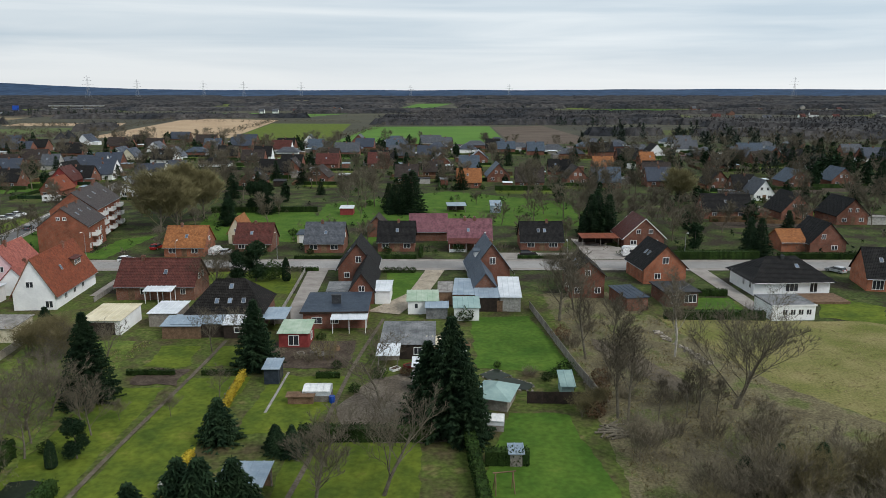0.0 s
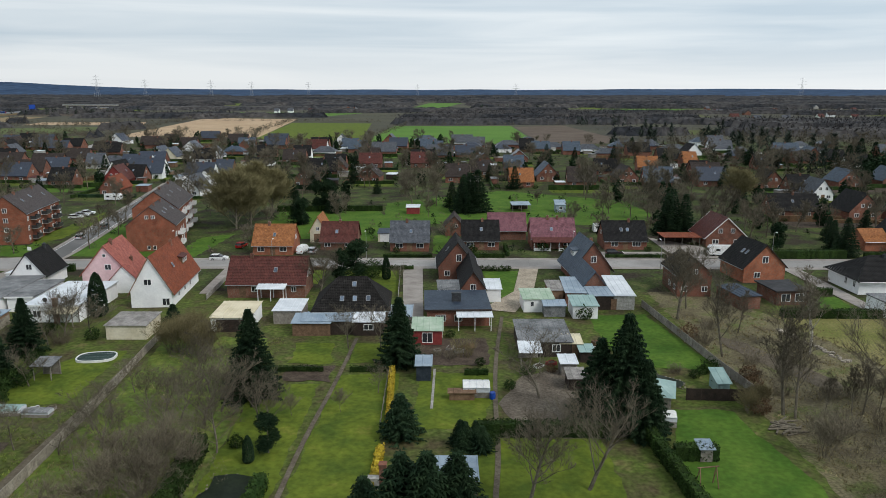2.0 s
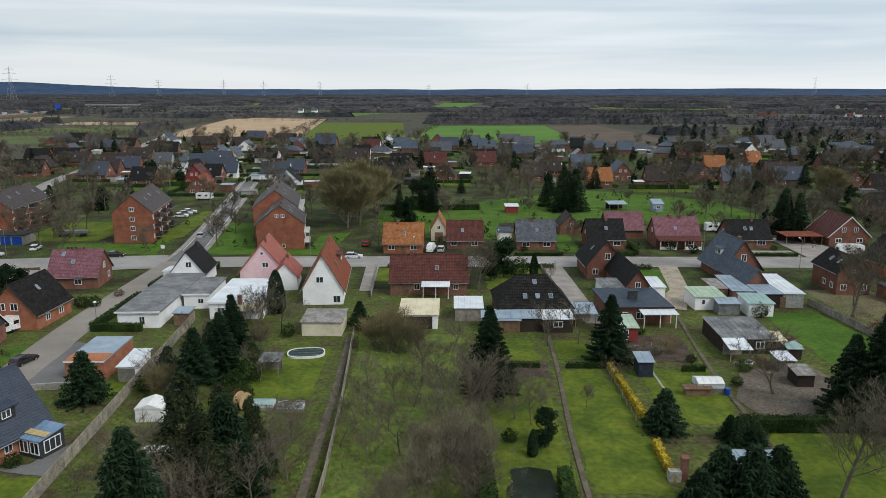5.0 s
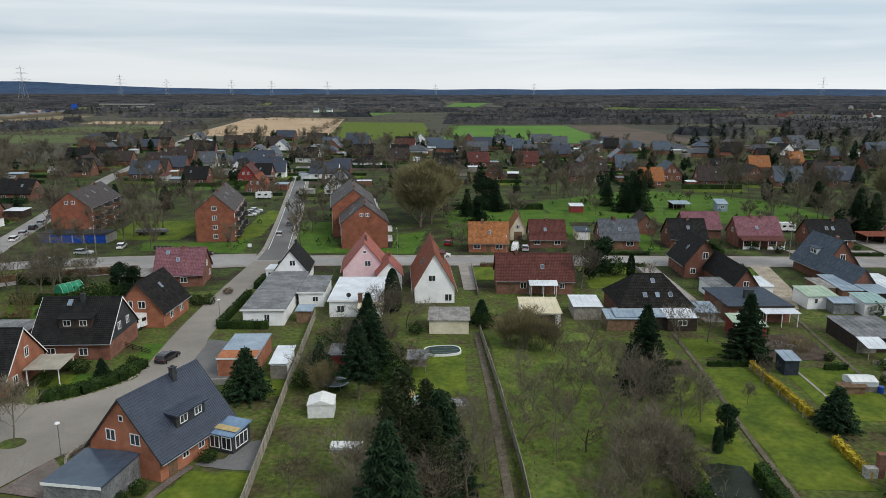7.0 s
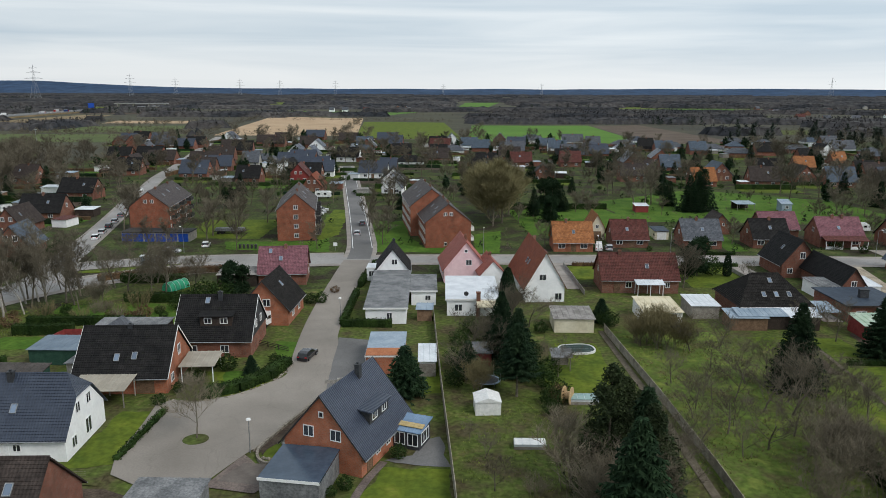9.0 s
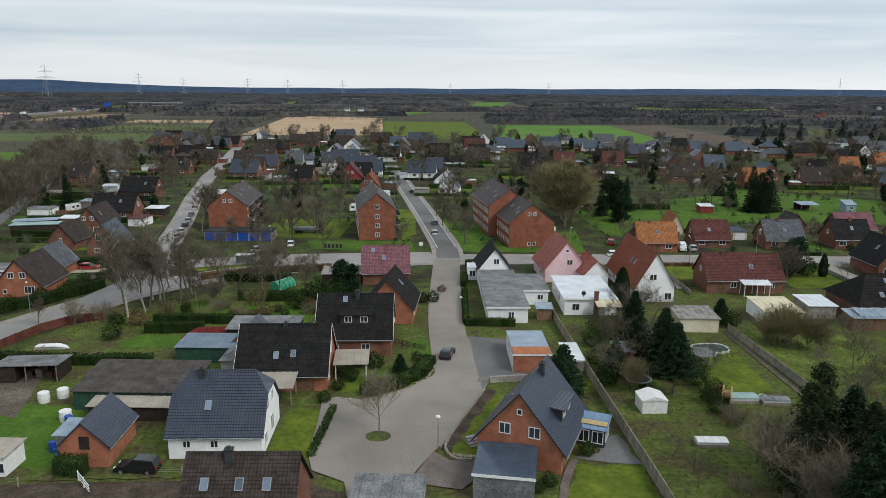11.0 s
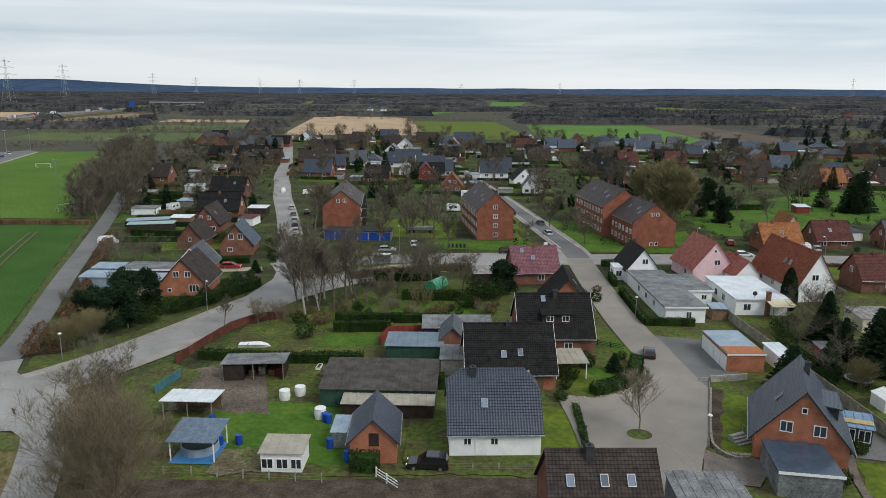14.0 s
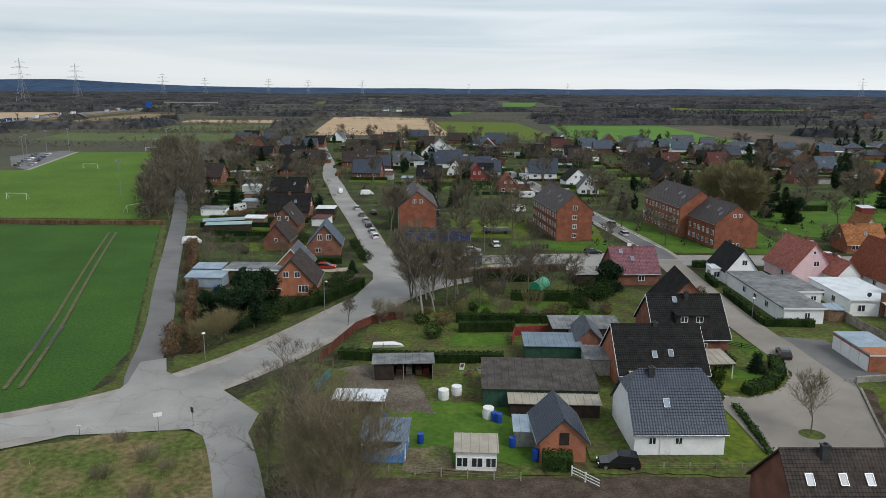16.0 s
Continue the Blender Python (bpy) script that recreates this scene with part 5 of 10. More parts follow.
# ---- lawns, beds and paths of the gardens ----
patch("lawn", [(4.8, 124), (15.4, 125.5), (19.5, 98), (5.1, 100)], GRASS_BRIGHT, "bright green mown lawn")
patch("meadow", [(38.5, 125), (60, 122.5), (78, 122), (120, 121), (120, 40), (64, 40), (58, 72), (42, 98)], MEADOW, "pale dry meadow grass")
patch("waste_ground", [(20, 140), (33, 141), (39, 120), (46, 95), (62, 70), (62, 38), (19, 50), (19.5, 90)], LITTER, "brown overgrown ground with dead leaves")
patch("track", [(24.5, 113), (27.5, 110), (34.6, 94), (33.0, 90.5), (30.6, 92.6), (23.5, 108)], mat("muddy_track", (0.085, 0.070, 0.052), (0.130, 0.108, 0.080), 0.5, 0.95, 0.5, 4, 0.1), "muddy trodden track")
patch("lawn", [(8.5, 85), (15.5, 85), (18.6, 62), (20, 30), (3, 30), (3.4, 66)], GRASS_BRIGHT, "green mown lawn")
patch("lawn", [(-36.2, 96.4), (-27.2, 96.9), (-28.8, 63.6), (-37.0, 63.5)], GRASS, "mossy green lawn")
patch("lawn", [(-36.2, 62), (-28.8, 62), (-28, 30), (-36.8, 30)], GRASS, "mossy green lawn")
patch("lawn", [(-46.6, 93), (-38.4, 93), (-38.3, 40), (-46, 40)], GRASS, "mossy green lawn")
patch("lawn", [(-24.2, 97.6), (-13.5, 97.0), (-15.9, 79.5), (-24.9, 79.2)], GRASS, "green lawn round the greenhouse")
patch("lawn", [(-17.5, 77.5), (-2.5, 77.5), (-2.5, 40), (-17, 40)], GRASS, "yellow-green mossy lawn")
patch("lawn", [(-44.9, 109.5), (-38.5, 109.5), (-37.9, 100.4), (-44.2, 100.8)], GRASS, "small green lawn")
patch("lawn", [(-35.0, 109.6), (-29.5, 109.6), (-29.6, 100.9), (-35.2, 100.8)], GRASS, "small green lawn")
patch("bed", [(-44.2, 99.6), (-37.0, 99.7), (-37.1, 93.9), (-43.8, 94.2)], SOIL, "dug bed of dark soil")
patch("orchard_ground", [(-66.5, 112), (-50, 112), (-46.6, 93), (-46, 40), (-64.5, 40), (-65.3, 82)], ORCHARD, "rough orchard grass, half brown")
patch("lawn", [(-76.5, 106), (-70.3, 106), (-70, 86), (-80, 86), (-80, 95)], GRASS, "green lawn round a garden pool")
patch("lawn", [(-80, 86), (-93.5, 86), (-93, 40), (-66, 40), (-66.5, 62), (-72, 75)], GRASS_ROUGH, "shaded rough lawn")
patch("path", [(-68.7, 112), (-67.8, 112), (-66.5, 88), (-65.3, 40), (-66.3, 40), (-67.5, 88)], mat("trodden_earth", (0.09, 0.075, 0.055), (0.14, 0.12, 0.09), 0.6, 0.95, 0.4, 4, 0.1), "narrow earth path beside a fence")
strip("path", [(-35.3, 112), (-35.9, 95), (-37.2, 77), (-37.6, 62)], 0.6, MATS["trodden_earth"], "worn garden path between two lawns")
patch("lawn", [(-99, 98), (-94.8, 98), (-94.4, 86), (-98.8, 84)], GRASS, "narrow green lawn")
patch("lawn", [(-100.2, 66), (-93.1, 66), (-91.8, 40), (-103.2, 40), (-102, 60)], GRASS, "green back lawn")
patch("lawn", [(-108.6, 84.6), (-104.1, 84.0), (-107.5, 74.0), (-111.1, 66.7), (-113.3, 66.6), (-114.0, 68.6)], GRASS, "front lawn behind a low stone wall")
patch("bed", [(-109.4, 85.7), (-108.2, 85.7), (-114.0, 68.3), (-114.5, 69.9)], SOIL, "narrow bed of dark soil behind a wall")
strip("garden_wall", [(-109.6, 85.7), (-114.5, 70.8), (-114.6, 68.3), (-113.4, 66.3), (-111.6, 66.4)], 0.3, STONE, "low wall of rounded field stones", z=0.4, thick=0.4)
strip("garden_wall", [(-108.8, 88.4), (-103.3, 89.5)], 0.3, CONCRETE, "pale concrete retaining wall", z=0.9, thick=0.9)
o = thing("garden_steps", -110.6, 69.8, 25, "curved concrete garden steps with a rail", "steps")
for i in range(4):
    part("step", Geo().box(-1.1, 1.1, 0.45 * i, 0.45 * i + 0.5, 0, 0.17 * (i + 1)), CONCRETE, o)
part("handrail", Geo().tube((1.15, 0, 0), (1.15, 0, 0.95), 0.03, 0.03).tube((1.15, 0, 0.95), (1.15, 1.9, 1.6), 0.03, 0.03).tube((1.15, 1.9, 0.6), (1.15, 1.9, 1.6), 0.03, 0.03), ZINC, o)
patch("lawn", [(-130.3, 92), (-120, 92.5), (-118, 88), (-122, 84.4), (-129, 84.2)], GRASS, "front lawn behind a hedge")
patch("lawn", [(-119.8, 98.7), (-121.5, 105.5), (-116.6, 104.9), (-115.6, 98.2)], GRASS_BRIGHT, "small bright lawn beside a rail fence", z=0.060)
patch("lawn", [(-124.6, 87.6), (-125.4, 92.5), (-120.7, 92.9), (-121.3, 88.7)], GRASS_BRIGHT, "bright lawn behind a low hedge", z=0.061)
patch("lawn", [(-134.4, 79), (-129.5, 79), (-129.5, 66), (-134.6, 64.5)], GRASS, "green side lawn")
patch("lawn", [(-176, 79), (-157, 79), (-156, 63), (-174, 63)], GRASS_BRIGHT, "green garden lawn")
patch("driveway", [(-150, 80), (-145, 80), (-145, 64), (-150, 64)], GRASS_ROUGH, "grassy worn drive")
patch("field", [(-182, 59.5), (-165, 59.6), (-145, 61.2), (-135, 61.4), (-128, 61), (-118.5, 57), (-118.5, 20), (-182, 20)], SOIL, "bare brown tilled ground")
patch("track", [(-158, 63), (-129, 64), (-129, 61.5), (-145, 61.6), (-158, 60.6)], GRASS_ROUGH, "grassy farm track")
patch("yard", [(-185.3, 80.3), (-185.6, 88.1), (-179.0, 91.7), (-171.6, 87.7), (-167.6, 75.1), (-174.2, 75.9), (-182.3, 75.6)], mat("yard_earth", (0.085, 0.070, 0.055), (0.150, 0.128, 0.102), 0.25, 0.95, 0.6, 3, 0.1, c3=(0.10, 0.105, 0.045), amp=0.35), "trodden brown yard of bare earth")
patch("bed", [(-171.2, 66.1), (-165.9, 66.7), (-164.6, 61.2), (-170.7, 60.7)], LITTER, "bed covered with wood chips")
patch("lawn", [(-163, 95), (-156, 95), (-156, 87), (-163, 87)], GRASS_ROUGH, "worn grass by the yard")
patch("lawn", [(-166.8, 99.9), (-166.5, 106.3), (-158.2, 106.3), (-157.2, 100.8)], GRASS_BRIGHT, "small bright green lawn")
patch("lawn", [(-160, 139), (-139, 143), (-139, 126), (-166, 124)], GRASS_ROUGH, "rough green garden")
patch("lawn", [(-139, 126), (-166, 124), (-166, 114), (-139, 114)], GRASS_BRIGHT, "green garden")
patch("verge", [(-204.6, 84.9), (-201.8, 91.0), (-196.6, 101.3), (-192.4, 110.4), (-187.6, 121.0), (-189.6, 122.4), (-195.4, 111.4), (-200.2, 102.4), (-205.2, 94.5), (-208.5, 93.2), (-207.2, 87.2)], VERGE, "grass verge beside the road")
patch("verge", [(-181, 88), (-187, 92), (-196, 74), (-190, 60), (-182, 62)], GRASS_ROUGH, "rough grass verge")
patch("verge", [(-197, 69.2), (-205.4, 67.8), (-212.1, 65.0), (-219, 61.8), (-250, 46), (-250, 20), (-180, 20), (-188.3, 54.9), (-190.6, 60.4), (-193.4, 66.4)], DRY_GRASS, "rough grass corner with brown patches")
patch("lawn", [(-154, 182), (-151, 172.5), (-124.2, 170.6), (-128.2, 192), (-132, 225), (-134.5, 225), (-129.6, 183.6)], GRASS_BRIGHT, "green lawn in front of flats")
patch("lawn", [(-112.8, 171), (-82, 170.6), (-80, 200), (-88, 194), (-88.2, 177.4), (-100.8, 176.2), (-106, 192), (-108.5, 214), (-120.6, 214), (-117.6, 192)], GRASS_BRIGHT, "green lawn round flats")
patch("lawn", [(-128.6, 235), (-125.6, 192), (-129, 185), (-133, 190), (-134, 235)], GRASS, "grass beside flats")
patch("lawn", [(-40, 216), (50, 214), (44, 262), (2, 290), (-42, 256)], GRASS_BRIGHT, "open green lawn behind the houses")
patch("lawn", [(-72, 194), (-38, 190), (-37, 218), (-44, 243), (-76, 238)], GRASS_BRIGHT, "green garden lawns behind the cottages")
patch("lawn", [(-168, 186), (-146, 186), (-146, 216), (-170, 214)], GRASS, "shaded lawn between two blocks of flats")
patch("lawn", [(-24, 175), (-19, 175), (-18, 198), (-24, 198)], GRASS_BRIGHT, "green side garden")
patch("lawn", [(-12.5, 157), (-4.5, 157), (-7, 134), (-12, 136)], GRASS_BRIGHT, "front lawn with shrubs")
patch("driveway", [(-3.8, 160), (0.5, 160), (-3, 140), (-8, 126), (-14, 128), (-7, 140)], SAND, "pale paved driveway")
patch("driveway", [(-30.5, 160), (-26, 160), (-24.5, 118), (-28, 118)], PAVING, "grey paved driveway")
patch("driveway", [(-71, 159), (-68, 159), (-67.5, 138), (-70, 138)], PAVING, "paved drive beside a fence")
patch("lawn", [(-44, 158), (-31, 158), (-30.5, 140), (-44, 140)], GRASS, "green front garden")
patch("lawn", [(-68, 158), (-47.5, 158), (-47.5, 146), (-68, 146)], GRASS, "green front garden")
patch("driveway", [(12, 177), (34, 177), (34, 170), (12, 170)], PAVING, "paved forecourt")
patch("driveway", [(35, 195), (46, 183), (46, 170), (35, 170)], PAVING, "paved forecourt")
patch("lawn", [(49.9, 137.1), (56.3, 137.1), (55.6, 127.3), (46.2, 127.3)], GRASS_BRIGHT, "small green lawn")
patch("lawn", [(75.6, 140.2), (83.2, 130.5), (77.2, 120.5), (67.7, 124.6)], GRASS, "green back garden")
patch("driveway", [(55.8, 161), (59.8, 161), (60, 126), (57, 126)], PAVING, "paved drive beside a bungalow")
patch("lawn", [(-31.3, 243.0), (-4.5, 240.9), (-7.3, 219.4), (-37.0, 219.1)], GRASS_BRIGHT, "green garden")
patch("garden_bed", [(-27, 112), (-14, 112), (-14, 100), (-27, 100)], SOIL, "vegetable garden of bare soil")
patch("ground_litter", [(-12, 92), (-10.5, 95), (-7.5, 96), (-4.5, 94), (-3, 90), (-4.5, 85), (-8, 83.6), (-11, 86)], LITTER, "bare brown earth under a tree")

# ---- houses along the street ----
house("house", (-68.3, 173.1), (-58.5, 173.1), 9, 2.6, 6.8, "a", BRICK_ORANGE, TILE_ORANGE, windows=[("f", -2.9, 0.9, 1.7, 1.2), ("f", 2.6, 0.9, 1.7, 1.2), ("r", 0, 3.3, 1.1, 1.1), ("l", 0, 3.3, 1.1, 1.1)],
      doors=[("f", 0, 1.1, 2.1)], skylights=[(-1, 0.2, 0.45)], chimneys=[(-1.5, 0.95, 0.7)], label="small orange brick house with a mossy orange tiled roof")
house("house", (-56.9, 188.2), (-52.7, 188.2), 9, 3.2, 6.8, "p", CREAM, TILE_ORANGE, windows=[("f", 0, 3.2, 0.9, 1.0)], doors=[("f", 0, 2.0, 2.2)], label="narrow cream gabled outbuilding with orange tiles")
house("house", (-52.5, 178.5), (-43.4, 178.5), 9, 2.4, 6.5, "a", BRICK_BROWN, TILE_DARKRED, windows=[("f", -2.8, 0.9, 1.6, 1.2), ("f", 2.4, 0.9, 1.6, 1.2), ("l", 0, 3.2, 1, 1.1)], doors=[("f", 0.4, 1.1, 2.1)],
      skylights=[(-1, -0.6, 0.45)], chimneys=[(0, 0.95, 0.6)], label="brick cottage with a dark red tiled roof")
house("house", (-34.7, 177.4), (-25.0, 177.4), 9, 2.7, 6.9, "a", BRICK, TILE_GREY, windows=[("f", -2.6, 0.9, 1.9, 1.2), ("f", 2.6, 0.9, 1.9, 1.2), ("l", 0, 3.2, 1, 1.1), ("r", 0, 3.2, 1, 1.1)], doors=[("f", 0, 1.2, 2.1)],
      skylights=[(-1, 0.3, 0.45)], chimneys=[(-0.8, 0.95, 0.6)], label="brick cottage with a weathered grey tiled roof")
house("house", (-21.0, 197.1), (-15.7, 197.1), 8, 2.8, 5.6, "p", BRICK, TILE_BROWN, windows=[("f", 0.6, 2.4, 0.8, 0.9)], label="narrow brick gabled outbuilding")
house("house", (-16.5, 178.9), (-7.2, 178.9), 9, 2.7, 6.9, "a", BRICK, TILE_BLACK, windows=[("f", -2.7, 0.9, 1.8, 1.2), ("f", 2.7, 0.9, 1.8, 1.2), ("l", 0, 3.2, 1, 1.1), ("r", 0, 3.2, 1, 1.1)], doors=[("f", 0.2, 1.2, 2.1)],
      skylights=[(-1, 0.2, 0.5)], chimneys=[(0.5, 0.95, 0.5)], label="brick cottage with a black tiled roof")
h = house("house", (1.3, 180.4), (12.4, 180.4), 9, 3.0, 7.2, "a", BRICK, TILE_PLUM, windows=[("l", 0, 3.4, 1.1, 1.2), ("f", -3.4, 0.9, 1.6, 1.2), ("f", 3.4, 0.9, 1.6, 1.2)], doors=[("f", 0, 1.2, 2.1)],
          skylights=[(-1, -0.4, 0.4)], chimneys=[(-1.2, 0.95, 0.7), (1.3, 0.95, 0.7)], label="brick house with a wine-red roof and a white-posted veranda")
part("veranda_roof", Geo().prism([(-5.6, -7.3, 2.25), (-5.6, -4.4, 3.05), (-5.6, -4.4, 3.2), (-5.6, -7.3, 2.4)], (11.2, 0, 0)), TILE_DARKRED, h)
for i in range(6):
    part("veranda_post", Geo().box(-5.3 + i * 2.1, -5.18 + i * 2.1, -7.1, -6.98, 0, 2.25), FRAME_WHITE, h)
for x0, x1 in ((-5.3, -1.2), (1.2, 5.3)):
    part("veranda_rail", Geo().box(x0, x1, -7.08, -7.0, 0.1, 0.85), FRAME_WHITE, h)
house("house", (-9, 192), (1, 192), 9, 2.8, 6.6, "a", BRICK_BROWN, TILE_PLUM, label="rear wing with a plum-coloured tiled roof")
house("house", (19.8, 180.0), (30.6, 180.0), 9, 2.5, 6.6, "a", BRICK, TILE_BLACK, windows=[("f", -2.8, 0.9, 1.8, 1.2), ("f", 2.8, 0.9, 2.2, 1.2), ("l", 0, 3.2, 1, 1.1)], doors=[("f", 0, 1.1, 2.1)], skylights=[(-1, -0.8, 0.5), (-1, 0.8, 0.5)],
      chimneys=[(1.5, 0.95, 0.6)], label="brick cottage with a black tiled roof and two skylights")
house("house", (46.8, 183.0), (57.2, 183.4), 11, 2.8, 7.6, "p", BRICK, TILE_DARKRED, over=0.6, board=FRAME_WHITE, windows=[("f", -1.6, 3.7, 1.1, 1.2), ("f", 1.6, 3.7, 1.1, 1.2), ("f", -2.8, 0.9, 1.6, 1.2), ("f", 2.8, 0.9, 1.6, 1.2)],
      label="red-roofed brick house with white bargeboards")
shed("carport", (36.2, 184), (45.6, 184), 6, 2.4, 2.5, WOOD_DARK, TILE_RED, "open carport with a flat red roof", "carport", open_front=True)
house("house", (-63.5, 135.6), (-48.3, 135.6), 9, 3.0, 7.2, "a", BRICK_BROWN, TILE_DARKRED, windows=[("f", -2.3, 1.2, 1.2, 1.2), ("f", 5.4, 1.2, 1.0, 1.1), ("l", 0, 3.5, 1.1, 1.2), ("r", 1, 3.5, 1.1, 1.2), ("r", -1.2, 3.5, 1.1, 1.2)],
      doors=[("f", -4.6, 1.1, 2.1)], skylights=[(-1, 1.6, 0.45)], chimneys=[(-3.5, 0.95, 0.6)], label="long brown brick house with a dark red tiled roof")
shed("terrace_roof", (-57.0, 133.0), (-51.9, 133.0), 2.6, 2.5, 2.9, None, METAL_WHITE, "white terrace canopy on posts", "canopy", open_front=True, post=FRAME_WHITE)
house("house", (-43.2, 117), (-30.6, 117.6), 11, 3.3, 7.5, "h", BRICK_BROWN, TILE_MOSSY, hip=4.2, skylights=[(-1, -1.6, 0.3), (-1, 0.6, 0.3), (-1, 2.9, 0.3), (-1, 0.4, 0.75)], windows=[("f", -2, 0.9, 1.4, 1.2)],
      label="low house with a dark hipped tiled roof and skylights")
# dark closed walls stand for the shade beneath these two open roofs
shed("lean_to", (-44.5, 113.6), (-36, 113.8), 3.0, 2.4, 2.9, WOOD_DARK, METAL_BLUE, "lean-to with a pale blue sheet roof, shade below made as dark walls")
shed("lean_to", (-36, 113.2), (-31, 113.4), 3.4, 2.4, 2.9, WOOD_DARK, METAL_WHITE, "lean-to with a white sheet roof, shade below made as dark walls", windows=[("f", 0, 1.0, 1.6, 1.0)])
shed("shed", (-46.1, 113.1), (-39.9, 113.1), 4.0, 2.2, 2.6, WOOD_BROWN, METAL_BLUE, "garden shed with a blue-grey roof")
shed("lean_to", (-30.2, 116), (-26.6, 116), 5.0, 2.5, 2.9, WOOD_GREY, METAL_BLUE, "open shelter with a blue sheet roof", "shelter", open_front=True)
h = house("house", (-22.2, 149.0), (-14.2, 149.2), 11, 3.2, 8.2, "p", BRICK, TILE_BLACK, over=0.5, board=WOOD_DARK, windows=[("f", 0.3, 4.2, 1.2, 1.5), ("f", -2.2, 1.0, 1.2, 1.2)], skylights=[(1, -1, 0.5)], label="steep gabled brick house with a black tiled roof")
house("house", (-17.7, 132.6), (-13.2, 132.7), 16.2, 2.9, 6.0, "p", BRICK, TILE_BLACK, board=WOOD_DARK, windows=[("f", 0, 2.5, 1.1, 1.2)], label="lower gabled brick wing with a green shutter", gutter=False)
h = house("annexe", (-23.9, 118.2), (-13.2, 118.6), 11.6, 2.9, 3.1, "f", BRICK, FELT_NAVY, windows=[("f", -3, 0.9, 1.8, 1.2), ("f", 0, 0.9, 1.4, 1.2)], label="flat-roofed brick annexe with a dark blue felt roof", chimneys=[], board=WOOD_DARK)
part("roof_stack", Geo().box(-0.9, 0.7, -1.4, -0.6, 3.1, 4.6).box(-1.0, 0.8, -1.5, -0.5, 4.6, 4.72), SLATE, h, "dark slate-clad stack on the roof")
shed("terrace_roof", (-18.6, 115.6), (-12.9, 115.8), 3.0, 2.5, 2.7, None, METAL_WHITE, "white sheet canopy over a terrace", "canopy", open_front=True, post=FRAME_WHITE)
shed("lean_to", (-13.0, 132.8), (-10.1, 132.8), 6.6, 2.6, 2.9, WHITE, METAL_WHITE, "white lean-to with a pale roof")
shed("garage", (-22.0, 132.4), (-17.8, 132.6), 6.6, 2.6, 2.7, WHITE, FELT, "white rendered flat-roofed garage by the house", "garage")
h = house("house", (6.3, 146.8), (14, 147.4), 11.5, 3.4, 8.6, "p", BRICK, TILE_BLUEGREY, over=0.9, board=WOOD_DARK, windows=[("f", 0.2, 4.4, 1.2, 1.5)], label="gabled brick house with a blue-grey roof and dormer", chimneys=[(-3, 0.95, 0.5)])
dormer(h, pose(-2.9, 0, 4.7, 0, 0, -90), 2.6, 2.4, 1.4, TILE_BLUEGREY, WHITE, 2)
house("annexe", (6.0, 134.4), (10.3, 134.6), 12.4, 2.9, 5.6, "p", BRICK_BROWN, TILE_BLUEGREY, label="low gabled wing with a blue-grey roof", gutter=False)
shed("lean_to", (2.0, 130.4), (5.8, 130.2), 11, 2.6, 2.8, BRICK_BROWN, METAL_BLUE, "flat annexe with a pale blue sheet roof")
shed("lean_to", (10.5, 128.2), (14.3, 128.0), 14, 2.7, 2.9, GREY_RENDER, METAL_WHITE, "flat annexe with a white sheet roof")
shed("shed", (6.2, 128.0), (10.3, 128.0), 6, 2.7, 2.8, WOOD_DARK, METAL_BLUE, "dark shed with a pale sheet roof", door=("f", 2.2, 0.9, 2.0, WOOD_BROWN))
shed("shed", (2.0, 122.6), (6.4, 122.6), 5.4, 2.4, 2.8, WHITE, METAL_TEAL, "white garden shed with a teal sheet roof")
shed("garage", (-6.4, 126.4), (-0.9, 126.6), 5.6, 2.5, 2.9, WHITE, METAL_GREEN, "white garage with a mossy pale green sheet roof", "garage", windows=[("f", -1.2, 1.1, 0.7, 1.0)])
shed("shed", (-3.0, 123.6), (0.8, 123.6), 2.7, 2.1, 2.4, FELT, METAL_BLUE, "grey sheet-metal shed beside a garage")
shed("shed", (-0.8, 132.4), (1.8, 132.4), 7, 2.5, 2.6, WOOD_BROWN, FIBRE, "brown shed with a flat grey roof")
house("house", (25.0, 137.0), (31.6, 137.0), 10, 4.6, 7.4, "p", BRICK, TILE_MOSSY, windows=[("f", -2, 1, 1.2, 1.2), ("f", 2, 1, 1.2, 1.2), ("f", 0, 4.5, 1.0, 1.1), ("l", 0, 1, 1.4, 1.2), ("l", 3, 1, 1.2, 1.2)], skylights=[(1, 1, 0.5), (1, -2, 0.5)], board=WOOD_DARK,
      label="tall brick house with a mossy dark roof behind bare trees")
house("house", (42.2, 147.5), (51.4, 148.6), 10, 3.4, 8.0, "p", BRICK_ORANGE, TILE_BLACK, windows=[("f", 0, 4.2, 1.4, 1.5), ("f", -1.6, 1, 1.4, 1.3)], skylights=[(1, 0, 0.5), (1, -1.6, 0.5)], label="orange brick gabled house with a black roof and skylights", board=WOOD_DARK)
shed("garage", (33.9, 128.2), (38.0, 129.0), 8, 2.5, 2.7, BRICK_BROWN, FELT_NAVY, "low flat-roofed brown brick garage", "garage")
house("annexe", (42.0, 131.0), (48.2, 131.6), 7.5, 2.7, 2.9, "f", BRICK_BROWN, FELT_DARK, windows=[("f", 1.6, 0.7, 2.4, 1.6), ("f", -1.4, 0.7, 1.8, 1.6), ("r", 0, 0.7, 2.0, 1.6)], label="glazed garden room with a flat dark roof", board=WOOD_DARK)
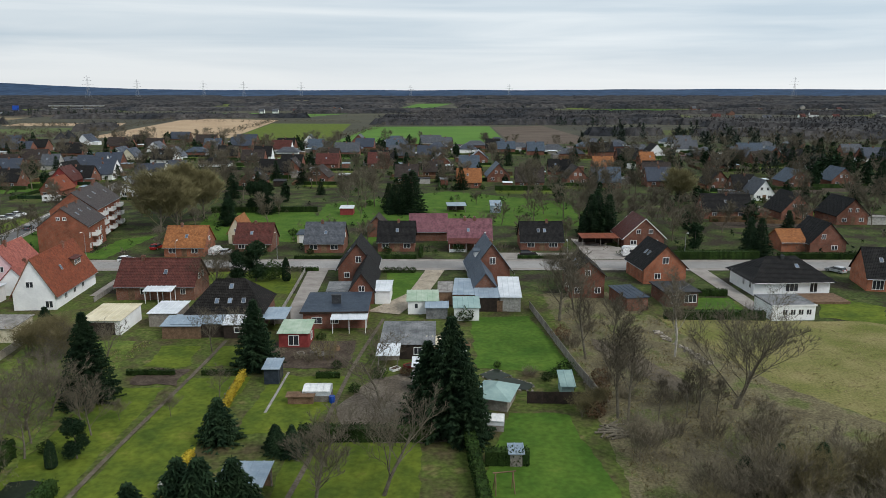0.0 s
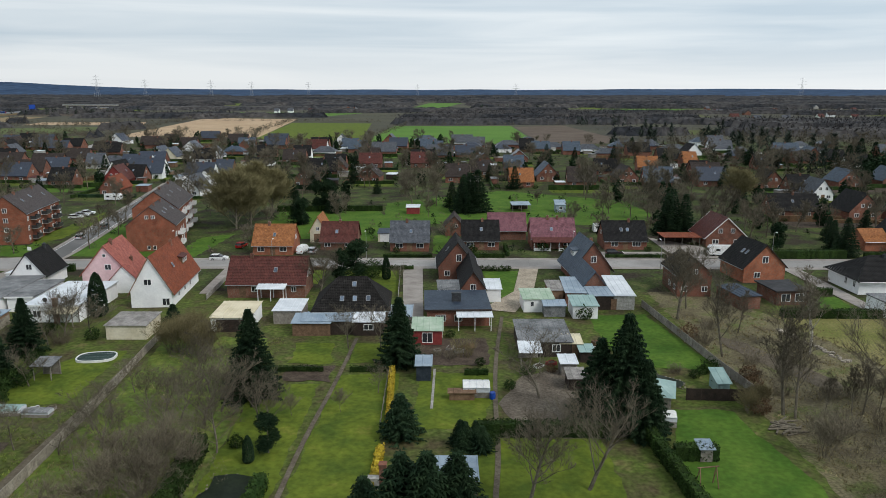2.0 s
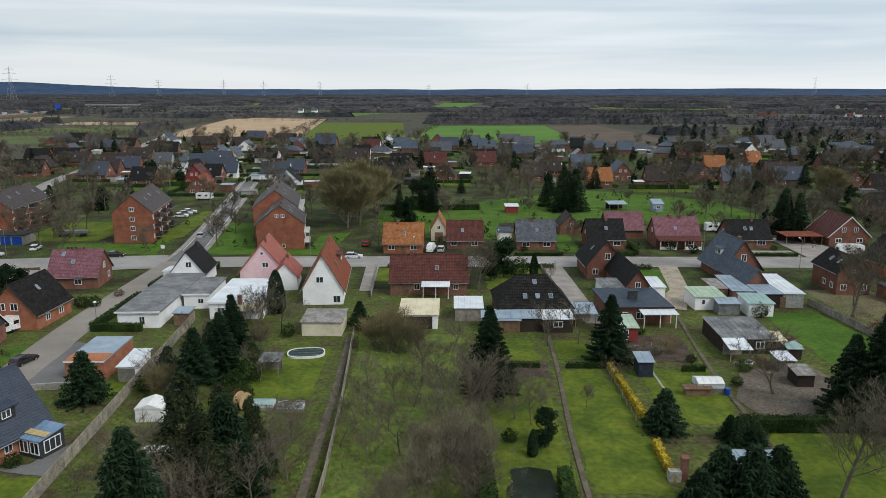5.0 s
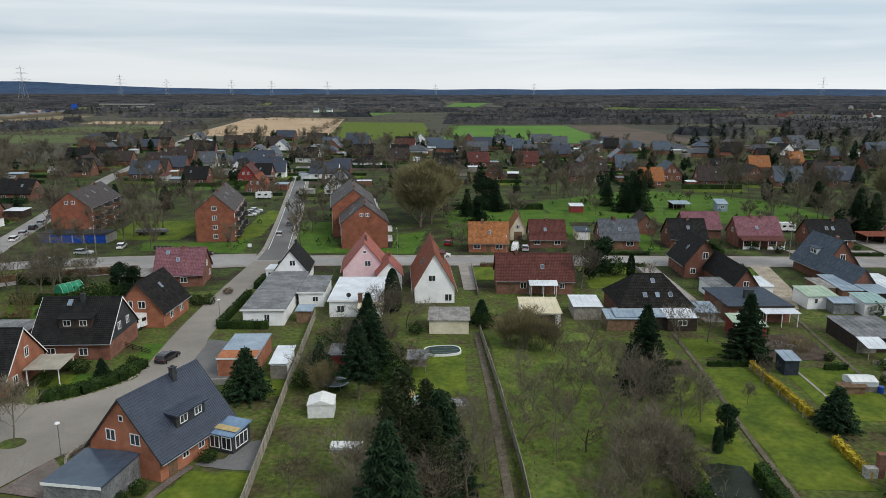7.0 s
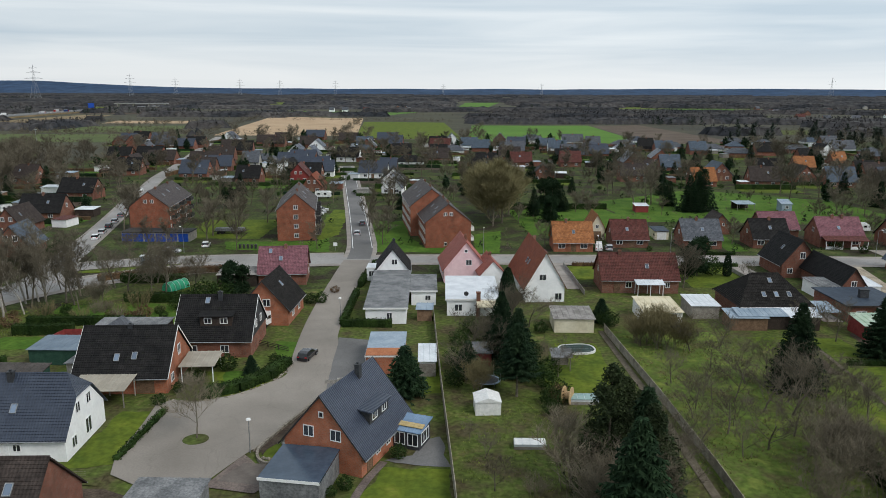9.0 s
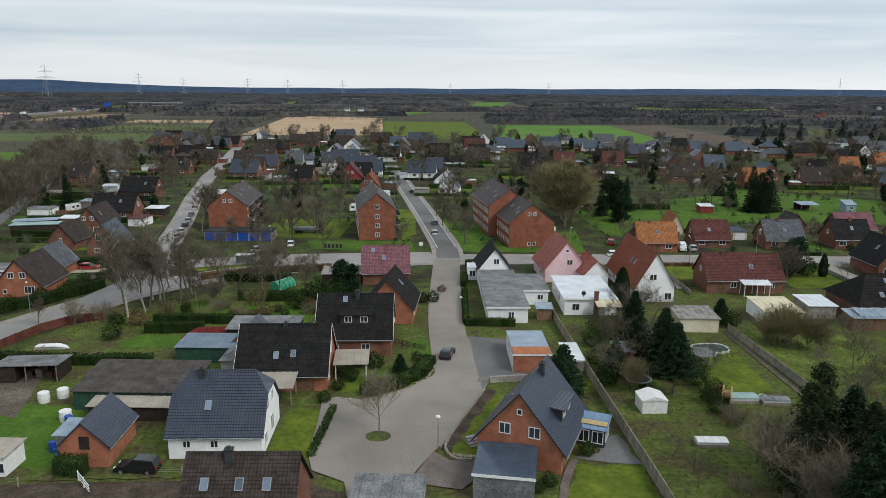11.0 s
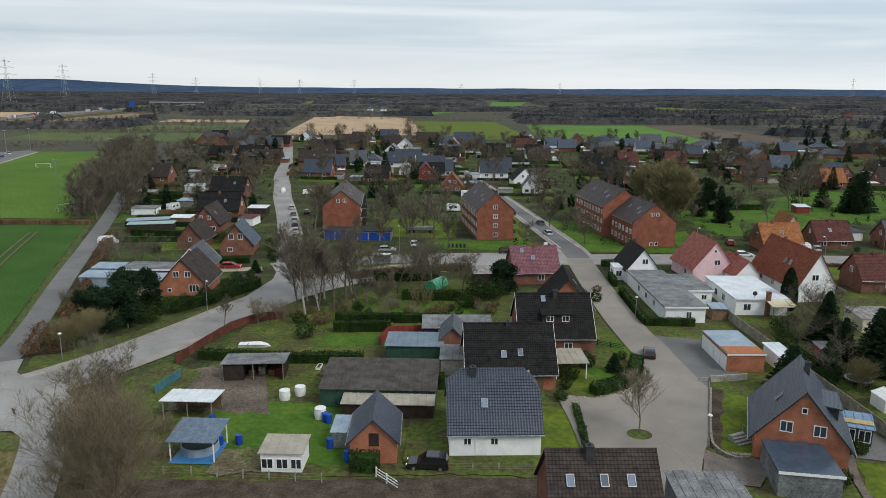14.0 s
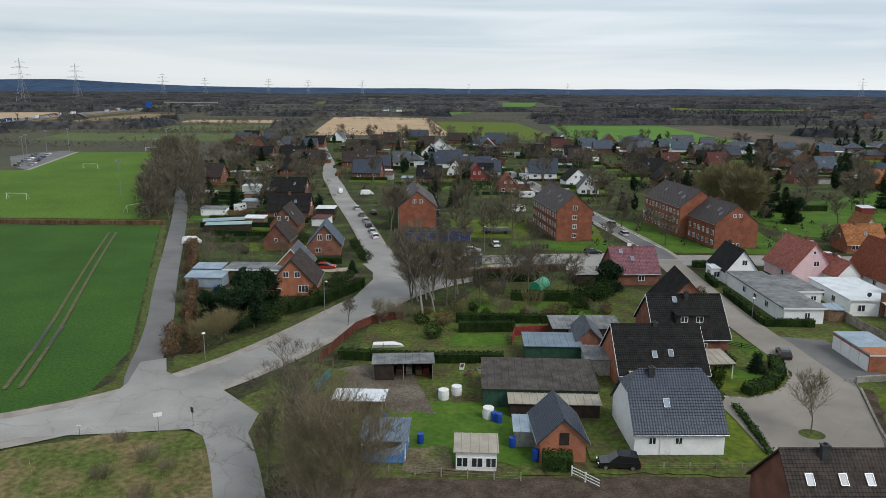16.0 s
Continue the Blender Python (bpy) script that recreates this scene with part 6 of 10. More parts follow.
house("bungalow", (61.6, 138.6), (77, 139.2), 11, 3.2, 6.6, "h", WHITE, TILE_BLACK, over=0.8, hip=5.4, windows=[("f", 0.0, 0.8, 2.6, 1.7), ("f", 4.4, 0.6, 1.6, 2.0), ("l", 1, 1.2, 0.9, 1.4), ("l", 4, 1.2, 0.9, 1.4)], chimneys=[(0, 0.9, 0.4)],
      label="white bungalow with a dark hipped roof", skylights=[(-1, 2.2, 0.55)])
house("garage", (58.2, 122.6), (66.0, 123.0), 6.8, 2.7, 2.9, "f", WHITE, FELT, over=0.15, windows=[("f", i * 1.45 - 1.6, 1.0, 1.0, 1.1) for i in range(4)], label="white flat-roofed annexe with a row of windows", category="garage")
house("house", (86, 142), (96, 140), 10, 3.0, 8.0, "a", BRICK_ORANGE, TILE_BLACK, windows=[("f", -3, 0.4, 2.2, 2.0), ("f", 2, 0.8, 2.0, 1.4)], skylights=[(-1, -2, 0.55), (-1, -0.4, 0.55), (-1, 1.6, 0.55)], label="orange brick house with a dark roof and skylights")

house("house", (91.5, 176.5), (100.5, 176.5), 11, 2.8, 7.6, "p", BRICK, TILE_BLACK, windows=[("f", -1.3, 3.7, 1.1, 1.2), ("f", 1.6, 0.9, 1.6, 1.2)], skylights=[(-1, 0, 0.5)], label="brick gabled house with a black tiled roof behind a hedge")
house("garage", (85.4, 178.6), (91.4, 178.6), 8, 2.6, 5.0, "a", BRICK_ORANGE, TILE_ORANGE, label="low garage with a bright orange tiled roof", category="garage")
part("deck", Geo().box(-0.1, 7.4, 0, 6.0, 0, 0.5), WOOD_BROWN, thing("terrace_deck", 70.4, 132.6, 2, "raised reddish wooden deck beside a bungalow", "deck"))

# ---- houses at the west end of the street ----
h = house("house", (-79.4, 128.6), (-71.9, 129.2), 19, 3.2, 9.6, "p", WHITE, TILE_RED, over=0.5, windows=[("f", -0.5, 4.3, 1.4, 1.2), ("f", 2.6, 0.4, 1.4, 1.4), ("l", -5, 1, 1.1, 1.3), ("l", 0, 1, 1.1, 1.3), ("r", -5, 1, 1.1, 1.3), ("r", -1, 1, 1.1, 1.3), ("r", 3, 1, 1.1, 1.3)],
          skylights=[(-1, -2, 0.45), (1, -3, 0.45), (1, -1, 0.45)], chimneys=[(4, 0.95, 0.5)], board=WOOD_BROWN, label="white gabled house with a steep red tiled roof")
dormer(h, pose(2.6, 4.4, 5.4, 0, 0, 90), 3.2, 2.3, 1.4, TILE_DARKRED, WOOD_BROWN, 2)
house("house", (-95.2, 142.4), (-86, 143.4), 11.5, 3.0, 8.6, "p", PINK, TILE_PALERED, over=0.45, windows=[("f", 0.6, 3.7, 1.3, 1.2), ("l", 2, 1, 1.2, 1.2), ("f", 0, 6.4, 0.7, 0.7)], chimneys=[(-2, 0.95, 0.8)], board=TILE_PALERED, label="pink gabled house with a pale red tiled roof")
house("annexe", (-87.6, 138.4), (-82.6, 139), 9, 2.9, 5.6, "p", WHITE, TILE_PALERED, label="small gabled wing with pale red tiles", chimneys=[(1, 0.95, 0.6)], gutter=False)
h = house("annexe", (-94.2, 119.8), (-84.9, 120.0), 16, 3.0, 3.1, "f", WHITE, METAL_WHITE, over=0.3, windows=[("f", -2.6, 0.9, 1.4, 1.3), ("l", 2, 1, 1.4, 1.3), ("l", -2, 1, 1.4, 1.3)], label="white flat-roofed extension with a bright white roof")
part("chimney", Geo().box(0.6, 1.3, -8.7, -8.05, 0, 4.4).box(0.52, 1.38, -8.78, -7.97, 4.4, 4.55), BRICK_BROWN, h)
part("dish", Geo().prism([(-1.2 + 0.42 * math.cos(a * 0.5236), -7.6, 4.0 + 0.42 * math.sin(a * 0.5236)) for a in range(12)], (0, 0.08, 0)).tube((-1.2, -7.5, 3.2), (-1.2, -7.5, 3.9), 0.03, 0.03), FRAME_DARK, h, "round dark satellite dish")
shed("terrace_roof", (-88.6, 117), (-84.6, 117.2), 2.7, 2.5, 2.9, None, SHEET_YELLOW, "terrace canopy with yellowed sheets", "canopy", open_front=True)
house("house", (-109.4, 141.4), (-102.4, 141.9), 9.5, 2.8, 7.2, "p", WHITE, TILE_BLACK, over=0.3, windows=[("f", 0.4, 4.0, 1.2, 1.2)], chimneys=[(3, 0.95, 0.6)], label="white gabled house with a dark grey roof")
house("annexe", (-111.6, 143.5), (-109.4, 143.5), 4, 2.7, 2.8, "f", WHITE, METAL_WHITE, windows=[("f", 0, 0.9, 1.3, 1.3), ("l", 0, 0.9, 1.6, 1.3)], over=0.1, label="small white glazed front porch")
house("annexe", (-108.2, 114.6), (-101.2, 114.9), 26, 2.8, 3.0, "f", WHITE, FELT, over=0.35, windows=[("f", 0.6, 0.6, 1.0, 1.5), ("l", 6, 1, 1.4, 1.2), ("l", 1, 1, 1.4, 1.2), ("l", -4, 1, 1.4, 1.2)], label="long white flat-roofed extension with a grey felt roof")
house("annexe", (-101.0, 126), (-96.4, 126.2), 12, 2.7, 2.9, "f", WHITE, FELT, over=0.3, windows=[("f", 0.8, 1.0, 1.1, 1.0)], label="white flat-roofed side wing")
shed("shed", (-99.4, 116.6), (-96.8, 116.6), 3, 2.1, 2.3, WOOD_BROWN, METAL_BLUE, "small wooden shed with a pale roof")
h = house("garage", (-105.3, 92.0), (-99.9, 92.2), 10.2, 2.7, 2.8, "f", BRICK_ORANGE, METAL_BLUE, over=0.1, label="row of flat-roofed brick garages with white doors", category="garage")
for u in (-3.8, -1.3, 1.2, 3.7):
    add_door(h, "l", u, 2.2, 2.2, 5.42, 10.2, FRAME_WHITE, 0.02)
part("roof_board", Geo().box(-2.75, 2.75, -5.25, -2.2, 2.93, 2.97), mat("orange_boards", (0.30, 0.105, 0.045), (0.38, 0.15, 0.07), 1.2, 0.7, 0.2, 6), h, "orange sheet over the front of the roof")
shed("garage", (-97.6, 91.4), (-95.4, 91.5), 6.4, 2.3, 2.5, WHITE, METAL_WHITE, "small white garage with a roller door", "garage", door=("f", 0, 2.2, 1.9, WOOD_GREY))
h = house("house", (-133.3, 138.6), (-123.7, 139.8), 9, 2.8, 7.2, "a", BRICK, TILE_PLUM, windows=[("r", 0, 3.4, 1.1, 1.2), ("r", 2.2, 0.9, 1.2, 1.2), ("f", 1, 0.9, 1.4, 1.2)], skylights=[(-1, -0.4, 0.5), (-1, -2.6, 0.8)], chimneys=[(0.5, 0.95, 0.5)], label="brick house with a plum-red tiled roof")
shed("shed", (-141.5, 137.5), (-133.6, 138.2), 6, 2.5, 2.7, WOOD_DARK, FIBRE, "low dark shed with a grey roof")
house("house", (-129.8, 113.6), (-121.3, 113.3), 10.5, 3.0, 7.8, "p", BRICK_ORANGE, TILE_MOSSY, windows=[("f", 0.6, 3.4, 1.3, 1.3), ("f", -1.3, 3.4, 0.7, 1.3), ("r", -2, 0.9, 1.3, 1.2), ("r", 2, 0.9, 1.3, 1.2)], skylights=[(-1, 0, 0.6)], label="orange brick gabled house with a mossy grey roof", board=FRAME_DARK)
h = house("house", (-134.9, 97.6), (-123.5, 98.2), 11, 3.0, 8.2, "a", BRICK, TILE_BLACK, windows=[("f", 1.8, 0.8, 1.3, 1.2), ("f", -3, 0.8, 1.4, 1.2), ("r", -1.6, 3.6, 1.0, 1.1), ("r", 1.6, 3.6, 1.0, 1.1)], chimneys=[(0.3, 0.9, 0.7)], board=FRAME_WHITE, skylights=[(-1, -1.6, 0.85)], label="brick house with a mossy black roof and a wide dormer")
part("cladding", Geo().prism([(5.72, -5.3, 2.7), (5.72, 5.3, 2.7), (5.72, 5.3, 3.15), (5.72, 0.0, 8.0), (5.72, -5.3, 3.15)], (0.06, 0, 0)), SLATE, h, "dark slate cladding on the gable")
for u in (-1.6, 1.6):
    f_, p_ = window_meshes(1.1, 1.2, FRAME_WHITE, 1)
    k = part("window", f_, None, h, m=pose(5.79, u, 3.6, 0, 0, 90))
    part("pane", p_, None, k)
dormer(h, pose(0.3, -4.0, 4.5), 4.8, 3.4, 1.55, TILE_BLACK, WOOD_DARK, 2)
h = house("house", (-143.0, 83.9), (-130.9, 84.7), 10.4, 2.6, 7.7, "a", BRICK_ORANGE, TILE_BLACK, windows=[("r", 0.5, 3.5, 1.1, 1.5), ("r", -3, 0.9, 1.2, 1.2), ("f", -4.3, 0.9, 1.4, 1.2)], doors=[("f", 3.2, 2.2, 2.1)], skylights=[(-1, -0.9, 0.33), (-1, 1.4, 0.36)], board=FRAME_WHITE, chimneys=[(0, 0.97, 0.3)], label="brick house with a black tiled roof and two skylights")
shed("terrace_roof", (-141.4, 79.6), (-134.6, 80.0), 4.0, 2.4, 2.8, None, SHEET_BEIGE, "terrace canopy with dull corrugated sheets", "canopy", open_front=True)
shed("carport", (-130.4, 88.2), (-126, 88.6), 5, 2.4, 2.6, None, SHEET_BEIGE, "carport with a dull plastic sheet roof", "carport", open_front=True, post=FRAME_WHITE)
h = house("house", (-144.9, 65.8), (-134.7, 66.4), 10, 2.9, 8.2, "c", WHITE, TILE_NAVY, over=0.35, hip=1.7, windows=[("f", -3.1, 1.3, 0.9, 0.9), ("f", -0.1, 1.3, 0.9, 0.9), ("r", -3, 0.8, 1.2, 1.3), ("r", 0.6, 0.8, 1.5, 1.9), ("r", -1.5, 4.2, 1.1, 1.3), ("r", 1.2, 4.2, 1.1, 1.3)], doors=[],
      skylights=[(-1, -1.1, 0.42)], chimneys=[(-2.3, 0.9, 0.5)], frame_mat=FRAME_WHITE, label="white rendered house with a glossy navy tiled roof")
add_door(h, "f", -1.6, 1.1, 2.2, 10.22, 10, FRAME_WHITE)
h = house("house", (-111.0, 67.2), (-102.2, 63.9), 11.6, 2.8, 8.4, "p", BRICK_ORANGE, TILE_NAVY, over=0.6, windows=[("f", -1.6, 3.6, 1.3, 1.3), ("f", 1.7, 3.6, 1.3, 1.3), ("f", 0, 6.0, 0.6, 0.7), ("r", -2, 1.0, 1.0, 1.3), ("r", 0.5, 0.9, 1.0, 1.3), ("r", 3.5, 0.9, 1.0, 1.3)], doors=[("r", -4, 1.1, 2.1)],
          chimneys=[(1.6, 0.9, 0.9)], skylights=[(1, -1.5, 0.5)], board=FRAME_DARK, label="orange brick house with a dark navy tiled roof and dormer")
dormer(h, pose(3.75, 0.3, 4.05, 0, 0, 90), 4.6, 3.6, 1.5, TILE_NAVY, FRAME_DARK, 2)
h = shed("conservatory", (-99.5, 70.9), (-96.5, 69.8), 3.2, 2.2, 2.6, SLATE, GLAZE_BLUE, "dark glazed garden room with a blue roof and yellow awning", "conservatory", windows=[("f", -0.8, 0.5, 1.3, 1.5), ("f", 0.8, 0.5, 1.3, 1.5), ("r", 0, 0.5, 2.2, 1.5)])
part("awning", Geo().prism([(-1.7, -1.0, 2.45), (-1.7, -0.1, 2.57), (-1.7, -0.1, 2.61), (-1.7, -1.0, 2.49)], (3.4, 0, 0)), mat("yellow_awning", (0.36, 0.27, 0.12), (0.45, 0.35, 0.18), 2, 0.8, 0.0, 6), h, "faded yellow awning")
patch("yard", [(-100.2, 67.4), (-97.0, 68.6), (-95.9, 72.6), (-94.3, 73.2), (-93.3, 66.3), (-96.4, 66.4)], ASPHALT_DARK, "grey paved terrace beside the garden room")
strip("path", [(-100.2, 67.2), (-101.8, 63.0), (-102.6, 59.0), (-103.4, 54.0)], 0.9, MATS["brown_paving"], "reddish paved path along the house")

house("garage", (-111.6, 59.0), (-105.6, 58.2), 6.8, 2.6, 2.7, "f", FELT, ROOF_WET, over=0.12, label="flat-roofed grey garage with a wet dark blue roof", category="garage", board=FRAME_WHITE)
h = house("garage", (-155.7, 63.6), (-150.6, 63.9), 7.4, 2.6, 5.1, "p", BRICK_ORANGE, TILE_NAVY, over=0.35, label="brick garage with a dark navy gabled roof", category="garage")
add_door(h, "f", 0.1, 0.9, 1.4, 5.1, 7.4, WOOD_DARK, 2.1)
house("house", (-135.8, 44.6), (-126.6, 45.0), 10.4, 4.2, 9.4, "a", BRICK, TILE_BROWN, over=0.4, skylights=[(-1, -2.9, 0.62), (-1, 0, 0.62), (-1, 2.3, 0.62)], chimneys=[(-1.1, 0.9, 0.7)], label="brick house with a brown tiled roof and three skylights")
shed("shed", (-123.0, 50.5), (-116.4, 50.5), 8, 2.6, 2.7, FELT, FELT, "low garage with a grey felt roof", "garage")
shed("barn", (-161.7, 77.6), (-147.0, 77.6), 8, 2.6, 3.6, mat("green_boards", (0.020, 0.055, 0.040), (0.035, 0.085, 0.060), 1.2, 0.7, 0.2, 8), FIBRE_DARK, "long low barn with a dark fibre-cement roof and green doors", "barn")
shed("shed", (-158.4, 74.8), (-147.2, 74.8), 2.4, 1.9, 2.1, WOOD_DARK, SHEET_BEIGE, "lean-to with dull beige sheets along the barn")
h = shed("stable", (-177.0, 85.4), (-168.6, 86.2), 4.6, 2.5, 2.2, WOOD_DARK, FELT, "open-fronted wooden stable with an old sheet roof", "stable", open_front=True)
for x in (-4.2, -1.4, 4.12):
    part("side_wall", Geo().box(x, x + 0.08, -2.2, 2.2, 0, 2.2), WOOD_DARK, h)
part("front_wall", Geo().box(-4.1, -1.4, -2.3, -2.2, 0, 2.35), WOOD_DARK, h)
for x, z, m_ in ((-0.6, 0.8, WOOD_BROWN), (0.8, 1.2, WOOD_GREY), (2.2, 0.7, WOOD_BROWN), (3.3, 1.0, WOOD_RED)):
    o = thing("timber_stack", *(h.matrix_basis @ Vector((x, 0.6, 0))).to_2d(), 5, "stacked timber stored in an open stable", "timber stack")
    for k in range(4):
        part("board", Geo().box(-0.45, 0.45, -0.9 + k * 0.02, 0.9, k * z / 4 + 0.01, (k + 1) * z / 4 - 0.02), m_, o)
shed("shelter", (-180.4, 73.2), (-174.2, 73.2), 4, 2.5, 2.2, WOOD_BROWN, METAL_WHITE, "open wooden shelter with a white roof", "shelter", open_front=True)
shed("pavilion", (-175.4, 63.0), (-170.4, 63.0), 4.6, 2.5, 2.9, None, mat("blue_canopy", (0.085, 0.125, 0.18), (0.15, 0.19, 0.24), 1.6, 0.5, 0.0, 3, amp=0.15), "blue canopy on posts over a round pool", "pavilion", open_front=True, post=FRAME_WHITE)
shed("aviary", (-164.9, 61.5), (-160.5, 61.5), 3.6, 2.2, 2.4, FRAME_WHITE, SHEET_BEIGE, "small white-framed hen house with a beige roof", "hen house", windows=[("f", -1.5, 0.4, 1.3, 1.2), ("f", 0.1, 0.4, 1.3, 1.2), ("f", 1.6, 0.4, 1.2, 1.2)])
shed("shed", (-158.2, 67.0), (-155.7, 67.0), 3.4, 2.0, 2.3, ZINC, METAL_BLUE, "small grey sheet-metal garden shed")
shed("shed", (-155.1, 94.2), (-146.7, 94.2), 5.5, 2.4, 2.6, MATS["green_boards"], mat("steel_blue_sheet", (0.11, 0.15, 0.195), (0.16, 0.205, 0.25), 0.5, 0.45, 0.05, 5, amp=0.08), "shed with a steel blue sheet roof and green boards")
house("garage", (-147.2, 96.3), (-143.1, 96.3), 7, 2.6, 4.6, "p", BRICK, TILE_GREY, label="small brick garage with a grey roof", category="garage", gutter=False)
shed("shed", (-146.7, 89.0), (-142.5, 89.0), 5.5, 2.4, 2.5, GREY_RENDER, FELT, "low shed with a felt roof")
shed("shed", (-150, 102), (-139, 102.5), 6, 2.6, 2.8, WOOD_DARK, FELT, "low range of sheds with felt roofs")
patch("bed", [(-77.5, 75), (-71.2, 76), (-69.4, 60), (-69, 48), (-79, 48), (-80, 60)], SOIL, "dark bare soil under conifers and shrubs")

# ---- flats ----


def balcony(h, x, y, z, out, material):
    """A slab with a front and two side parapets; out is the way it faces along x."""
    x0, x1 = sorted((x, x + 1.4 * out))
    xf = sorted((x + 1.3 * out, x + 1.4 * out))
    o = part("balcony", Geo().box(x0, x1, y - 1.7, y + 1.7, z, z + 0.15), CONCRETE, h)
    part("parapet", Geo().box(xf[0], xf[1], y - 1.7, y + 1.7, z + 0.15, z + 1.1), material, o)
    for v in (-1.7, 1.6):
        part("side_panel", Geo().box(x0, x1, y + v, y + v + 0.1, z + 0.15, z + 1.05), material, o)


def flats(A, B, D, eave, ridge, label, gable, sides="lr", loggia="", rail=None):
    """A block of flats whose gable runs from A to B: rows of windows on the named sides, balconies on the loggia side."""
    h = house("apartment_block", A, B, D, eave, ridge, "p", BRICK_FLATS, TILE_FLATS, over=0.3, verge=0.15, category="apartment block", label=label, chimneys=[(-D / 4, 0.95, 0.4), (D / 4, 0.95, 0.4)],
              skylights=[(-1, -D / 4, 0.55), (-1, 0, 0.62), (-1, D / 3, 0.5), (1, D / 5, 0.55), (1, -D / 6, 0.6), (1, -D / 3, 0.45)], windows=gable)
    L = (Vector(B) - Vector(A)).length
    n = int(D / 2.4)
    for side in sides:
        for i in range(n):
            for z in (0.9, 3.5, 6.0)[: 3 if eave > 7.2 else 2]:
                if side == loggia and i % 4 in (1, 2):
                    continue
                add_window(h, side, -D / 2 + (i + 0.5) * D / n, z, 1.3 if i % 3 else 0.9, 1.3, L, D)
    for i in range(int(D / 8) if loggia else 0):
        for z in (0.9, 3.5, 6.0)[: 3 if eave > 7.2 else 2]:
            balcony(h, L / 2 if loggia == "r" else -L / 2, -D / 2 + 4.6 + i * 8.2, z, 1 if loggia == "r" else -1, rail or FRAME_WHITE)
    return h


flats((-100.6, 176.2), (-89.0, 178.2), 15, 6.6, 11.2, "three-storey red brick block of flats with a dark roof", [("f", -0.75, 8.2, 0.9, 0.9), ("f", 0.75, 8.2, 0.9, 0.9), ("f", -0.7, 0.4, 0.8, 1.0), ("f", 0.7, 0.4, 0.8, 1.0)], "lr", "r")
flats((-105.4, 191.6), (-93.8, 193.6), 24, 8.4, 12.9, "taller red brick block of flats joined to its neighbour", [], "lr", "r")
flats((-140.4, 183.6), (-130.6, 185.3), 25, 8.2, 12.6, "four-storey red brick block of flats with a brown roof", [("f", 0, z, 1.2, 1.2) for z in (0.8, 3.3, 5.8, 8.4)], "lr", "r", FRAME_DARK)
flats((-184.0, 192.8), (-173.4, 194.0), 25, 7.4, 11.6, "three-storey red brick block of flats with dark balconies", [("f", -0.9, 8.4, 1.0, 1.0), ("f", 0.9, 8.4, 1.0, 1.0)], "lr", "r", FRAME_DARK)
gar = thing("garage_row", -172.5, 181.5, 0, "row of flat-roofed garages with blue doors", "garage")
part("wall", Geo().box(-9, 9, 0, 6, 0, 2.4), CONCRETE, gar)
part("roof", Geo().box(-9.2, 9.2, -0.2, 6.2, 2.4, 2.6), FELT_DARK, gar)
for i in range(6):
    part("garage_door", Geo().box(-8.8 + i * 3, -6.2 + i * 3, -0.06, 0.02, 0.05, 2.2), PLASTIC_BLUE, gar)

# ---- houses west of the street's bend ----
house("house", (-203.0, 126.4), (-194.2, 127.0), 10.5, 2.5, 7.3, "p", BRICK_ORANGE, TILE_BROWN, over=0.5, windows=[("f", -1.1, 3.8, 1.2, 1.2), ("f", 1.1, 3.8, 1.2, 1.2), ("f", 2.2, 0.8, 2.0, 1.5), ("f", -2.5, 0.8, 0.8, 0.8)], skylights=[(1, 2, 0.55), (1, -1, 0.5)], label="orange brick gabled house with a brown roof", board=WOOD_DARK)
house("house", (-205.5, 140), (-198.5, 140.4), 9, 2.6, 6.4, "p", BRICK_ORANGE, TILE_GREY, label="brick house with a grey roof behind another", board=FRAME_WHITE)
house("house", (-203.2, 162), (-195.4, 163), 10, 2.7, 7.4, "p", BRICK, TILE_BLUEGREY, windows=[("f", -1.1, 3.8, 1.2, 1.5), ("f", 1.1, 3.8, 1.2, 1.5), ("f", -1.5, 0.8, 1.3, 1.1)], label="brick gabled house with a blue-grey roof", board=WOOD_DARK)
house("house", (-216, 168), (-209.6, 168), 9, 2.6, 6.4, "p", BRICK, TILE_BROWN, label="small brick gabled outbuilding", windows=[("f", 0, 2.0, 0.8, 1.0)])
house("annexe", (-215, 136), (-204, 136), 6, 2.8, 2.9, "f", BRICK, FELT, windows=[("f", 0, 0.6, 0.8, 1.6)], label="low flat-roofed brick annexe")
shed("shed", (-222, 132), (-214.4, 132), 4, 2.1, 2.5, METAL_BLUE, METAL_BLUE, "blue-grey wooden garden shed")
shed("shed", (-223, 139), (-217, 139), 4, 2.2, 2.5, METAL_BLUE, METAL_BLUE, "small blue wooden garden shed")
shed("lean_to", (-207.6, 130), (-203.2, 130), 4, 2.3, 2.6, WOOD_GREY, METAL_BLUE, "lean-to with a pale blue roof")
shed("shelter", (-240.6, 193.2), (-229.9, 197.0), 4, 2.3, 2.4, WOOD_DARK, METAL_BLUE, "long low shelter with a pale roof")
shed("shelter", (-238.0, 187.6), (-226.0, 190.4), 4, 2.3, 2.4, WOOD_DARK, METAL_TEAL, "long low shelter with a dull green roof")

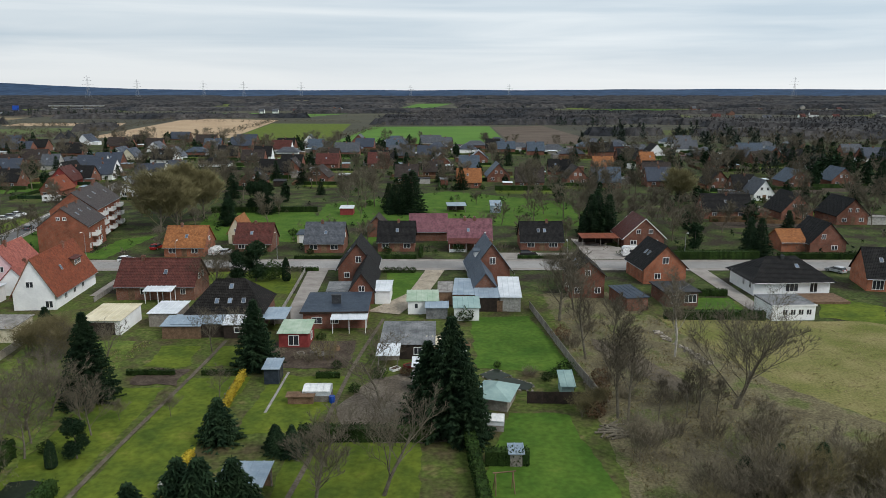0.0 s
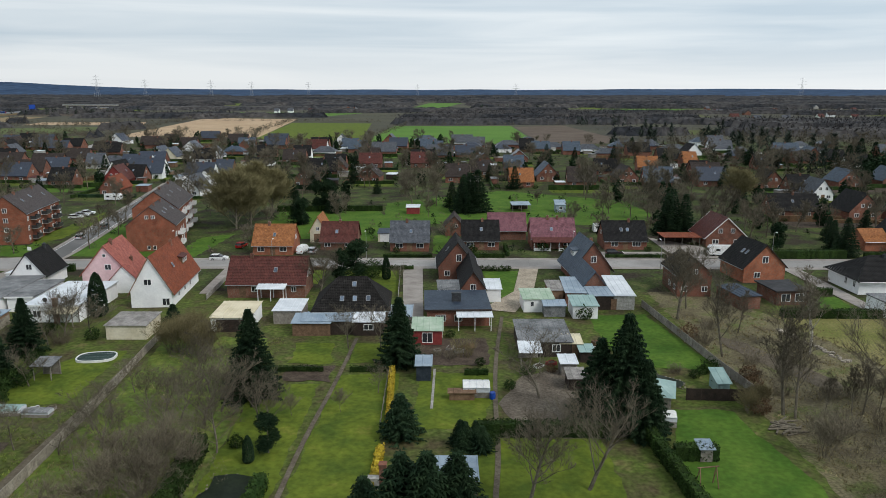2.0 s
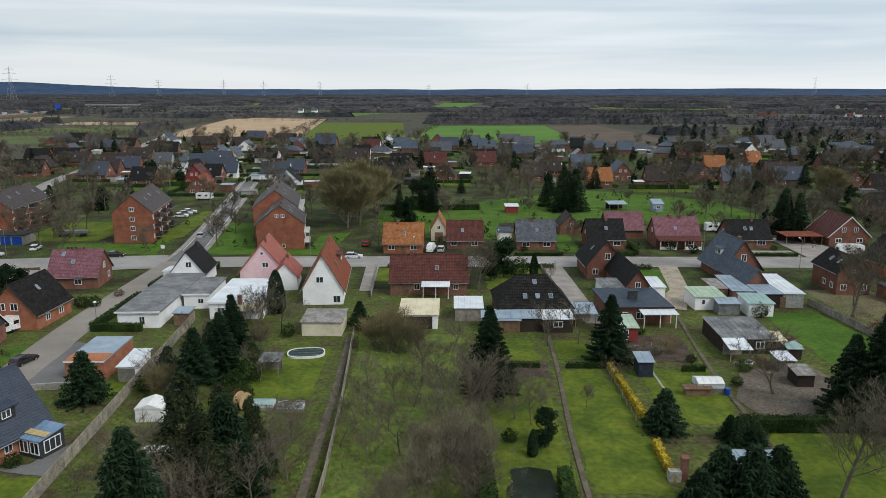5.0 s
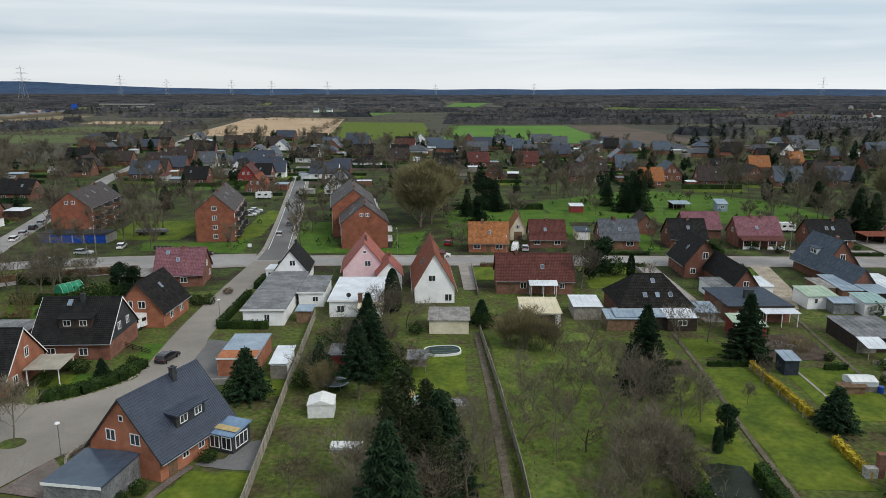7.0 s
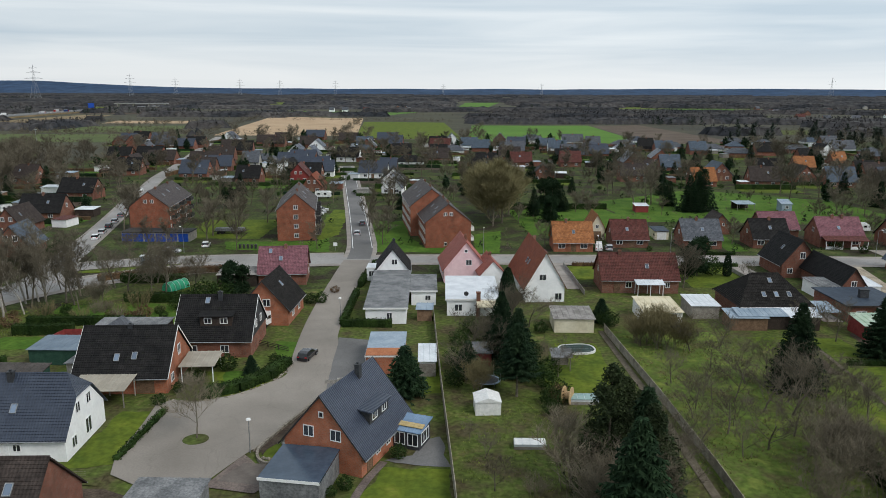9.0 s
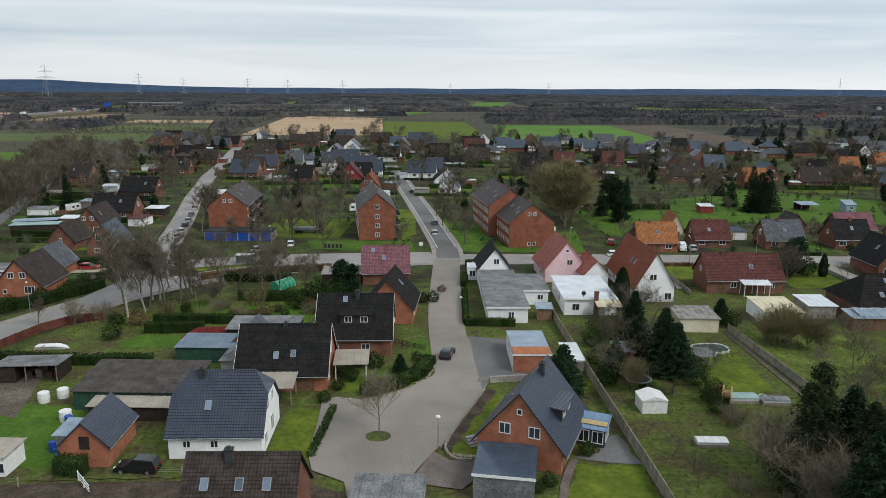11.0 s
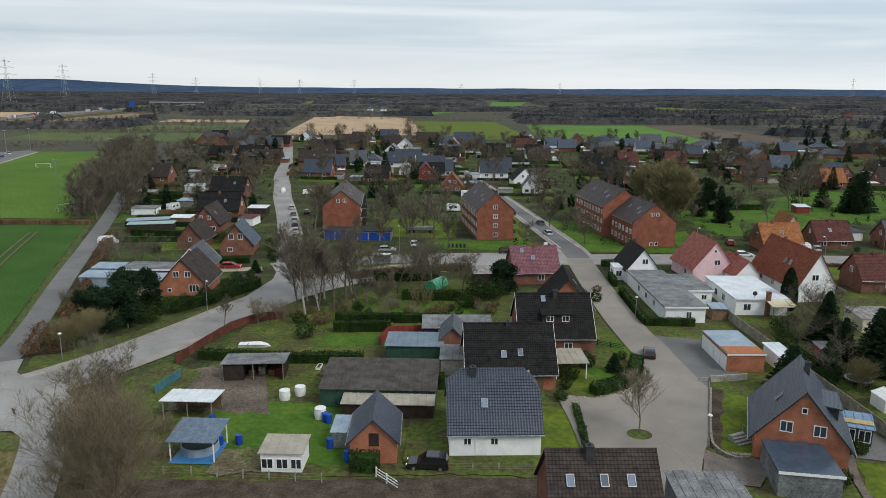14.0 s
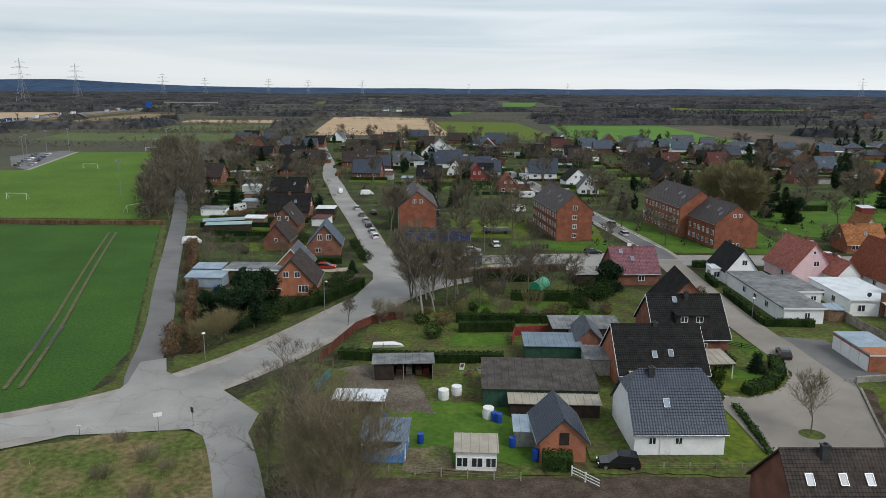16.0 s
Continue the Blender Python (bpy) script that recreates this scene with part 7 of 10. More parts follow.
for k, (x, y, w, d) in enumerate(((-228, 200, 6, 4), (-246, 216, 8, 4), (-238, 232, 7, 5), (-262, 252, 8, 4), (-250, 270, 7, 5), (-256, 292, 9, 4), (-270, 318, 8, 5), (-266, 344, 7, 4), (-226, 214, 4, 3), (-244, 250, 5, 3))):
    shed("shed", (x - w / 2, y), (x + w / 2, y), d, 2.2, 2.5, (WOOD_BROWN, WHITE, WOOD_GREY)[k % 3], (METAL_WHITE, FELT, METAL_BLUE, FIBRE)[k % 4], "low garden shed in an allotment row", group="garden sheds")
    patch("lawn", [(x - 6, y - 9), (x + 7, y - 9), (x + 7, y - 1), (x - 6, y - 1)], (GRASS, GRASS_BRIGHT, SOIL)[k % 3], "small garden lawn")
for k in range(9):
    y = 176 + k * 21
    hedge([(-236 - (y - 176) * 0.33, y), (-214 - (y - 176) * 0.27, y + 1)], 1.1, 1.5, (LEAF, NEEDLE, LEAF_BROWN)[k % 3], "garden hedge between two plots", 10)

# ---- farther houses ----
WALLS = {"B": BRICK, "W": WHITE, "C": CREAM, "G": GREY_RENDER, "D": FELT_DARK, "R": WOOD_RED}
ROOFS = {"GREY": TILE_GREY, "RED": TILE_RED, "BROWN": TILE_BROWN, "NAVY": TILE_NAVY, "BLUEGREY": TILE_BLUEGREY, "BLACK": TILE_BLACK, "ORANGE": TILE_ORANGE, "DARKRED": TILE_DARKRED}
WORDS = {"B": "red brick", "W": "white rendered", "C": "cream rendered", "G": "grey rendered", "D": "dark timber", "R": "red painted"}
TONES = {"GREY": "grey", "RED": "red", "BROWN": "brown", "NAVY": "dark blue", "BLUEGREY": "blue-grey", "BLACK": "black", "ORANGE": "orange", "DARKRED": "dark red"}
FAR = []


def far(x, y, w, kind, wall, tone):
    """A house farther off, its front's middle at x, y."""
    rng = random.Random(int(x * 17 + y * 5))
    w = min(w, 15.0) if kind != "p" else min(max(w, 7.5), 10.0)
    d = 9.0 if kind != "p" else 12.0
    a = radians(rng.uniform(-5, 5))
    u = Vector((math.cos(a), math.sin(a))) * w / 2
    c = Vector((x, y))
    eave, ridge = (2.7, 5.4) if kind == "h" else (2.6 + rng.random() * 0.5, 7.2 + rng.random() * 1.0)
    wins = [("f", -w * 0.27, 0.9, 1.5, 1.2), ("f", w * 0.27, 0.9, 1.5, 1.2)]
    if y > 400:
        wins = []
    elif y > 330:
        pass
    elif kind == "p":
        wins += [("f", -1.1, 3.9, 1.0, 1.2), ("f", 1.1, 3.9, 1.0, 1.2)]
    elif kind == "a":
        wins += [("l", 0, 3.6, 1.1, 1.2), ("r", 0, 3.6, 1.1, 1.2)]
    sky_ = [] if kind == "h" or y > 400 else [(-1, rng.uniform(-w / 4, w / 4) if kind == "a" else rng.uniform(-3, 3), 0.5)]
    FAR.append((x, y + d / 2))
    return house("house", c - u, c + u, d, eave, ridge, kind, WALLS[wall], ROOFS[tone], windows=wins, skylights=sky_, doors=[("f", 0, 1.1, 2.1)] if y < 330 else [], gutter=False, cap=y < 330, frame_mat=None, chimneys=[(rng.uniform(-1, 1), 0.95, 0.5)] if kind == "a" else [],
                 label=WORDS[wall] + " house with a " + TONES[tone] + " tiled roof" + (", hipped" if kind == "h" else ""), group="houses of the far streets", board=FRAME_WHITE if wall == "W" and y < 260 else None)


far(-200, 368, 8.6, "a", "G", "GREY")
far(-149, 273, 5.4, "p", "B", "RED")
far(-229, 514, 21.9, "a", "B", "BROWN")
far(-195, 490, 11.4, "a", "B", "BROWN")
far(-206, 570, 19.9, "a", "B", "NAVY")
far(-174, 535, 14.5, "a", "B", "BROWN")
far(-146, 541, 16.7, "a", "B", "NAVY")
far(-152, 447, 13.2, "h", "B", "BLUEGREY")
far(-177, 408, 8.9, "p", "C", "NAVY")
far(-178, 365, 18.5, "a", "W", "NAVY")
far(-161, 315, 14.8, "a", "B", "BLACK")
far(-131, 321, 12.6, "a", "W", "NAVY")
far(-97, 530, 15.6, "p", "W", "BLUEGREY")
far(-96, 447, 13.9, "h", "W", "GREY")
far(-62, 535, 17.4, "p", "B", "GREY")
far(-36, 558, 15.1, "h", "B", "BLUEGREY")
far(-9, 530, 15.6, "a", "W", "GREY")
far(-59, 447, 20.9, "a", "B", "GREY")
far(-24, 425, 18.2, "a", "B", "GREY")
far(-9, 429, 11.7, "a", "B", "NAVY")
far(-79, 338, 14.5, "a", "B", "BLACK")
far(-73, 350, 6.8, "p", "B", "BROWN")
far(-64, 402, 11.9, "a", "B", "BROWN")
far(-55, 315, 11.1, "p", "B", "BROWN")
far(-16, 315, 9.9, "a", "B", "BROWN")
far(-5, 338, 9.3, "a", "B", "BROWN")
far(1, 504, 9.8, "a", "B", "GREY")
far(23, 504, 17.6, "h", "B", "GREY")
far(33, 485, 9.4, "a", "D", "BLACK")
far(50, 485, 18.8, "h", "B", "GREY")
far(58, 455, 10.6, "a", "B", "BLUEGREY")
far(71, 468, 18.1, "h", "W", "GREY")
far(77, 436, 16.9, "h", "B", "GREY")
far(98, 447, 13.9, "a", "B", "BLACK")
far(108, 530, 14.4, "h", "B", "GREY")
far(103, 402, 11.9, "a", "B", "BLACK")
far(127, 468, 14.5, "h", "B", "GREY")
far(128, 436, 10.2, "p", "W", "BLACK")
far(159, 476, 16.6, "a", "W", "GREY")
far(162, 447, 10.4, "h", "B", "GREY")
far(189, 447, 17.4, "a", "B", "BLUEGREY")
far(210, 455, 15.9, "h", "W", "GREY")
far(252, 447, 12.2, "a", "B", "GREY")
far(243, 408, 14.3, "a", "B", "NAVY")
far(13, 357, 9.8, "a", "B", "BLUEGREY")
far(11, 300, 9.9, "a", "B", "ORANGE")
far(56, 343, 12.1, "a", "B", "BLACK")
far(58, 311, 9.3, "p", "B", "BROWN")
far(68, 300, 11.8, "a", "B", "BLUEGREY")
far(79, 357, 9.8, "a", "B", "ORANGE")
far(107, 378, 7.4, "a", "B", "ORANGE")
far(99, 338, 9.3, "a", "B", "BLACK")
far(112, 292, 10.3, "p", "B", "BLACK")
far(90, 226, 17.9, "a", "B", "BLACK")
far(118, 264, 6.2, "p", "W", "GREY")
far(116, 276, 8.7, "a", "B", "BLACK")
far(111, 224, 10.6, "p", "B", "BLACK")
far(124, 216, 10.3, "p", "B", "BLACK")
far(36, 300, 11.8, "a", "B", "BROWN")
far(-317, 493, 15.5, "p", "B", "BROWN")
far(-291, 484, 13.3, "a", "B", "GREY")
far(-271, 485, 13.3, "a", "B", "BLACK")
far(-251, 378, 15.0, "a", "B", "BROWN")
far(-223, 365, 17.4, "a", "B", "BROWN")
far(-211, 316, 12.6, "a", "B", "NAVY")
far(-197, 380, 13.5, "h", "G", "GREY")
far(-154, 397, 12.5, "a", "W", "BLACK")
far(-161, 339, 13.5, "a", "W", "NAVY")
far(-153, 476, 11.2, "p", "B", "NAVY")
far(-139, 500, 17.6, "a", "B", "NAVY")
far(-118, 374, 14.8, "h", "W", "BLACK")
far(-126, 341, 8.1, "a", "B", "NAVY")
far(-175, 378, 13.6, "a", "B", "NAVY")
far(-171, 325, 6.6, "p", "W", "BLACK")
far(-161, 304, 9.8, "p", "R", "DARKRED")
far(-155, 327, 10.5, "a", "W", "NAVY")
far(-119, 293, 10.6, "p", "W", "BLACK")
far(-118, 271, 7.7, "p", "W", "GREY")
far(-328, 497, 15.9, "p", "B", "BROWN")
far(-312, 527, 12.6, "a", "B", "NAVY")
far(-264, 394, 14.3, "a", "B", "BLACK")
far(-247, 328, 13.3, "a", "B", "BLACK")
far(-231.5, 253.5, 13.0, "a", "B", "BLACK")
far(-220.5, 211, 13.0, "a", "B", "BLACK")
far(-216, 188, 7.5, "p", "B", "BROWN")
far(-284, 435, 12.2, "p", "B", "GREY")
far(-272, 470, 11.2, "a", "B", "NAVY")
far(-213, 331, 13.4, "a", "B", "BROWN")
far(-225, 398, 14.3, "a", "B", "BROWN")
far(-238, 460, 14.7, "a", "B", "BROWN")
far(-221, 500, 23.8, "a", "B", "BROWN")
far(-265, 538, 10.7, "p", "W", "NAVY")
far(-188, 419, 11.7, "p", "W", "NAVY")

fill = random.Random(123)
for row in range(11):
    for col in range(24):
        x, y = -330 + col * 25 + fill.uniform(-5, 5), 300 + row * 24 + fill.uniform(-5, 5)
        near_road = abs(x + 200 + (y - 220) * 0.235) < 14 or abs(x + 126.5 + (y - 225) * 0.15) < 12 and y < 390
        if near_road or x > 20 + y * 0.5 or x < -262 - (y - 207) * 0.30 or -44 < x < 48 and y < 295 or any(abs(x - a) < 17 and abs(y + 5 - b) < 15 for a, b in FAR) or fill.random() < 0.5:
            continue
        new_estate = x > -60 and y > 420
        far(x, y, fill.uniform(10, 13), fill.choice("hha" if new_estate else "aap"), fill.choice("BBW" if new_estate else "BBBBW"), fill.choice(("GREY", "BLUEGREY", "NAVY") if new_estate else ("BLACK", "BROWN", "NAVY", "BLACK", "DARKRED", "BLUEGREY")))


def garden(i, x, y):
    """Lawn, hedges, a shed and a few shrubs round a farther house."""
    q = random.Random(i * 7 + 3)
    w, d = q.uniform(8, 13), q.uniform(7, 12)
    for side in ((-1,) if i % 3 else (1,)):
        cx, cy = x + q.uniform(-4, 4), y + side * (q.uniform(9, 12) + d / 2)
        patch("lawn", [(cx - w, cy - d / 2), (cx + w, cy - d / 2 + q.uniform(-1, 1)), (cx + w, cy + d / 2), (cx - w, cy + d / 2)], q.choice((GRASS, GRASS_BRIGHT, GRASS_ROUGH, GRASS, SOIL)), "garden lawn of a farther house")
        hedge([(cx - w, cy + d / 2), (cx + w, cy + d / 2)], q.uniform(0.9, 1.6), q.uniform(1.2, 2.2), q.choice((LEAF, LEAF, LEAF_BROWN, NEEDLE)), "garden hedge between two plots", 4)
    if i % 2:
        hedge([(x - w - 1, y - 12), (x - w - 1, y + 14)], 1.0, q.uniform(1.2, 1.9), q.choice((LEAF, LEAF_BROWN, LEAF)), "garden hedge between two plots", 4)
    sx, sy = x + q.choice((-1, 1)) * q.uniform(7, 11), y + q.uniform(-9, 9)
    sw = q.uniform(3, 6)
    shed("shed", (sx - sw / 2, sy), (sx + sw / 2, sy + q.uniform(-0.6, 0.6)), q.uniform(3, 6), 2.3, q.uniform(2.3, 2.7), q.choice((WOOD_BROWN, WHITE, WOOD_GREY, BRICK, GREY_RENDER, WOOD_DARK)), q.choice((METAL_WHITE, METAL_BLUE, FELT, FIBRE, FELT_DARK, TILE_DARKRED)), "small outbuilding beside a farther house", group="far outbuildings")
    for _ in range(3):
        bx, by = x + q.uniform(-15, 15), y + q.uniform(-16, 16)
        if abs(bx - x) > 8 or abs(by - y) > 9:
            plant(q.choice(("far_bush", "far_bush", "far_shrub", "far_shrub", "far_conifer", "far_fruit")), bx, by, q.uniform(0.6, 1.0))


for i, (x, y) in enumerate(FAR):
    if not (-44 < x < 48 and 214 < y < 280) and not (abs(x + 200 + (y - 220) * 0.235) < 9):
        garden(i, x, y)

# ---- trees and shrubs ----
T = plant
T("spruce_a", -46.3, 88.6, 0.96)
T("spruce_b", -27.6, 100.9, 1.05)
T("spruce_a", 1.0, 80.5, 1.12)
T("spruce_b", -1.8, 82, 1.1)
T("spruce_b", 3.0, 78.5, 0.95)
T("spruce_c", -26.0, 77.5, 0.95)
T("spruce_c", -25.0, 62, 1.1)
T("spruce_c", -22.5, 60.5, 1.25)
T("spruce_c", -19.6, 61.5, 1.15)
T("spruce_c", -28.2, 58.5, 1.0)
T("spruce_c", -18.5, 74.5, 0.6)
T("spruce_c", -16.6, 74, 0.55)
T("cypress", -42.3, 71.4, 0.5)
T("pine", -40.6, 73.5, 0.48)
T("spruce_c", -99.2, 85.2, 1.2)
for x, y, s, k in ((-77.2, 61.7, 1.0, "cedar"), (-74.8, 65.4, 0.8, "cedar"), (-74.2, 57.6, 0.84, "cedar"), (-77.3, 49.6, 1.1, "spruce_a"), (-73.4, 62.3, 1.15, "spruce_b"), (-72.6, 68.4, 0.6, "cedar"),
                   (-84.4, 84.9, 1.0, "spruce_high"), (-83.7, 93.1, 1.0, "spruce_b"), (-86.4, 97.0, 0.72, "spruce_b")):
    T(k, x, y, s)
T("spruce_b", -85.4, 104.5, 0.92)
T("spruce_c", -90.8, 92, 0.9)
for x, y, s, k in ((-80.4, 61.6, 1.1, "shrub_big"), (-78.6, 55.6, 1.1, "shrub_big"), (-84.2, 61.6, 0.8, "shrub"), (-75.8, 54.8, 1.1, "shrub_big"), (-76.2, 60.4, 1.6, "bush_brown"),
                   (-89.2, 68.2, 0.42, "fruit_b"), (-90.9, 72.5, 0.36, "fruit_a"), (-88.4, 61.7, 0.55, "fruit_a"), (-89.4, 86.4, 0.72, "bare_bush"), (-80.2, 82.6, 0.75, "bush_big"), (-80.4, 79.6, 0.6, "bush_big"), (-79.4, 76.4, 1.1, "shrub")):
    T(k, x, y, s)
T("oak_a", -84, 113, 0.55)
T("cypress", -83.2, 123.6, 1.25)
T("spruce_c", -67.2, 117, 0.75)
T("bush", -44.6, 74.8, 0.9)
for x, y, s in ((-61.9, 81.7, 0.75), (-58.7, 85.0, 0.72), (-50.2, 80.4, 1.2), (-58.8, 77.1, 0.55), (-55.6, 95.0, 0.75), (-62.6, 90.0, 0.7), (-64, 73, 0.65), (-49.2, 84.2, 1.1), (-52.6, 74.6, 0.95), (-49.0, 72.4, 0.8), (-56.0, 103.0, 0.8), (-43.5, 80.5, 0.95), (-41.6, 79.0, 0.85), (-60.5, 69.5, 0.6), (-51.2, 104, 0.8), (-47.6, 77.0, 1.0), (-46.4, 73.4, 0.85), (-56.2, 84.0, 0.8), (-53.4, 81.4, 0.85), (-60.2, 75.0, 0.8), (-57.0, 71.2, 0.9), (-63.0, 79.0, 0.75), (-52.4, 90.0, 0.9), (-48.6, 92.0, 0.8)):
    T("fruit_a" if int(x * 2) % 2 else "fruit_b", x, y, s)
for x, y, s in ((-53.6, 65.4, 0.85), (-50.4, 65.0, 0.9), (-51.6, 70.0, 0.8), (-50.0, 60.6, 0.9), (-54.8, 61.5, 0.85), (-47.6, 68.6, 0.7), (-57.6, 58.0, 0.7)):
    T("shrub_big", x, y, s)
for x, y, s in ((-60.4, 104.2, 1.0), (-63.2, 105.4, 0.8), (-57.6, 103.4, 0.8), (-60.4, 107.4, 0.9)):
    T("bare_bush", x, y, s)
T("bush_big", -66.6, 114.4, 0.9)
T("fruit_b", -8.2, 88.5, 1.25)
T("fruit_a", -29.8, 90, 0.6)
T("sapling", -34.0, 84, 0.9)
T("sapling", -40, 83, 0.8)
T("oak_b", -12.5, 63, 0.72)
T("fruit_b", -6, 66, 1.5)
T("fruit_a", -36, 107, 1.0)
T("shrub_olive", -18, 104, 1.2)
T("fruit_a", -31, 108, 1.0)
for x, y, s, k in ((37.5, 86.5, 0.95, "oak_a"), (21.8, 83.6, 1.02, "ash_a"), (22.8, 82.6, 0.95, "ash_b"), (21.7, 104.0, 0.95, "ash_a"), (20.6, 122.6, 0.95, "oak_b"), (35.5, 104.8, 0.85, "birch"), (26.7, 83.2, 0.5, "ash_b"), (30.4, 83.7, 0.52, "ash_b"), (31.8, 83.7, 0.58, "ash_a"), (34.4, 84.6, 0.45, "ash_b"), (24.2, 129, 0.8, "ash_a"), (28.4, 115, 0.6, "ash_b")):
    T(k, x, y, s)
rng = random.Random(5)
for i in range(46):
    x, y = rng.uniform(20.5, 62), rng.uniform(44, 75)
    if x > 20.5 + (72.8 - y) * 0.25 and (x < 46 or y < 68):
        T("bare_bush" if i % 3 == 0 else "shrub_big", x, y, rng.uniform(0.75, 1.1))
for x, y, s in ((33.3, 65.4, 0.62), (36.9, 64.4, 0.68), (29.6, 64.6, 0.55)):
    T("spruce_b", x, y, s)
for x, y, k, s in ((19.3, 112.6, "bush_brown", 1.3), (20.6, 109.5, "shrub", 0.9), (17.7, 84.3, "bare_bush", 0.5), (20.0, 86.5, "bare_bush", 0.45), (22.5, 95, "shrub", 0.8), (24.5, 90, "shrub", 0.8), (27.5, 95.5, "shrub", 0.7), (30.5, 88.5, "shrub", 0.9), (25.0, 101, "shrub", 0.8), (33.2, 88.6, "shrub", 0.8), (24.0, 117, "shrub", 0.9), (21.5, 92.0, "bush_brown", 1.0), (27.0, 79.0, "shrub", 1.1), (32, 79, "shrub", 1.1), (38, 78.5, "shrub", 1.0), (24, 76.5, "shrub", 1.0)):
    T(k, x, y, s)
T("shrub_big", 64, 66, 0.9)
# gardens between fence and pool
for x, y, s in ((-88, 112, 1.0), (-84, 108, 0.9), (-90, 104, 0.9), (-86, 96, 0.9), (-91, 90, 0.8), (-80, 114, 0.9), (-78, 92, 0.8)):
    T(rng.choice(("fruit_a", "fruit_b", "shrub")), x, y, s)
for x, y, s in ((-70.5, 60, 1.0), (-68.5, 66, 0.9), (-71, 70, 0.9), (-69.6, 74, 0.8)):
    T("fruit_a", x, y, s)
T("bush_big", -80.4, 88.6, 0.85)
T("bush_big", -79.6, 92.0, 0.9)
T("bush_big", -78.6, 85.6, 0.7)
T("bush_big", -71.4, 62.2, 0.75)
T("bush", -70.6, 66.2, 1.3)
T("bush_brown", -79, 84, 1.2)
for x, y, s, k in ((-92.6, 96, 0.8, "bush_big"), (-91.8, 104, 0.85, "bush_big"), (-90, 110, 0.9, "bush_big"), (-92.6, 88.4, 0.75, "bush_big"), (-90.4, 100, 0.8, "shrub"), (-87.4, 97.5, 0.8, "bush_big"), (-88.4, 107.5, 1.2, "shrub"), (-91.4, 92, 1.0, "bush"), (-82.6, 92.5, 0.8, "bush_big"), (-84, 96, 1.2, "shrub"), (-82.5, 109, 1.1, "shrub"), (-78.4, 111, 1.2, "bush"), (-87, 113.6, 0.7, "bush_big"), (-81, 99.6, 0.8, "bush_big")):
    T(k, x, y, s)
# by the turning circle
for x, y, k, s in ((-125.4, 93.2, "bush", 1.4), (-128.2, 88.4, "bush", 1.1), (-129.5, 85.2, "bush", 0.9), (-121.6, 91.6, "spruce_c", 0.5), (-104.4, 71.5, "bush", 0.8), (-98.7, 68.3, "bush", 0.95), (-103.6, 61.7, "bush", 0.9), (-104.9, 60.4, "bush", 0.6), (-130.6, 81.2, "bush", 0.9),
                   (-118.2, 127, "bush", 1.3), (-120.4, 126.6, "bush", 1.3), (-116.8, 134, "bush_brown", 0.8), (-119.6, 96.5, "bush", 0.8), (-128, 94, "bush", 1.0)):
    T(k, x, y, s)
# trees along the bend and behind the sheds
for x, y, s, k in ((-173.6, 124.6, 1.0, "birch"), (-170.6, 126.0, 1.0, "birch"), (-174, 119, 0.9, "ash_a"), (-170.8, 121.6, 0.95, "ash_b"), (-175.0, 127.6, 0.75, "ash_a"), (-170, 118, 0.75, "birch"), (-164, 124, 0.8, "ash_a"), (-166.4, 125.4, 0.95, "ash_a"), (-158, 122, 0.6, "ash_b"), (-162, 136, 0.6, "oak_b"), (-172, 134, 0.7, "ash_b"), (-155, 140, 0.55, "oak_a"), (-172, 126, 0.9, "birch"), (-168, 122, 0.8, "ash_a"), (-184.6, 109, 0.45, "ash_b"), (-166, 130, 0.8, "oak_b")):
    T(k, x, y, s)
for x, y, s in ((-136.6, 130.5, 0.95), (-134.6, 132, 0.8)):
    T("pine", x, y, s * 0.75)
T("oak_b", -150, 134, 0.75)
T("ash_a", -152, 130, 0.7)
for _ in range(26):
    x = rng.uniform(-178, -136)
    T(rng.choice(("shrub", "shrub_olive", "bush", "bush_brown", "shrub")), x, rng.uniform(111, 119) + (x + 178) * 0.12, rng.uniform(0.6, 1.0))
# the large trees by the branch road
for x, y, s in ((-177.4, 48.6, 1.15), (-178.8, 53.4, 0.8)):
    T("thicket", x, y, s)
for x, y, s, k in ((-183.0, 64.5, 0.82, "oak_b"), (-182.0, 60.0, 0.85, "ash_a"), (-179.5, 62.5, 0.7, "ash_b"), (-184.6, 58.5, 0.62, "ash_b")):
    T(k, x, y, s)
for x, y, s in ((-183, 68, 0.8), (-179, 70, 0.8), (-177.5, 64, 0.9), (-199, 62, 0.8), (-202, 58, 0.7), (-196, 60, 0.6), (-204, 66, 0.55), (-196, 54, 0.8)):
    T("shrub", x, y, s)
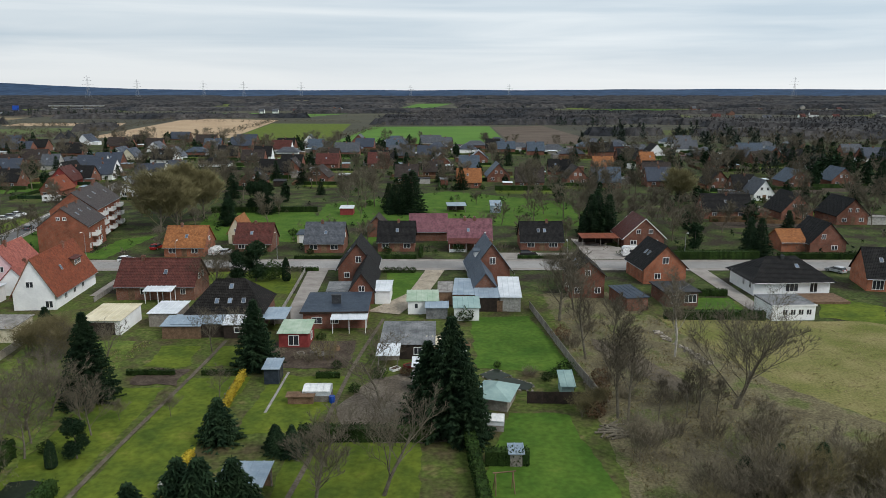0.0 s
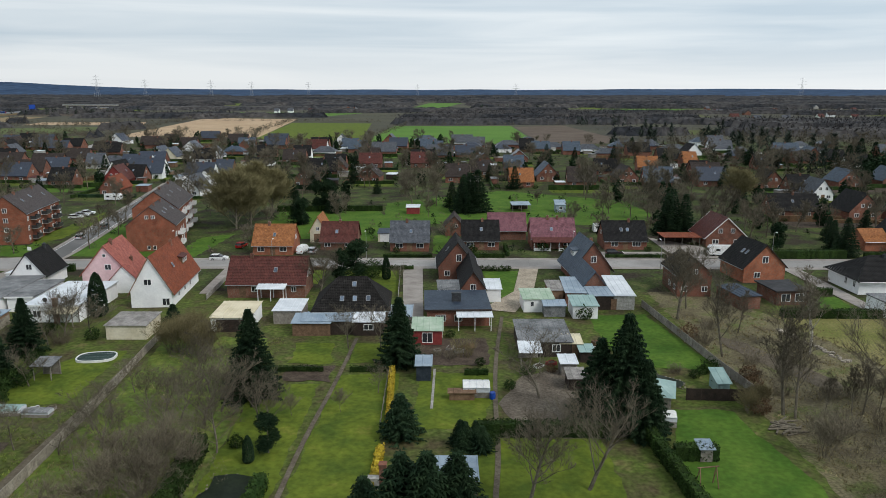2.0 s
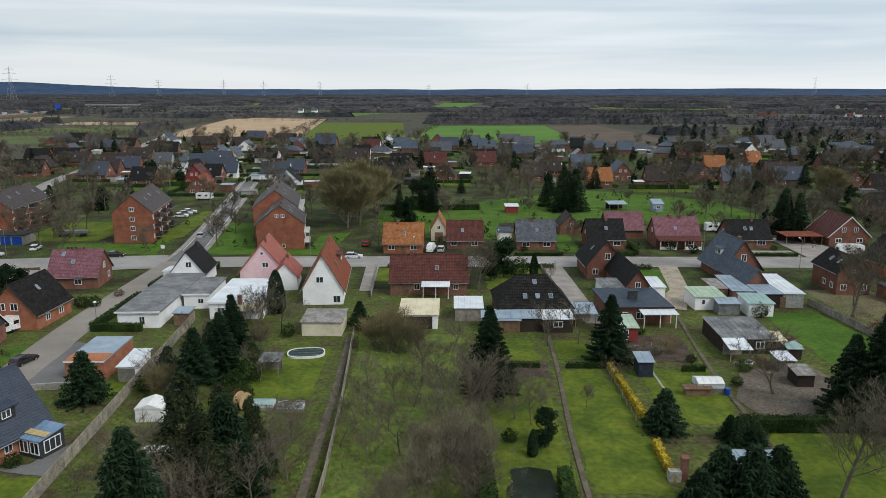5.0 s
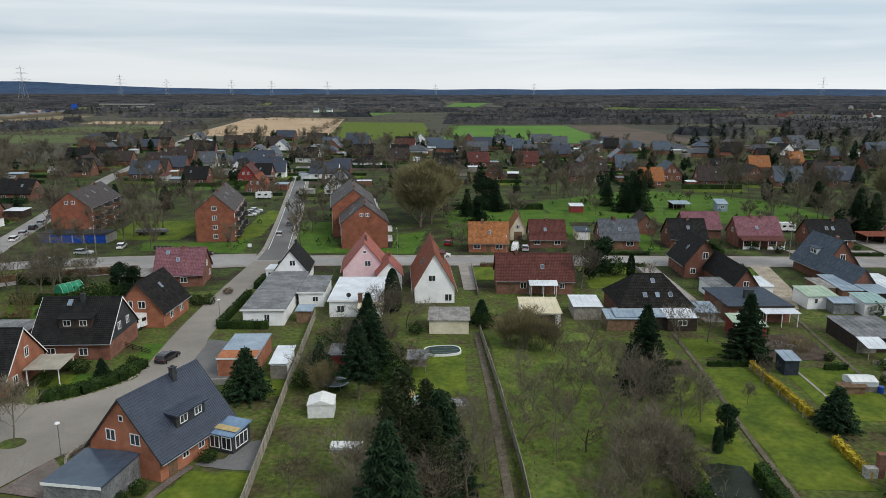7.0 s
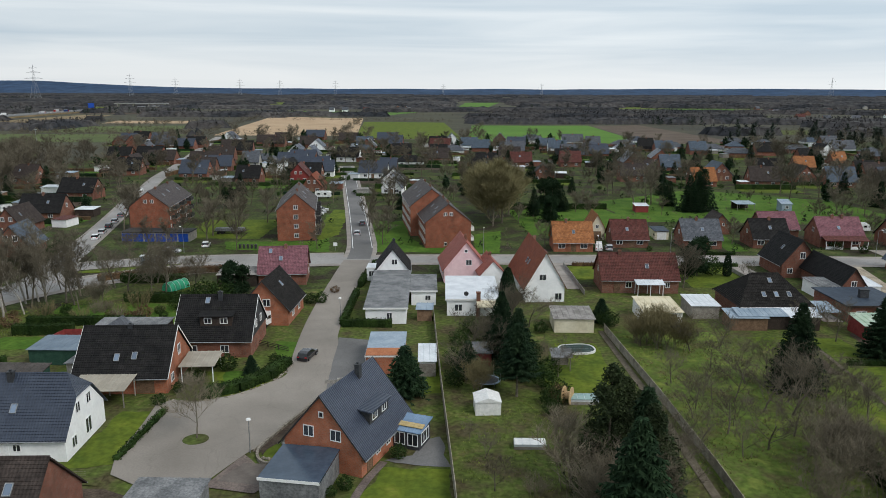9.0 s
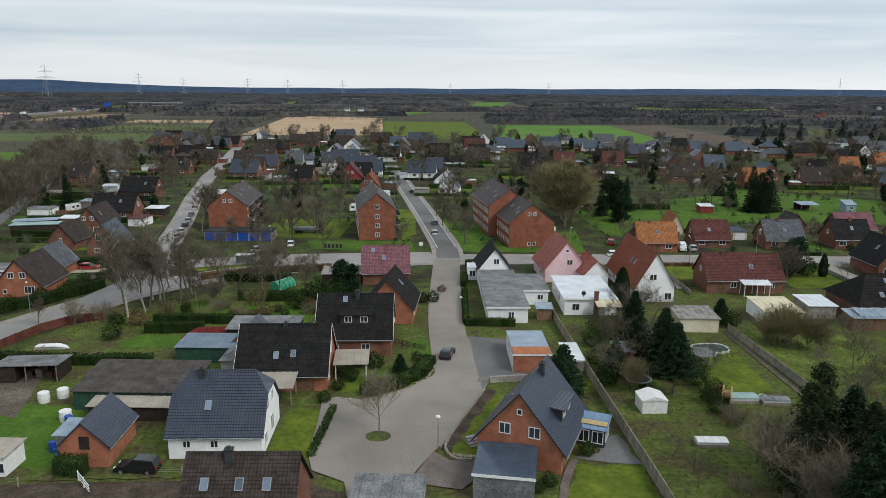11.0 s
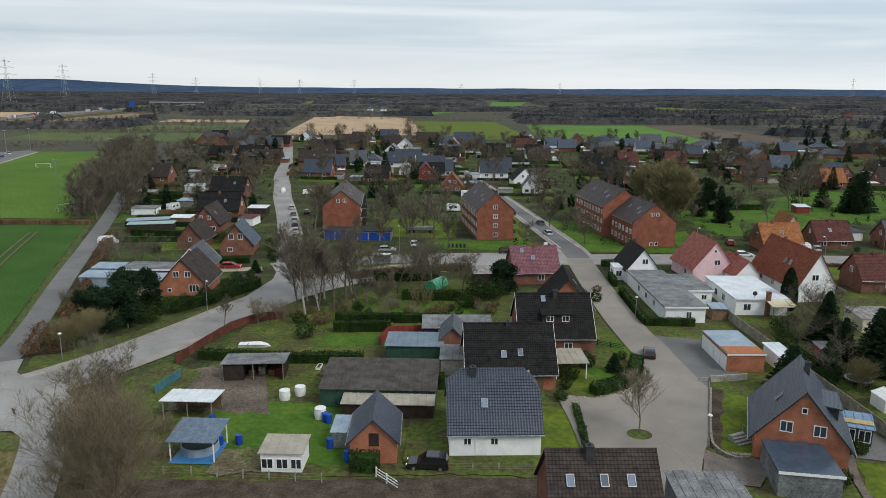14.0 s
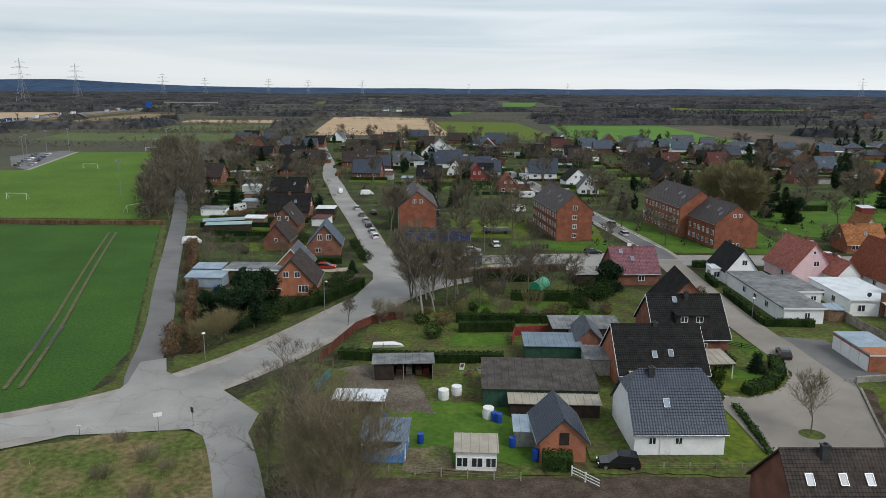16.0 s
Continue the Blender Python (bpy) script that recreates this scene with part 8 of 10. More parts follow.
# gardens west of the bend
for x, y, s, k in ((-203, 105, 0.75, "pine"), (-200.4, 107, 0.8, "pine"), (-200.2, 115.4, 0.8, "pine"), (-204.0, 113.0, 0.85, "pine"), (-208.8, 108.6, 0.6, "pine"), (-205.5, 107, 0.7, "pine"), (-202, 111, 0.85, "pine"), (-196.9, 115.8, 1.0, "bush_big"), (-195.0, 118.6, 0.9, "bush_big"), (-198.6, 110.6, 1.1, "bush_big"), (-191.8, 121.6, 0.8, "bush_big"), (-205.5, 97.5, 0.75, "bare_bush"), (-204, 101.5, 0.8, "bare_bush"), (-190, 127, 0.8, "bush_big"), (-190.5, 133, 0.7, "bush_big"), (-214, 112, 1.2, "bush_brown"), (-211, 98, 1.3, "bush_brown"), (-209.5, 94, 1.3, "bush_brown"),
                   (-213, 103, 1.3, "bush_brown"), (-219, 122, 1.0, "shrub"), (-223, 148, 0.9, "fruit_a"), (-214, 152, 0.9, "fruit_b"), (-226, 158, 0.9, "fruit_a"), (-208, 155, 0.8, "fruit_a")):
    T(k, x, y, s)
# trees round the flats
for x, y, s, k in ((-82, 207, 1.08, "willow"), (-79, 212, 0.95, "willow"), (-82.5, 225, 1.12, "willow"), (-76, 227, 1.0, "willow"), (-112.3, 197.3, 0.55, "oak_a"), (-116.2, 193.8, 0.45, "oak_b"), (-112, 180, 0.62, "oak_a"), (-118.5, 205, 0.6, "oak_b"), (-148, 172, 0.6, "oak_b"), (-152, 186, 0.8, "oak_b"), (-158, 180, 0.75, "oak_a"), (-160, 190, 0.8, "oak_b"), (-166, 184, 0.7, "oak_a"), (-156, 200, 0.8, "ash_a"), (-150, 210, 0.8, "oak_a"), (-164, 172, 0.6, "ash_b"),
                   (-186.4, 193.6, 1.0, "ash_a"), (-184.2, 198.4, 0.95, "ash_b"), (-187.8, 200.5, 0.9, "oak_b"), (-170, 172, 0.6, "ash_b"), (-128, 174, 0.5, "oak_b"), (-121, 222, 0.7, "ash_a"), (-104, 226, 0.8, "oak_b"), (-168, 210, 0.8, "oak_a"), (-172, 164, 0.45, "oak_a")):
    T(k, x, y, s)
# rows behind the street's north side
for x, y, s, k in ((-58, 236, 0.9, "spruce_b"), (-64, 214, 0.8, "pine"), (-68, 226, 0.9, "spruce_b"), (-15.3, 236, 1.25, "spruce_b"), (-10.1, 238.4, 1.45, "spruce_b"), (-12.6, 237.6, 1.35, "spruce_b"), (-18.6, 248, 0.9, "spruce_b"), (-27, 248, 1.0, "oak_b"), (-32, 243, 0.95, "ash_a"), (-24, 251, 1.1, "ash_b"), (-35.4, 270, 0.7, "oak_a"), (41.4, 199.4, 1.2, "spruce_b"), (46.3, 199.4, 1.2, "spruce_b"), (43.6, 202.4, 1.3, "spruce_b"), (-65, 215, 0.85, "spruce_b"), (-63, 240, 1.0, "pine"), (-60, 243, 1.0, "pine"), (-79, 271, 0.9, "spruce_b"), (28.4, 223, 0.7, "oak_a"), (38.4, 228, 0.8, "oak_b"), (44, 223, 0.75, "ash_a"), (33, 235, 0.7, "ash_b"), (50, 218, 0.75, "oak_b"), (56, 232, 0.8, "oak_a"), (47, 245, 0.8, "oak_a"), (58, 214, 0.7, "ash_a"), (66, 206, 0.7, "oak_b"),
                   (62, 192, 0.7, "oak_b"), (68, 196, 0.7, "oak_a"), (95, 196, 0.8, "spruce_b"), (74, 212, 0.75, "oak_a"), (80, 204, 0.7, "ash_b"), (104, 206, 0.8, "oak_b"), (77.3, 172.6, 1.0, "spruce_b"), (83, 192, 0.7, "spruce_b"), (32.7, 277.7, 1.0, "oak_a"), (44.5, 271, 0.8, "oak_b"), (52, 258, 0.8, "ash_a"), (-46, 140, 0.62, "oak_a"), (-40, 150, 0.85, "pine"), (-43, 147, 0.7, "pine"),
                   (-37, 151, 1.3, "bush_big"), (-33.5, 150, 0.8, "cypress"), (-30.5, 146, 0.62, "fruit_a"), (60, 262, 0.9, "oak_a"), (84, 256, 0.8, "willow")):
    T(k, x, y, s)
for i, x in enumerate((-12.6, -11.2, -9.8, -8.2, -6.8)):
    T("bush", x, 157.2, 0.8)
for x, y, s in ((4, 122.5, 1.5), (8, 100.5, 0.6), (17.5, 97.5, 1.3), (-2, 126, 0.7), (-20, 112.5, 0.8), (-16.5, 91, 0.9), (-22.8, 111, 0.6)):
    T("bush", x, y, s)
# scattered garden trees of the farther streets
rng = random.Random(9)
count = 0
while count < 420:
    x, y = rng.uniform(-310, 300), rng.uniform(205, 560)
    if abs(x) > 70 + y * 0.55 and x > 0 or y > 440 and x > -70 and rng.random() < 0.8:
        continue
    road_x = -200 - (y - 220) * 0.235
    if abs(x - road_x) < 7 or abs(x + 122.5 + (y - 192) * 0.13) < 6 and y < 370:
        continue
    if -42 < x < 46 and 214 < y < 285 or x < -262 - (y - 207) * 0.35 and y < 461 or any(abs(x - a) < 8 and abs(y - b) < 7 for a, b in FAR) or -112 < x < -86 and y < 218 or -190 < x < -128 and y < 222:
        continue
    k = rng.choices(("far_oak", "far_ash", "far_willow", "far_fruit", "far_spruce", "far_conifer", "far_bush", "far_shrub"), (9, 6, 0, 4, 4, 4, 3, 3))[0]
    T(k, x, y, rng.uniform(0.6, 0.98) * (1.25 if k == "far_fruit" else 1.0))
    count += 1
# the dense row beside the lane and pitch
for i in range(30):
    y = 214 + i * 6.5
    x = -257 - (y - 214) * 0.385
    for dx in (-7.0, 5.5) if i % 2 else (-9.5, -5.5):
        T(rng.choice(("far_oak", "far_oak", "far_ash", "far_ash")), x + dx + rng.uniform(-1, 1), y + rng.uniform(-2, 2), rng.uniform(0.75, 1.1))
        T("far_shrub", x + dx + rng.uniform(-2, 2), y + 5, rng.uniform(1.2, 2.0))

# ---- hedges ----
hedge([(-126.0, 83.4), (-121.9, 85.9), (-119.0, 90.0), (-117.4, 95.6)], 1.9, 1.35, label="low evergreen hedge over a stone edging")
hedge([(-129.0, 79.2), (-129.4, 66.6)], 0.8, 0.7, LEAF)
hedge([(-112, 145), (-112.3, 138)], 1.1, 1.5)
hedge([(-112.2, 133), (-112.0, 113.2), (-103.5, 113.2)], 1.0, 1.4)
hedge([(-112, 155.8), (-104, 156.6)], 1.2, 1.6)
hedge([(-155.5, 62.2), (-152.3, 62.2)], 1.6, 2.0, label="thick square-cut hedge block")
hedge([(-183.4, 93.9), (-170.0, 93.0), (-158.4, 93.6)], 1.5, 1.5)
hedge([(-166, 112.4), (-146, 113)], 1.4, 1.6)
hedge([(-150, 84), (-146, 84.5)], 1.4, 2.2)
hedge([(-16.8, 77.8), (-1, 77.8)], 1.4, 1.9)
hedge([(3.0, 78), (4.4, 60), (5, 40)], 1.2, 1.8)
hedge([(4.6, 72.4), (9.4, 72.4)], 1.4, 1.8, label="square-cut dark hedge block")
hedge([(-28.4, 97), (-27.6, 80)], 0.7, 1.2, LEAF_YELLOW, "yellow-leaved hedge along a lawn")
hedge([(-28.0, 74), (-28.2, 66)], 0.8, 1.0, LEAF_YELLOW, "yellow-leaved hedge along a lawn")
hedge([(-45.4, 97.6), (-38.4, 97.6)], 0.6, 0.9)
hedge([(-34.6, 97.6), (-28.6, 97.6)], 0.6, 0.9)
hedge([(-48.4, 74), (-47.8, 60), (-48.6, 46)], 1.8, 2.2)
hedge([(39.5, 123.8), (57.2, 123.2)], 1.3, 1.7)
hedge([(50.2, 138.6), (56.4, 138.6)], 1.0, 1.4)
hedge([(52.5, 170.0), (76, 170.4)], 2.0, 2.2)
hedge([(81, 171), (104, 171)], 1.2, 1.5)
hedge([(-41, 158.2), (-28, 158.4)], 0.8, 1.0)
hedge([(-66, 158.2), (-48, 158.2)], 0.7, 0.9, LEAF_BROWN, "low brown hedge in front of a garden")
hedge([(-36, 170.6), (-24, 170.8)], 0.7, 0.9)
hedge([(-17, 170.8), (-6.4, 170.8)], 0.8, 1.1)
hedge([(-5.5, 172), (-5.5, 182)], 0.8, 1.3)
hedge([(18, 170.6), (33, 170.6)], 0.7, 1.0)
hedge([(-160, 146), (-142, 151)], 1.4, 1.5, LEAF_BROWN, "clipped brown hedge along the street")
hedge([(-168, 141), (-160, 146)], 1.4, 1.5, LEAF_BROWN, "clipped brown hedge along the street")
hedge([(-212.2, 108.3), (-220.4, 132.5), (-230.6, 159.7), (-240, 184)], 1.5, 1.7, LEAF_BROWN, "brown beech hedge along the lane", 60)
for i in range(26):
    T("bush_brown", -206.6 - i * 1.28 + rng.uniform(-0.6, 0.6), 95 + i * 3.3, rng.uniform(0.8, 1.3))
hedge([(-255, 200), (-330, 198), (-420, 194)], 1.6, 1.3, LEAF_BROWN, "low brown hedge between field and pitch", 30)
hedge([(-47, 194), (-47, 180)], 0.8, 1.5)
hedge([(-77, 238), (-42, 240)], 1.5, 2.0)
hedge([(-235.4, 184.6), (-211.0, 181.2)], 1.5, 1.9, LEAF, "tall dark clipped hedge between two plots")
hedge([(-260.4, 248.5), (-246.8, 252.3)], 1.5, 1.9, LEAF, "tall dark clipped hedge between two plots")
hedge([(-243, 205), (-228, 207)], 1.5, 2.0, LEAF, "tall dark clipped hedge between two plots")
patch("lawn", [(-246, 222), (-226, 224), (-228, 206), (-243, 204)], GRASS_BRIGHT, "green garden lawn")
patch("lawn", [(-233, 202), (-215, 204), (-214, 188), (-229, 190)], GRASS, "green garden lawn")
patch("lawn", [(-223, 178), (-205, 180), (-204, 168), (-220, 166)], GRASS, "green garden lawn")
patch("lawn", [(-252, 246), (-236, 248), (-238, 232), (-249, 230)], GRASS, "green garden lawn")

# ---- fences ----
fence([(-96.6, 119), (-94.5, 88), (-92.4, 60), (-91.4, 40)], 1.7, PALE_PANEL, "grey concrete panel fence with posts", 2.0)
fence([(-67.6, 112), (-65.6, 85), (-64.6, 66), (-64, 40)], 1.35, PALE_PANEL, "low pale concrete panel fence", 2.2)
fence([(-68, 158), (-67.2, 134)], 1.0, CONCRETE, "low concrete fence along a drive", 2.2)
fence([(16.2, 130), (19.3, 100), (20.6, 90)], 1.4, WOOD_GREY, "weathered wooden fence along a lawn", 2.0, "board")
fence([(11, 88), (20.5, 87.6)], 1.7, WOOD_DARK, "dark brown wooden screen fence", 1.8, "board")
fence([(-186.0, 91.3), (-184.7, 98.2), (-182.8, 106.9), (-179.6, 112.2), (-175.5, 113.2)], 1.5, mat("rust_red_boards", (0.085, 0.030, 0.022), (0.125, 0.046, 0.032), 1.2, 0.85, 0.2, 8, vary=0.2), "reddish-brown wooden fence along the road", 1.9, "board")
fence([(-184.4, 80.5), (-183.3, 86.4)], 1.4, WOOD_TEAL, "teal painted wooden board fence", 1.6, "board")
fence([(-156.8, 100.9), (-156.0, 105.6), (-149.4, 106.8), (-148.4, 104)], 1.6, WOOD_RED, "dark red painted screen fence", 1.8, "board")
fence([(-152.5, 61), (-150, 58.4)], 1.1, FRAME_WHITE, "white metal field gate standing open", 2.4, "rail")
fence([(-158, 59.6), (-172, 60.4), (-181, 60.6)], 1.0, WOOD_GREY, "thin wire garden fence on posts", 2.6, "wire")
fence([(-148, 62.6), (-131, 63.2)], 0.8, WOOD_GREY, "low wire fence along a track", 3.0, "wire")
fence([(-124, 103.8), (-118.3, 100.4)], 0.9, WOOD_DARK, "dark stained wooden rail fence", 2.0, "rail")
fence([(-177.5, 92), (-177, 98)], 1.1, WOOD_BROWN, "brown wooden paddock rail fence", 1.8, "rail")
fence([(-31, 158), (-29.3, 120)], 0.9, CONCRETE, "low grey concrete garden wall", 2.2)
fence([(4.3, 128), (4.5, 124)], 1.0, WOOD_GREY, "short grey wooden board fence", 1.6, "board")
fence([(-28.9, 96), (-28.6, 78)], 0.8, WOOD_GREY, "low wire garden fence on posts", 2.4, "wire")

# ---- cars ----
car(-147.2, 63.1, 178, "black", "black estate car parked beside a white house", "suv", 4.6)
car(-114.9, 98.3, 78, "black", "black hatchback parked at the kerb")
car(-120.4, 192.5, 98, "silver", "silver car on the side road")
car(-121.0, 208, 99, "grey", "dark car on the side road")
car(-75, 167.6, 2, "white", "white car parked on the street")
car(-56.5, 176, 80, "white", "white van parked between two houses", "van", 5.2)
car(-54, 176, 86, "silver", "silver car in a drive")
car(-73.5, 182, 80, "red", "dark red car in a drive")
car(-196.2, 149.1, 4, "red", "red hatchback parked in a garden drive")
car(-133, 168, 5, "black", "black car parked at the lay-by")
car(-157, 176, 100, "white", "white car in a parking bay")
car(-163, 168.4, 2, "silver", "silver estate car at the lay-by")
car(88, 157.6, 120, "silver", "silver car beside a house")
car(21, 173.8, 0, "black", "black car beside a cottage")
for x, y, c in ((-202.2, 231.3, "silver"), (-198.6, 218.5, "grey"), (-195.8, 208.3, "silver"), (-193.8, 200.3, "black"), (-191.6, 191.8, "silver"), (-189.8, 184.4, "white")):
    car(x, y, 105, c, "car parked along the residential street kerb")
car(-195.2, 222.6, 105, "black", "black car in a drive beside the street")
car(-203.5, 265.4, 14, "white", "white van parked in a drive", "van", 5.2)
car(-236.6, 173.6, 12, "white", "white van parked beside the lane", "van", 5.0)
car(-214.6, 270, 104, "white", "white van on the residential street", "van", 5.4)
for i, c in enumerate(("white", "silver", "white")):
    car(-137.5, 224 + i * 4, 10, c, "car parked beside the flats")

# ---- far woods, hills and masts ----


def woods(name, spots, seed, leaves, size, tall, material, label, blade=0.5):
    """Far trees as many small upright sprays of twigs, one joined mesh."""
    r = np.random.default_rng(seed)
    spots = np.asarray(spots)
    n = len(spots) * leaves
    base = np.repeat(spots, leaves, axis=0)
    h = tall * r.uniform(0.6, 1.15, len(spots))
    h = np.repeat(h, leaves)
    f = r.uniform(0.02, 1.0, n)
    rad = size * np.sqrt(r.uniform(0, 1, n)) * np.sin(np.clip(f * 1.1 + 0.12, 0, 1) * np.pi) ** 0.6
    az = r.uniform(0, 2 * np.pi, n)
    c = np.stack([base[:, 0] + rad * np.cos(az), base[:, 1] + rad * np.sin(az), h * f * 0.92], 1)
    ln = tall * 0.13 * r.uniform(0.6, 1.5, n)
    tilt = r.normal(0, 0.9, (n, 2))
    up = np.stack([tilt[:, 0], tilt[:, 1], np.ones(n)], 1) * ln[:, None]
    t = r.uniform(0, np.pi, n)
    side = np.stack([np.cos(t), np.sin(t), np.zeros(n)], 1) * (blade * r.uniform(0.5, 1.4, n))[:, None]
    v = np.concatenate([c - side, c + side, c + up], 1).reshape(-1, 3)
    v[:, 2] = np.maximum(v[:, 2], 0.0)
    me = bpy.data.meshes.new(name)
    me.from_pydata(v.tolist(), [], np.arange(3 * n).reshape(-1, 3).tolist())
    me.materials.append(material)
    return tagged(new(name, me), label, "woods", kind="stuff")


# grey-brown wood whose dark tone leans blue, haze mixed into the colour
FARWOOD_HAZED = mat("hazed_far_wood", (0.026, 0.028, 0.032), (0.064, 0.060, 0.058), 0.012, 0.95, 0.0, 0.16, 0.05, island=0.2, amp=0.55, cut=(0.40, 0.62))
FARPINE = mat("far_pine", (0.026, 0.036, 0.029), (0.042, 0.054, 0.040), 0.02, 0.95, 0.0, 0.3, 0.05, island=0.25)
# distance haze is painted into the hills as a blue base colour
HILL_HAZE = mat("hazed_hill", (0.028, 0.052, 0.098), (0.042, 0.070, 0.120), 0.004, 0.95, 0.0, 0.02, 0.05)
r9 = random.Random(31)
rows, pines = [], []


def clear_of_fields(x, y):
    if -335 < x < -80 and 575 < y < 1060 and x > -320 - (y - 650) * 0.13:
        return False
    if -95 < x < 130 and 535 < y < 850:
        return False
    if -505 < x < -318 and 528 < y < 640 or -482 < x < -364 and 646 < y < 795 or -518 < x < -364 and 822 < y < 904:
        return False
    if -664 < x < -542 and 690 < y < 1090 and x > -650 - (y - 950) * 0.05 or -905 < x < -715 and 795 < y < 1120:
        return False
    if -590 < x < -255 and y < 470 or -310 < x < 330 and y < 565 or 215 < x < 500 and 1270 < y < 1590 or -105 < x < 40 and 1400 < y < 2190:
        return False
    return not (560 < y < 1580 and abs(x + 640 + min(92, (y - 560) * 0.17)) < 30)


TREETOPS = []


def canopy(name, y0, y1, tall, cut, material, label, seed):
    """Tops of wide woods as one lumpy sheet that dips under the ground at clearings and fields."""
    r = random.Random(seed)
    verts, faces, before = [], [], None
    y = y0
    while y < y1:
        cell = 2.6 + y * 0.0034
        x, first, count = -0.80 * y - 260, len(verts), 0
        n = int((1.62 * y + 520) / cell)
        for i in range(n + 1):
            px = x + (1.62 * y + 520) * i / n + r.uniform(-0.35, 0.35) * cell
            py = y + r.uniform(-0.35, 0.35) * cell
            m = noise.noise(Vector((px * 0.0032, math.log(y) * 11.0, seed))) + 0.5 * noise.noise(Vector((px * 0.011, y * 0.012, seed + 5)))
            wood = before is not None and m > cut and clear_of_fields(px, py)
            h = tall * (0.72 + 0.34 * r.random() + 0.18 * noise.noise(Vector((px * 0.03, py * 0.03, 3)))) if wood else -1.5
            if wood and y < 1250 and r.random() < 0.8:
                TREETOPS.append((px, py))
            verts.append((px, py, h))
        if before:
            p0, pn = before
            for i in range(n):
                j = min(pn - 1, int(i * pn / n))
                j1 = min(pn, int((i + 1) * pn / n))
                a, b_, c, d = p0 + j, p0 + j1, first + i + 1, first + i
                if max(verts[a][2], verts[b_][2], verts[c][2], verts[d][2]) > 0:
                    faces.append((a, b_, c, d) if j1 > j else (a, c, d))
        before = (first, n)
        y += cell * (1.15 + y * 0.0006)
    me = bpy.data.meshes.new(name)
    me.from_pydata(verts, [], faces)
    me.materials.append(material)
    return tagged(new(name, me), label, "woods", kind="stuff")


canopy("far_woods", 600, 1500, 7.0, 0.10, FARWOOD_HAZED, "wide brown winter woods on flat land", 2)
canopy("distant_woods", 1500, 4300, 10.0, -0.02, FARWOOD_HAZED, "wide grey-brown woods towards the horizon", 7)
woods("woodland_crowns", TREETOPS, 41, 22, 3.6, 9.5, FARWOOD_HAZED, "bare crowns of the nearer winter woods", 0.5)
# fields and hedgerows between the woods
y = 600.0
while y < 3200:
    depth = y * 0.11
    x = -0.82 * y - 150
    while x < 0.85 * y + 150:
        w = r9.uniform(0.16, 0.5) * (y ** 0.8) * 3.0
        kind = r9.random()
        x1, y1 = x + w, y + depth
        if kind > 0.6 and clear_of_fields((x + x1) / 2, y + depth / 2) and clear_of_fields(x, y) and clear_of_fields(x1, y):
            patch("field", [(x, y), (x1, y + r9.uniform(-10, 10)), (x1 + 8, y1), (x - 8, y1)], r9.choice((GRASS_ROUGH, GRASS_ROUGH, LITTER, SOIL, GRASS_ROUGH, GRASS if y > 800 else GRASS_ROUGH)), "far field between hedgerows")
        if kind > 0.86:
            for _ in range(int(w / 9)):
                px, py = r9.uniform(x, x1), y + r9.uniform(0, depth * 0.4)
                if clear_of_fields(px, py):
                    pines.append((px, py))
        for i in range(int(w / (5 + y * 0.003))):
            px = x + i * (5 + y * 0.003) + r9.gauss(0, 2)
            py = y + r9.gauss(0, 3 + y * 0.002) + 0.5 * depth * noise.noise(Vector((px * 0.006, y, 0)))
            if clear_of_fields(px, py) and r9.random() < 0.9:
                rows.append((px, py))
        x = x1
    y += depth
for a, b in (((-322, 650), (-376, 1062)), ((-376, 1062), (-220, 990)), ((-192, 590), (-219, 940)), ((-88, 565), (-66, 830)), ((-66, 830), (112, 850)), ((-340, 650), (-470, 790)), ((-218, 940), (-108, 892)), ((-330, 470), (-600, 480)), ((-300, 575), (-90, 570)), ((130, 560), (330, 580)), ((-620, 620), (-250, 592)), ((-360, 700), (-640, 690)), ((-340, 900), (-560, 840)), ((-400, 960), (-100, 900)), ((-330, 640), (-180, 640))):
    n = int(math.hypot(b[0] - a[0], b[1] - a[1]) / 3.5)
    for i in range(n):
        if r9.random() < 0.85:
            rows.append((a[0] + (b[0] - a[0]) * i / n + r9.gauss(0, 2), a[1] + (b[1] - a[1]) * i / n + r9.gauss(0, 2)))
woods("hedgerow_trees", rows, 1, 18, 3.2, 5.0, TWIG, "lines of far bare trees between the fields", 0.3)
woods("far_pines", pines, 3, 50, 3.0, 11, FARPINE, "dark evergreen stands in the far woods", 0.55)
hm = random.Random(8)
for i in range(34):
    fx, fy = hm.uniform(220, 900), hm.uniform(950, 1750)
    if i > 26:
        fx, fy = hm.uniform(-330, -180), hm.uniform(1250, 1500)
    if clear_of_fields(fx, fy):
        fw = hm.uniform(8, 12)
        house("house", (fx - fw / 2, fy), (fx + fw / 2, fy + hm.uniform(-2, 2)), 9, 3.6, 7.6, hm.choice("aap"), hm.choice((WHITE, BRICK_BROWN, BRICK_BROWN, GREY_RENDER)), hm.choice((TILE_DARKRED, TILE_GREY, TILE_BROWN, TILE_GREY)), gutter=False, cap=False, label="far house of a hamlet among the woods", group="houses of far hamlets")
right = []
while len(right) < 200:
    x, y = r9.uniform(95, 420), r9.uniform(300, 640)
    if x > 60 + (y - 300) * 0.35 and not any(abs(x - a) < 12 and abs(y - b) < 10 for a, b in FAR) and not (50 < x < 130 and y > 555):
        right.append((x, y))
woods("allotment_trees", right, 4, 60, 3.4, 9, TWIG, "bare trees among allotment gardens", 0.3)
left = []
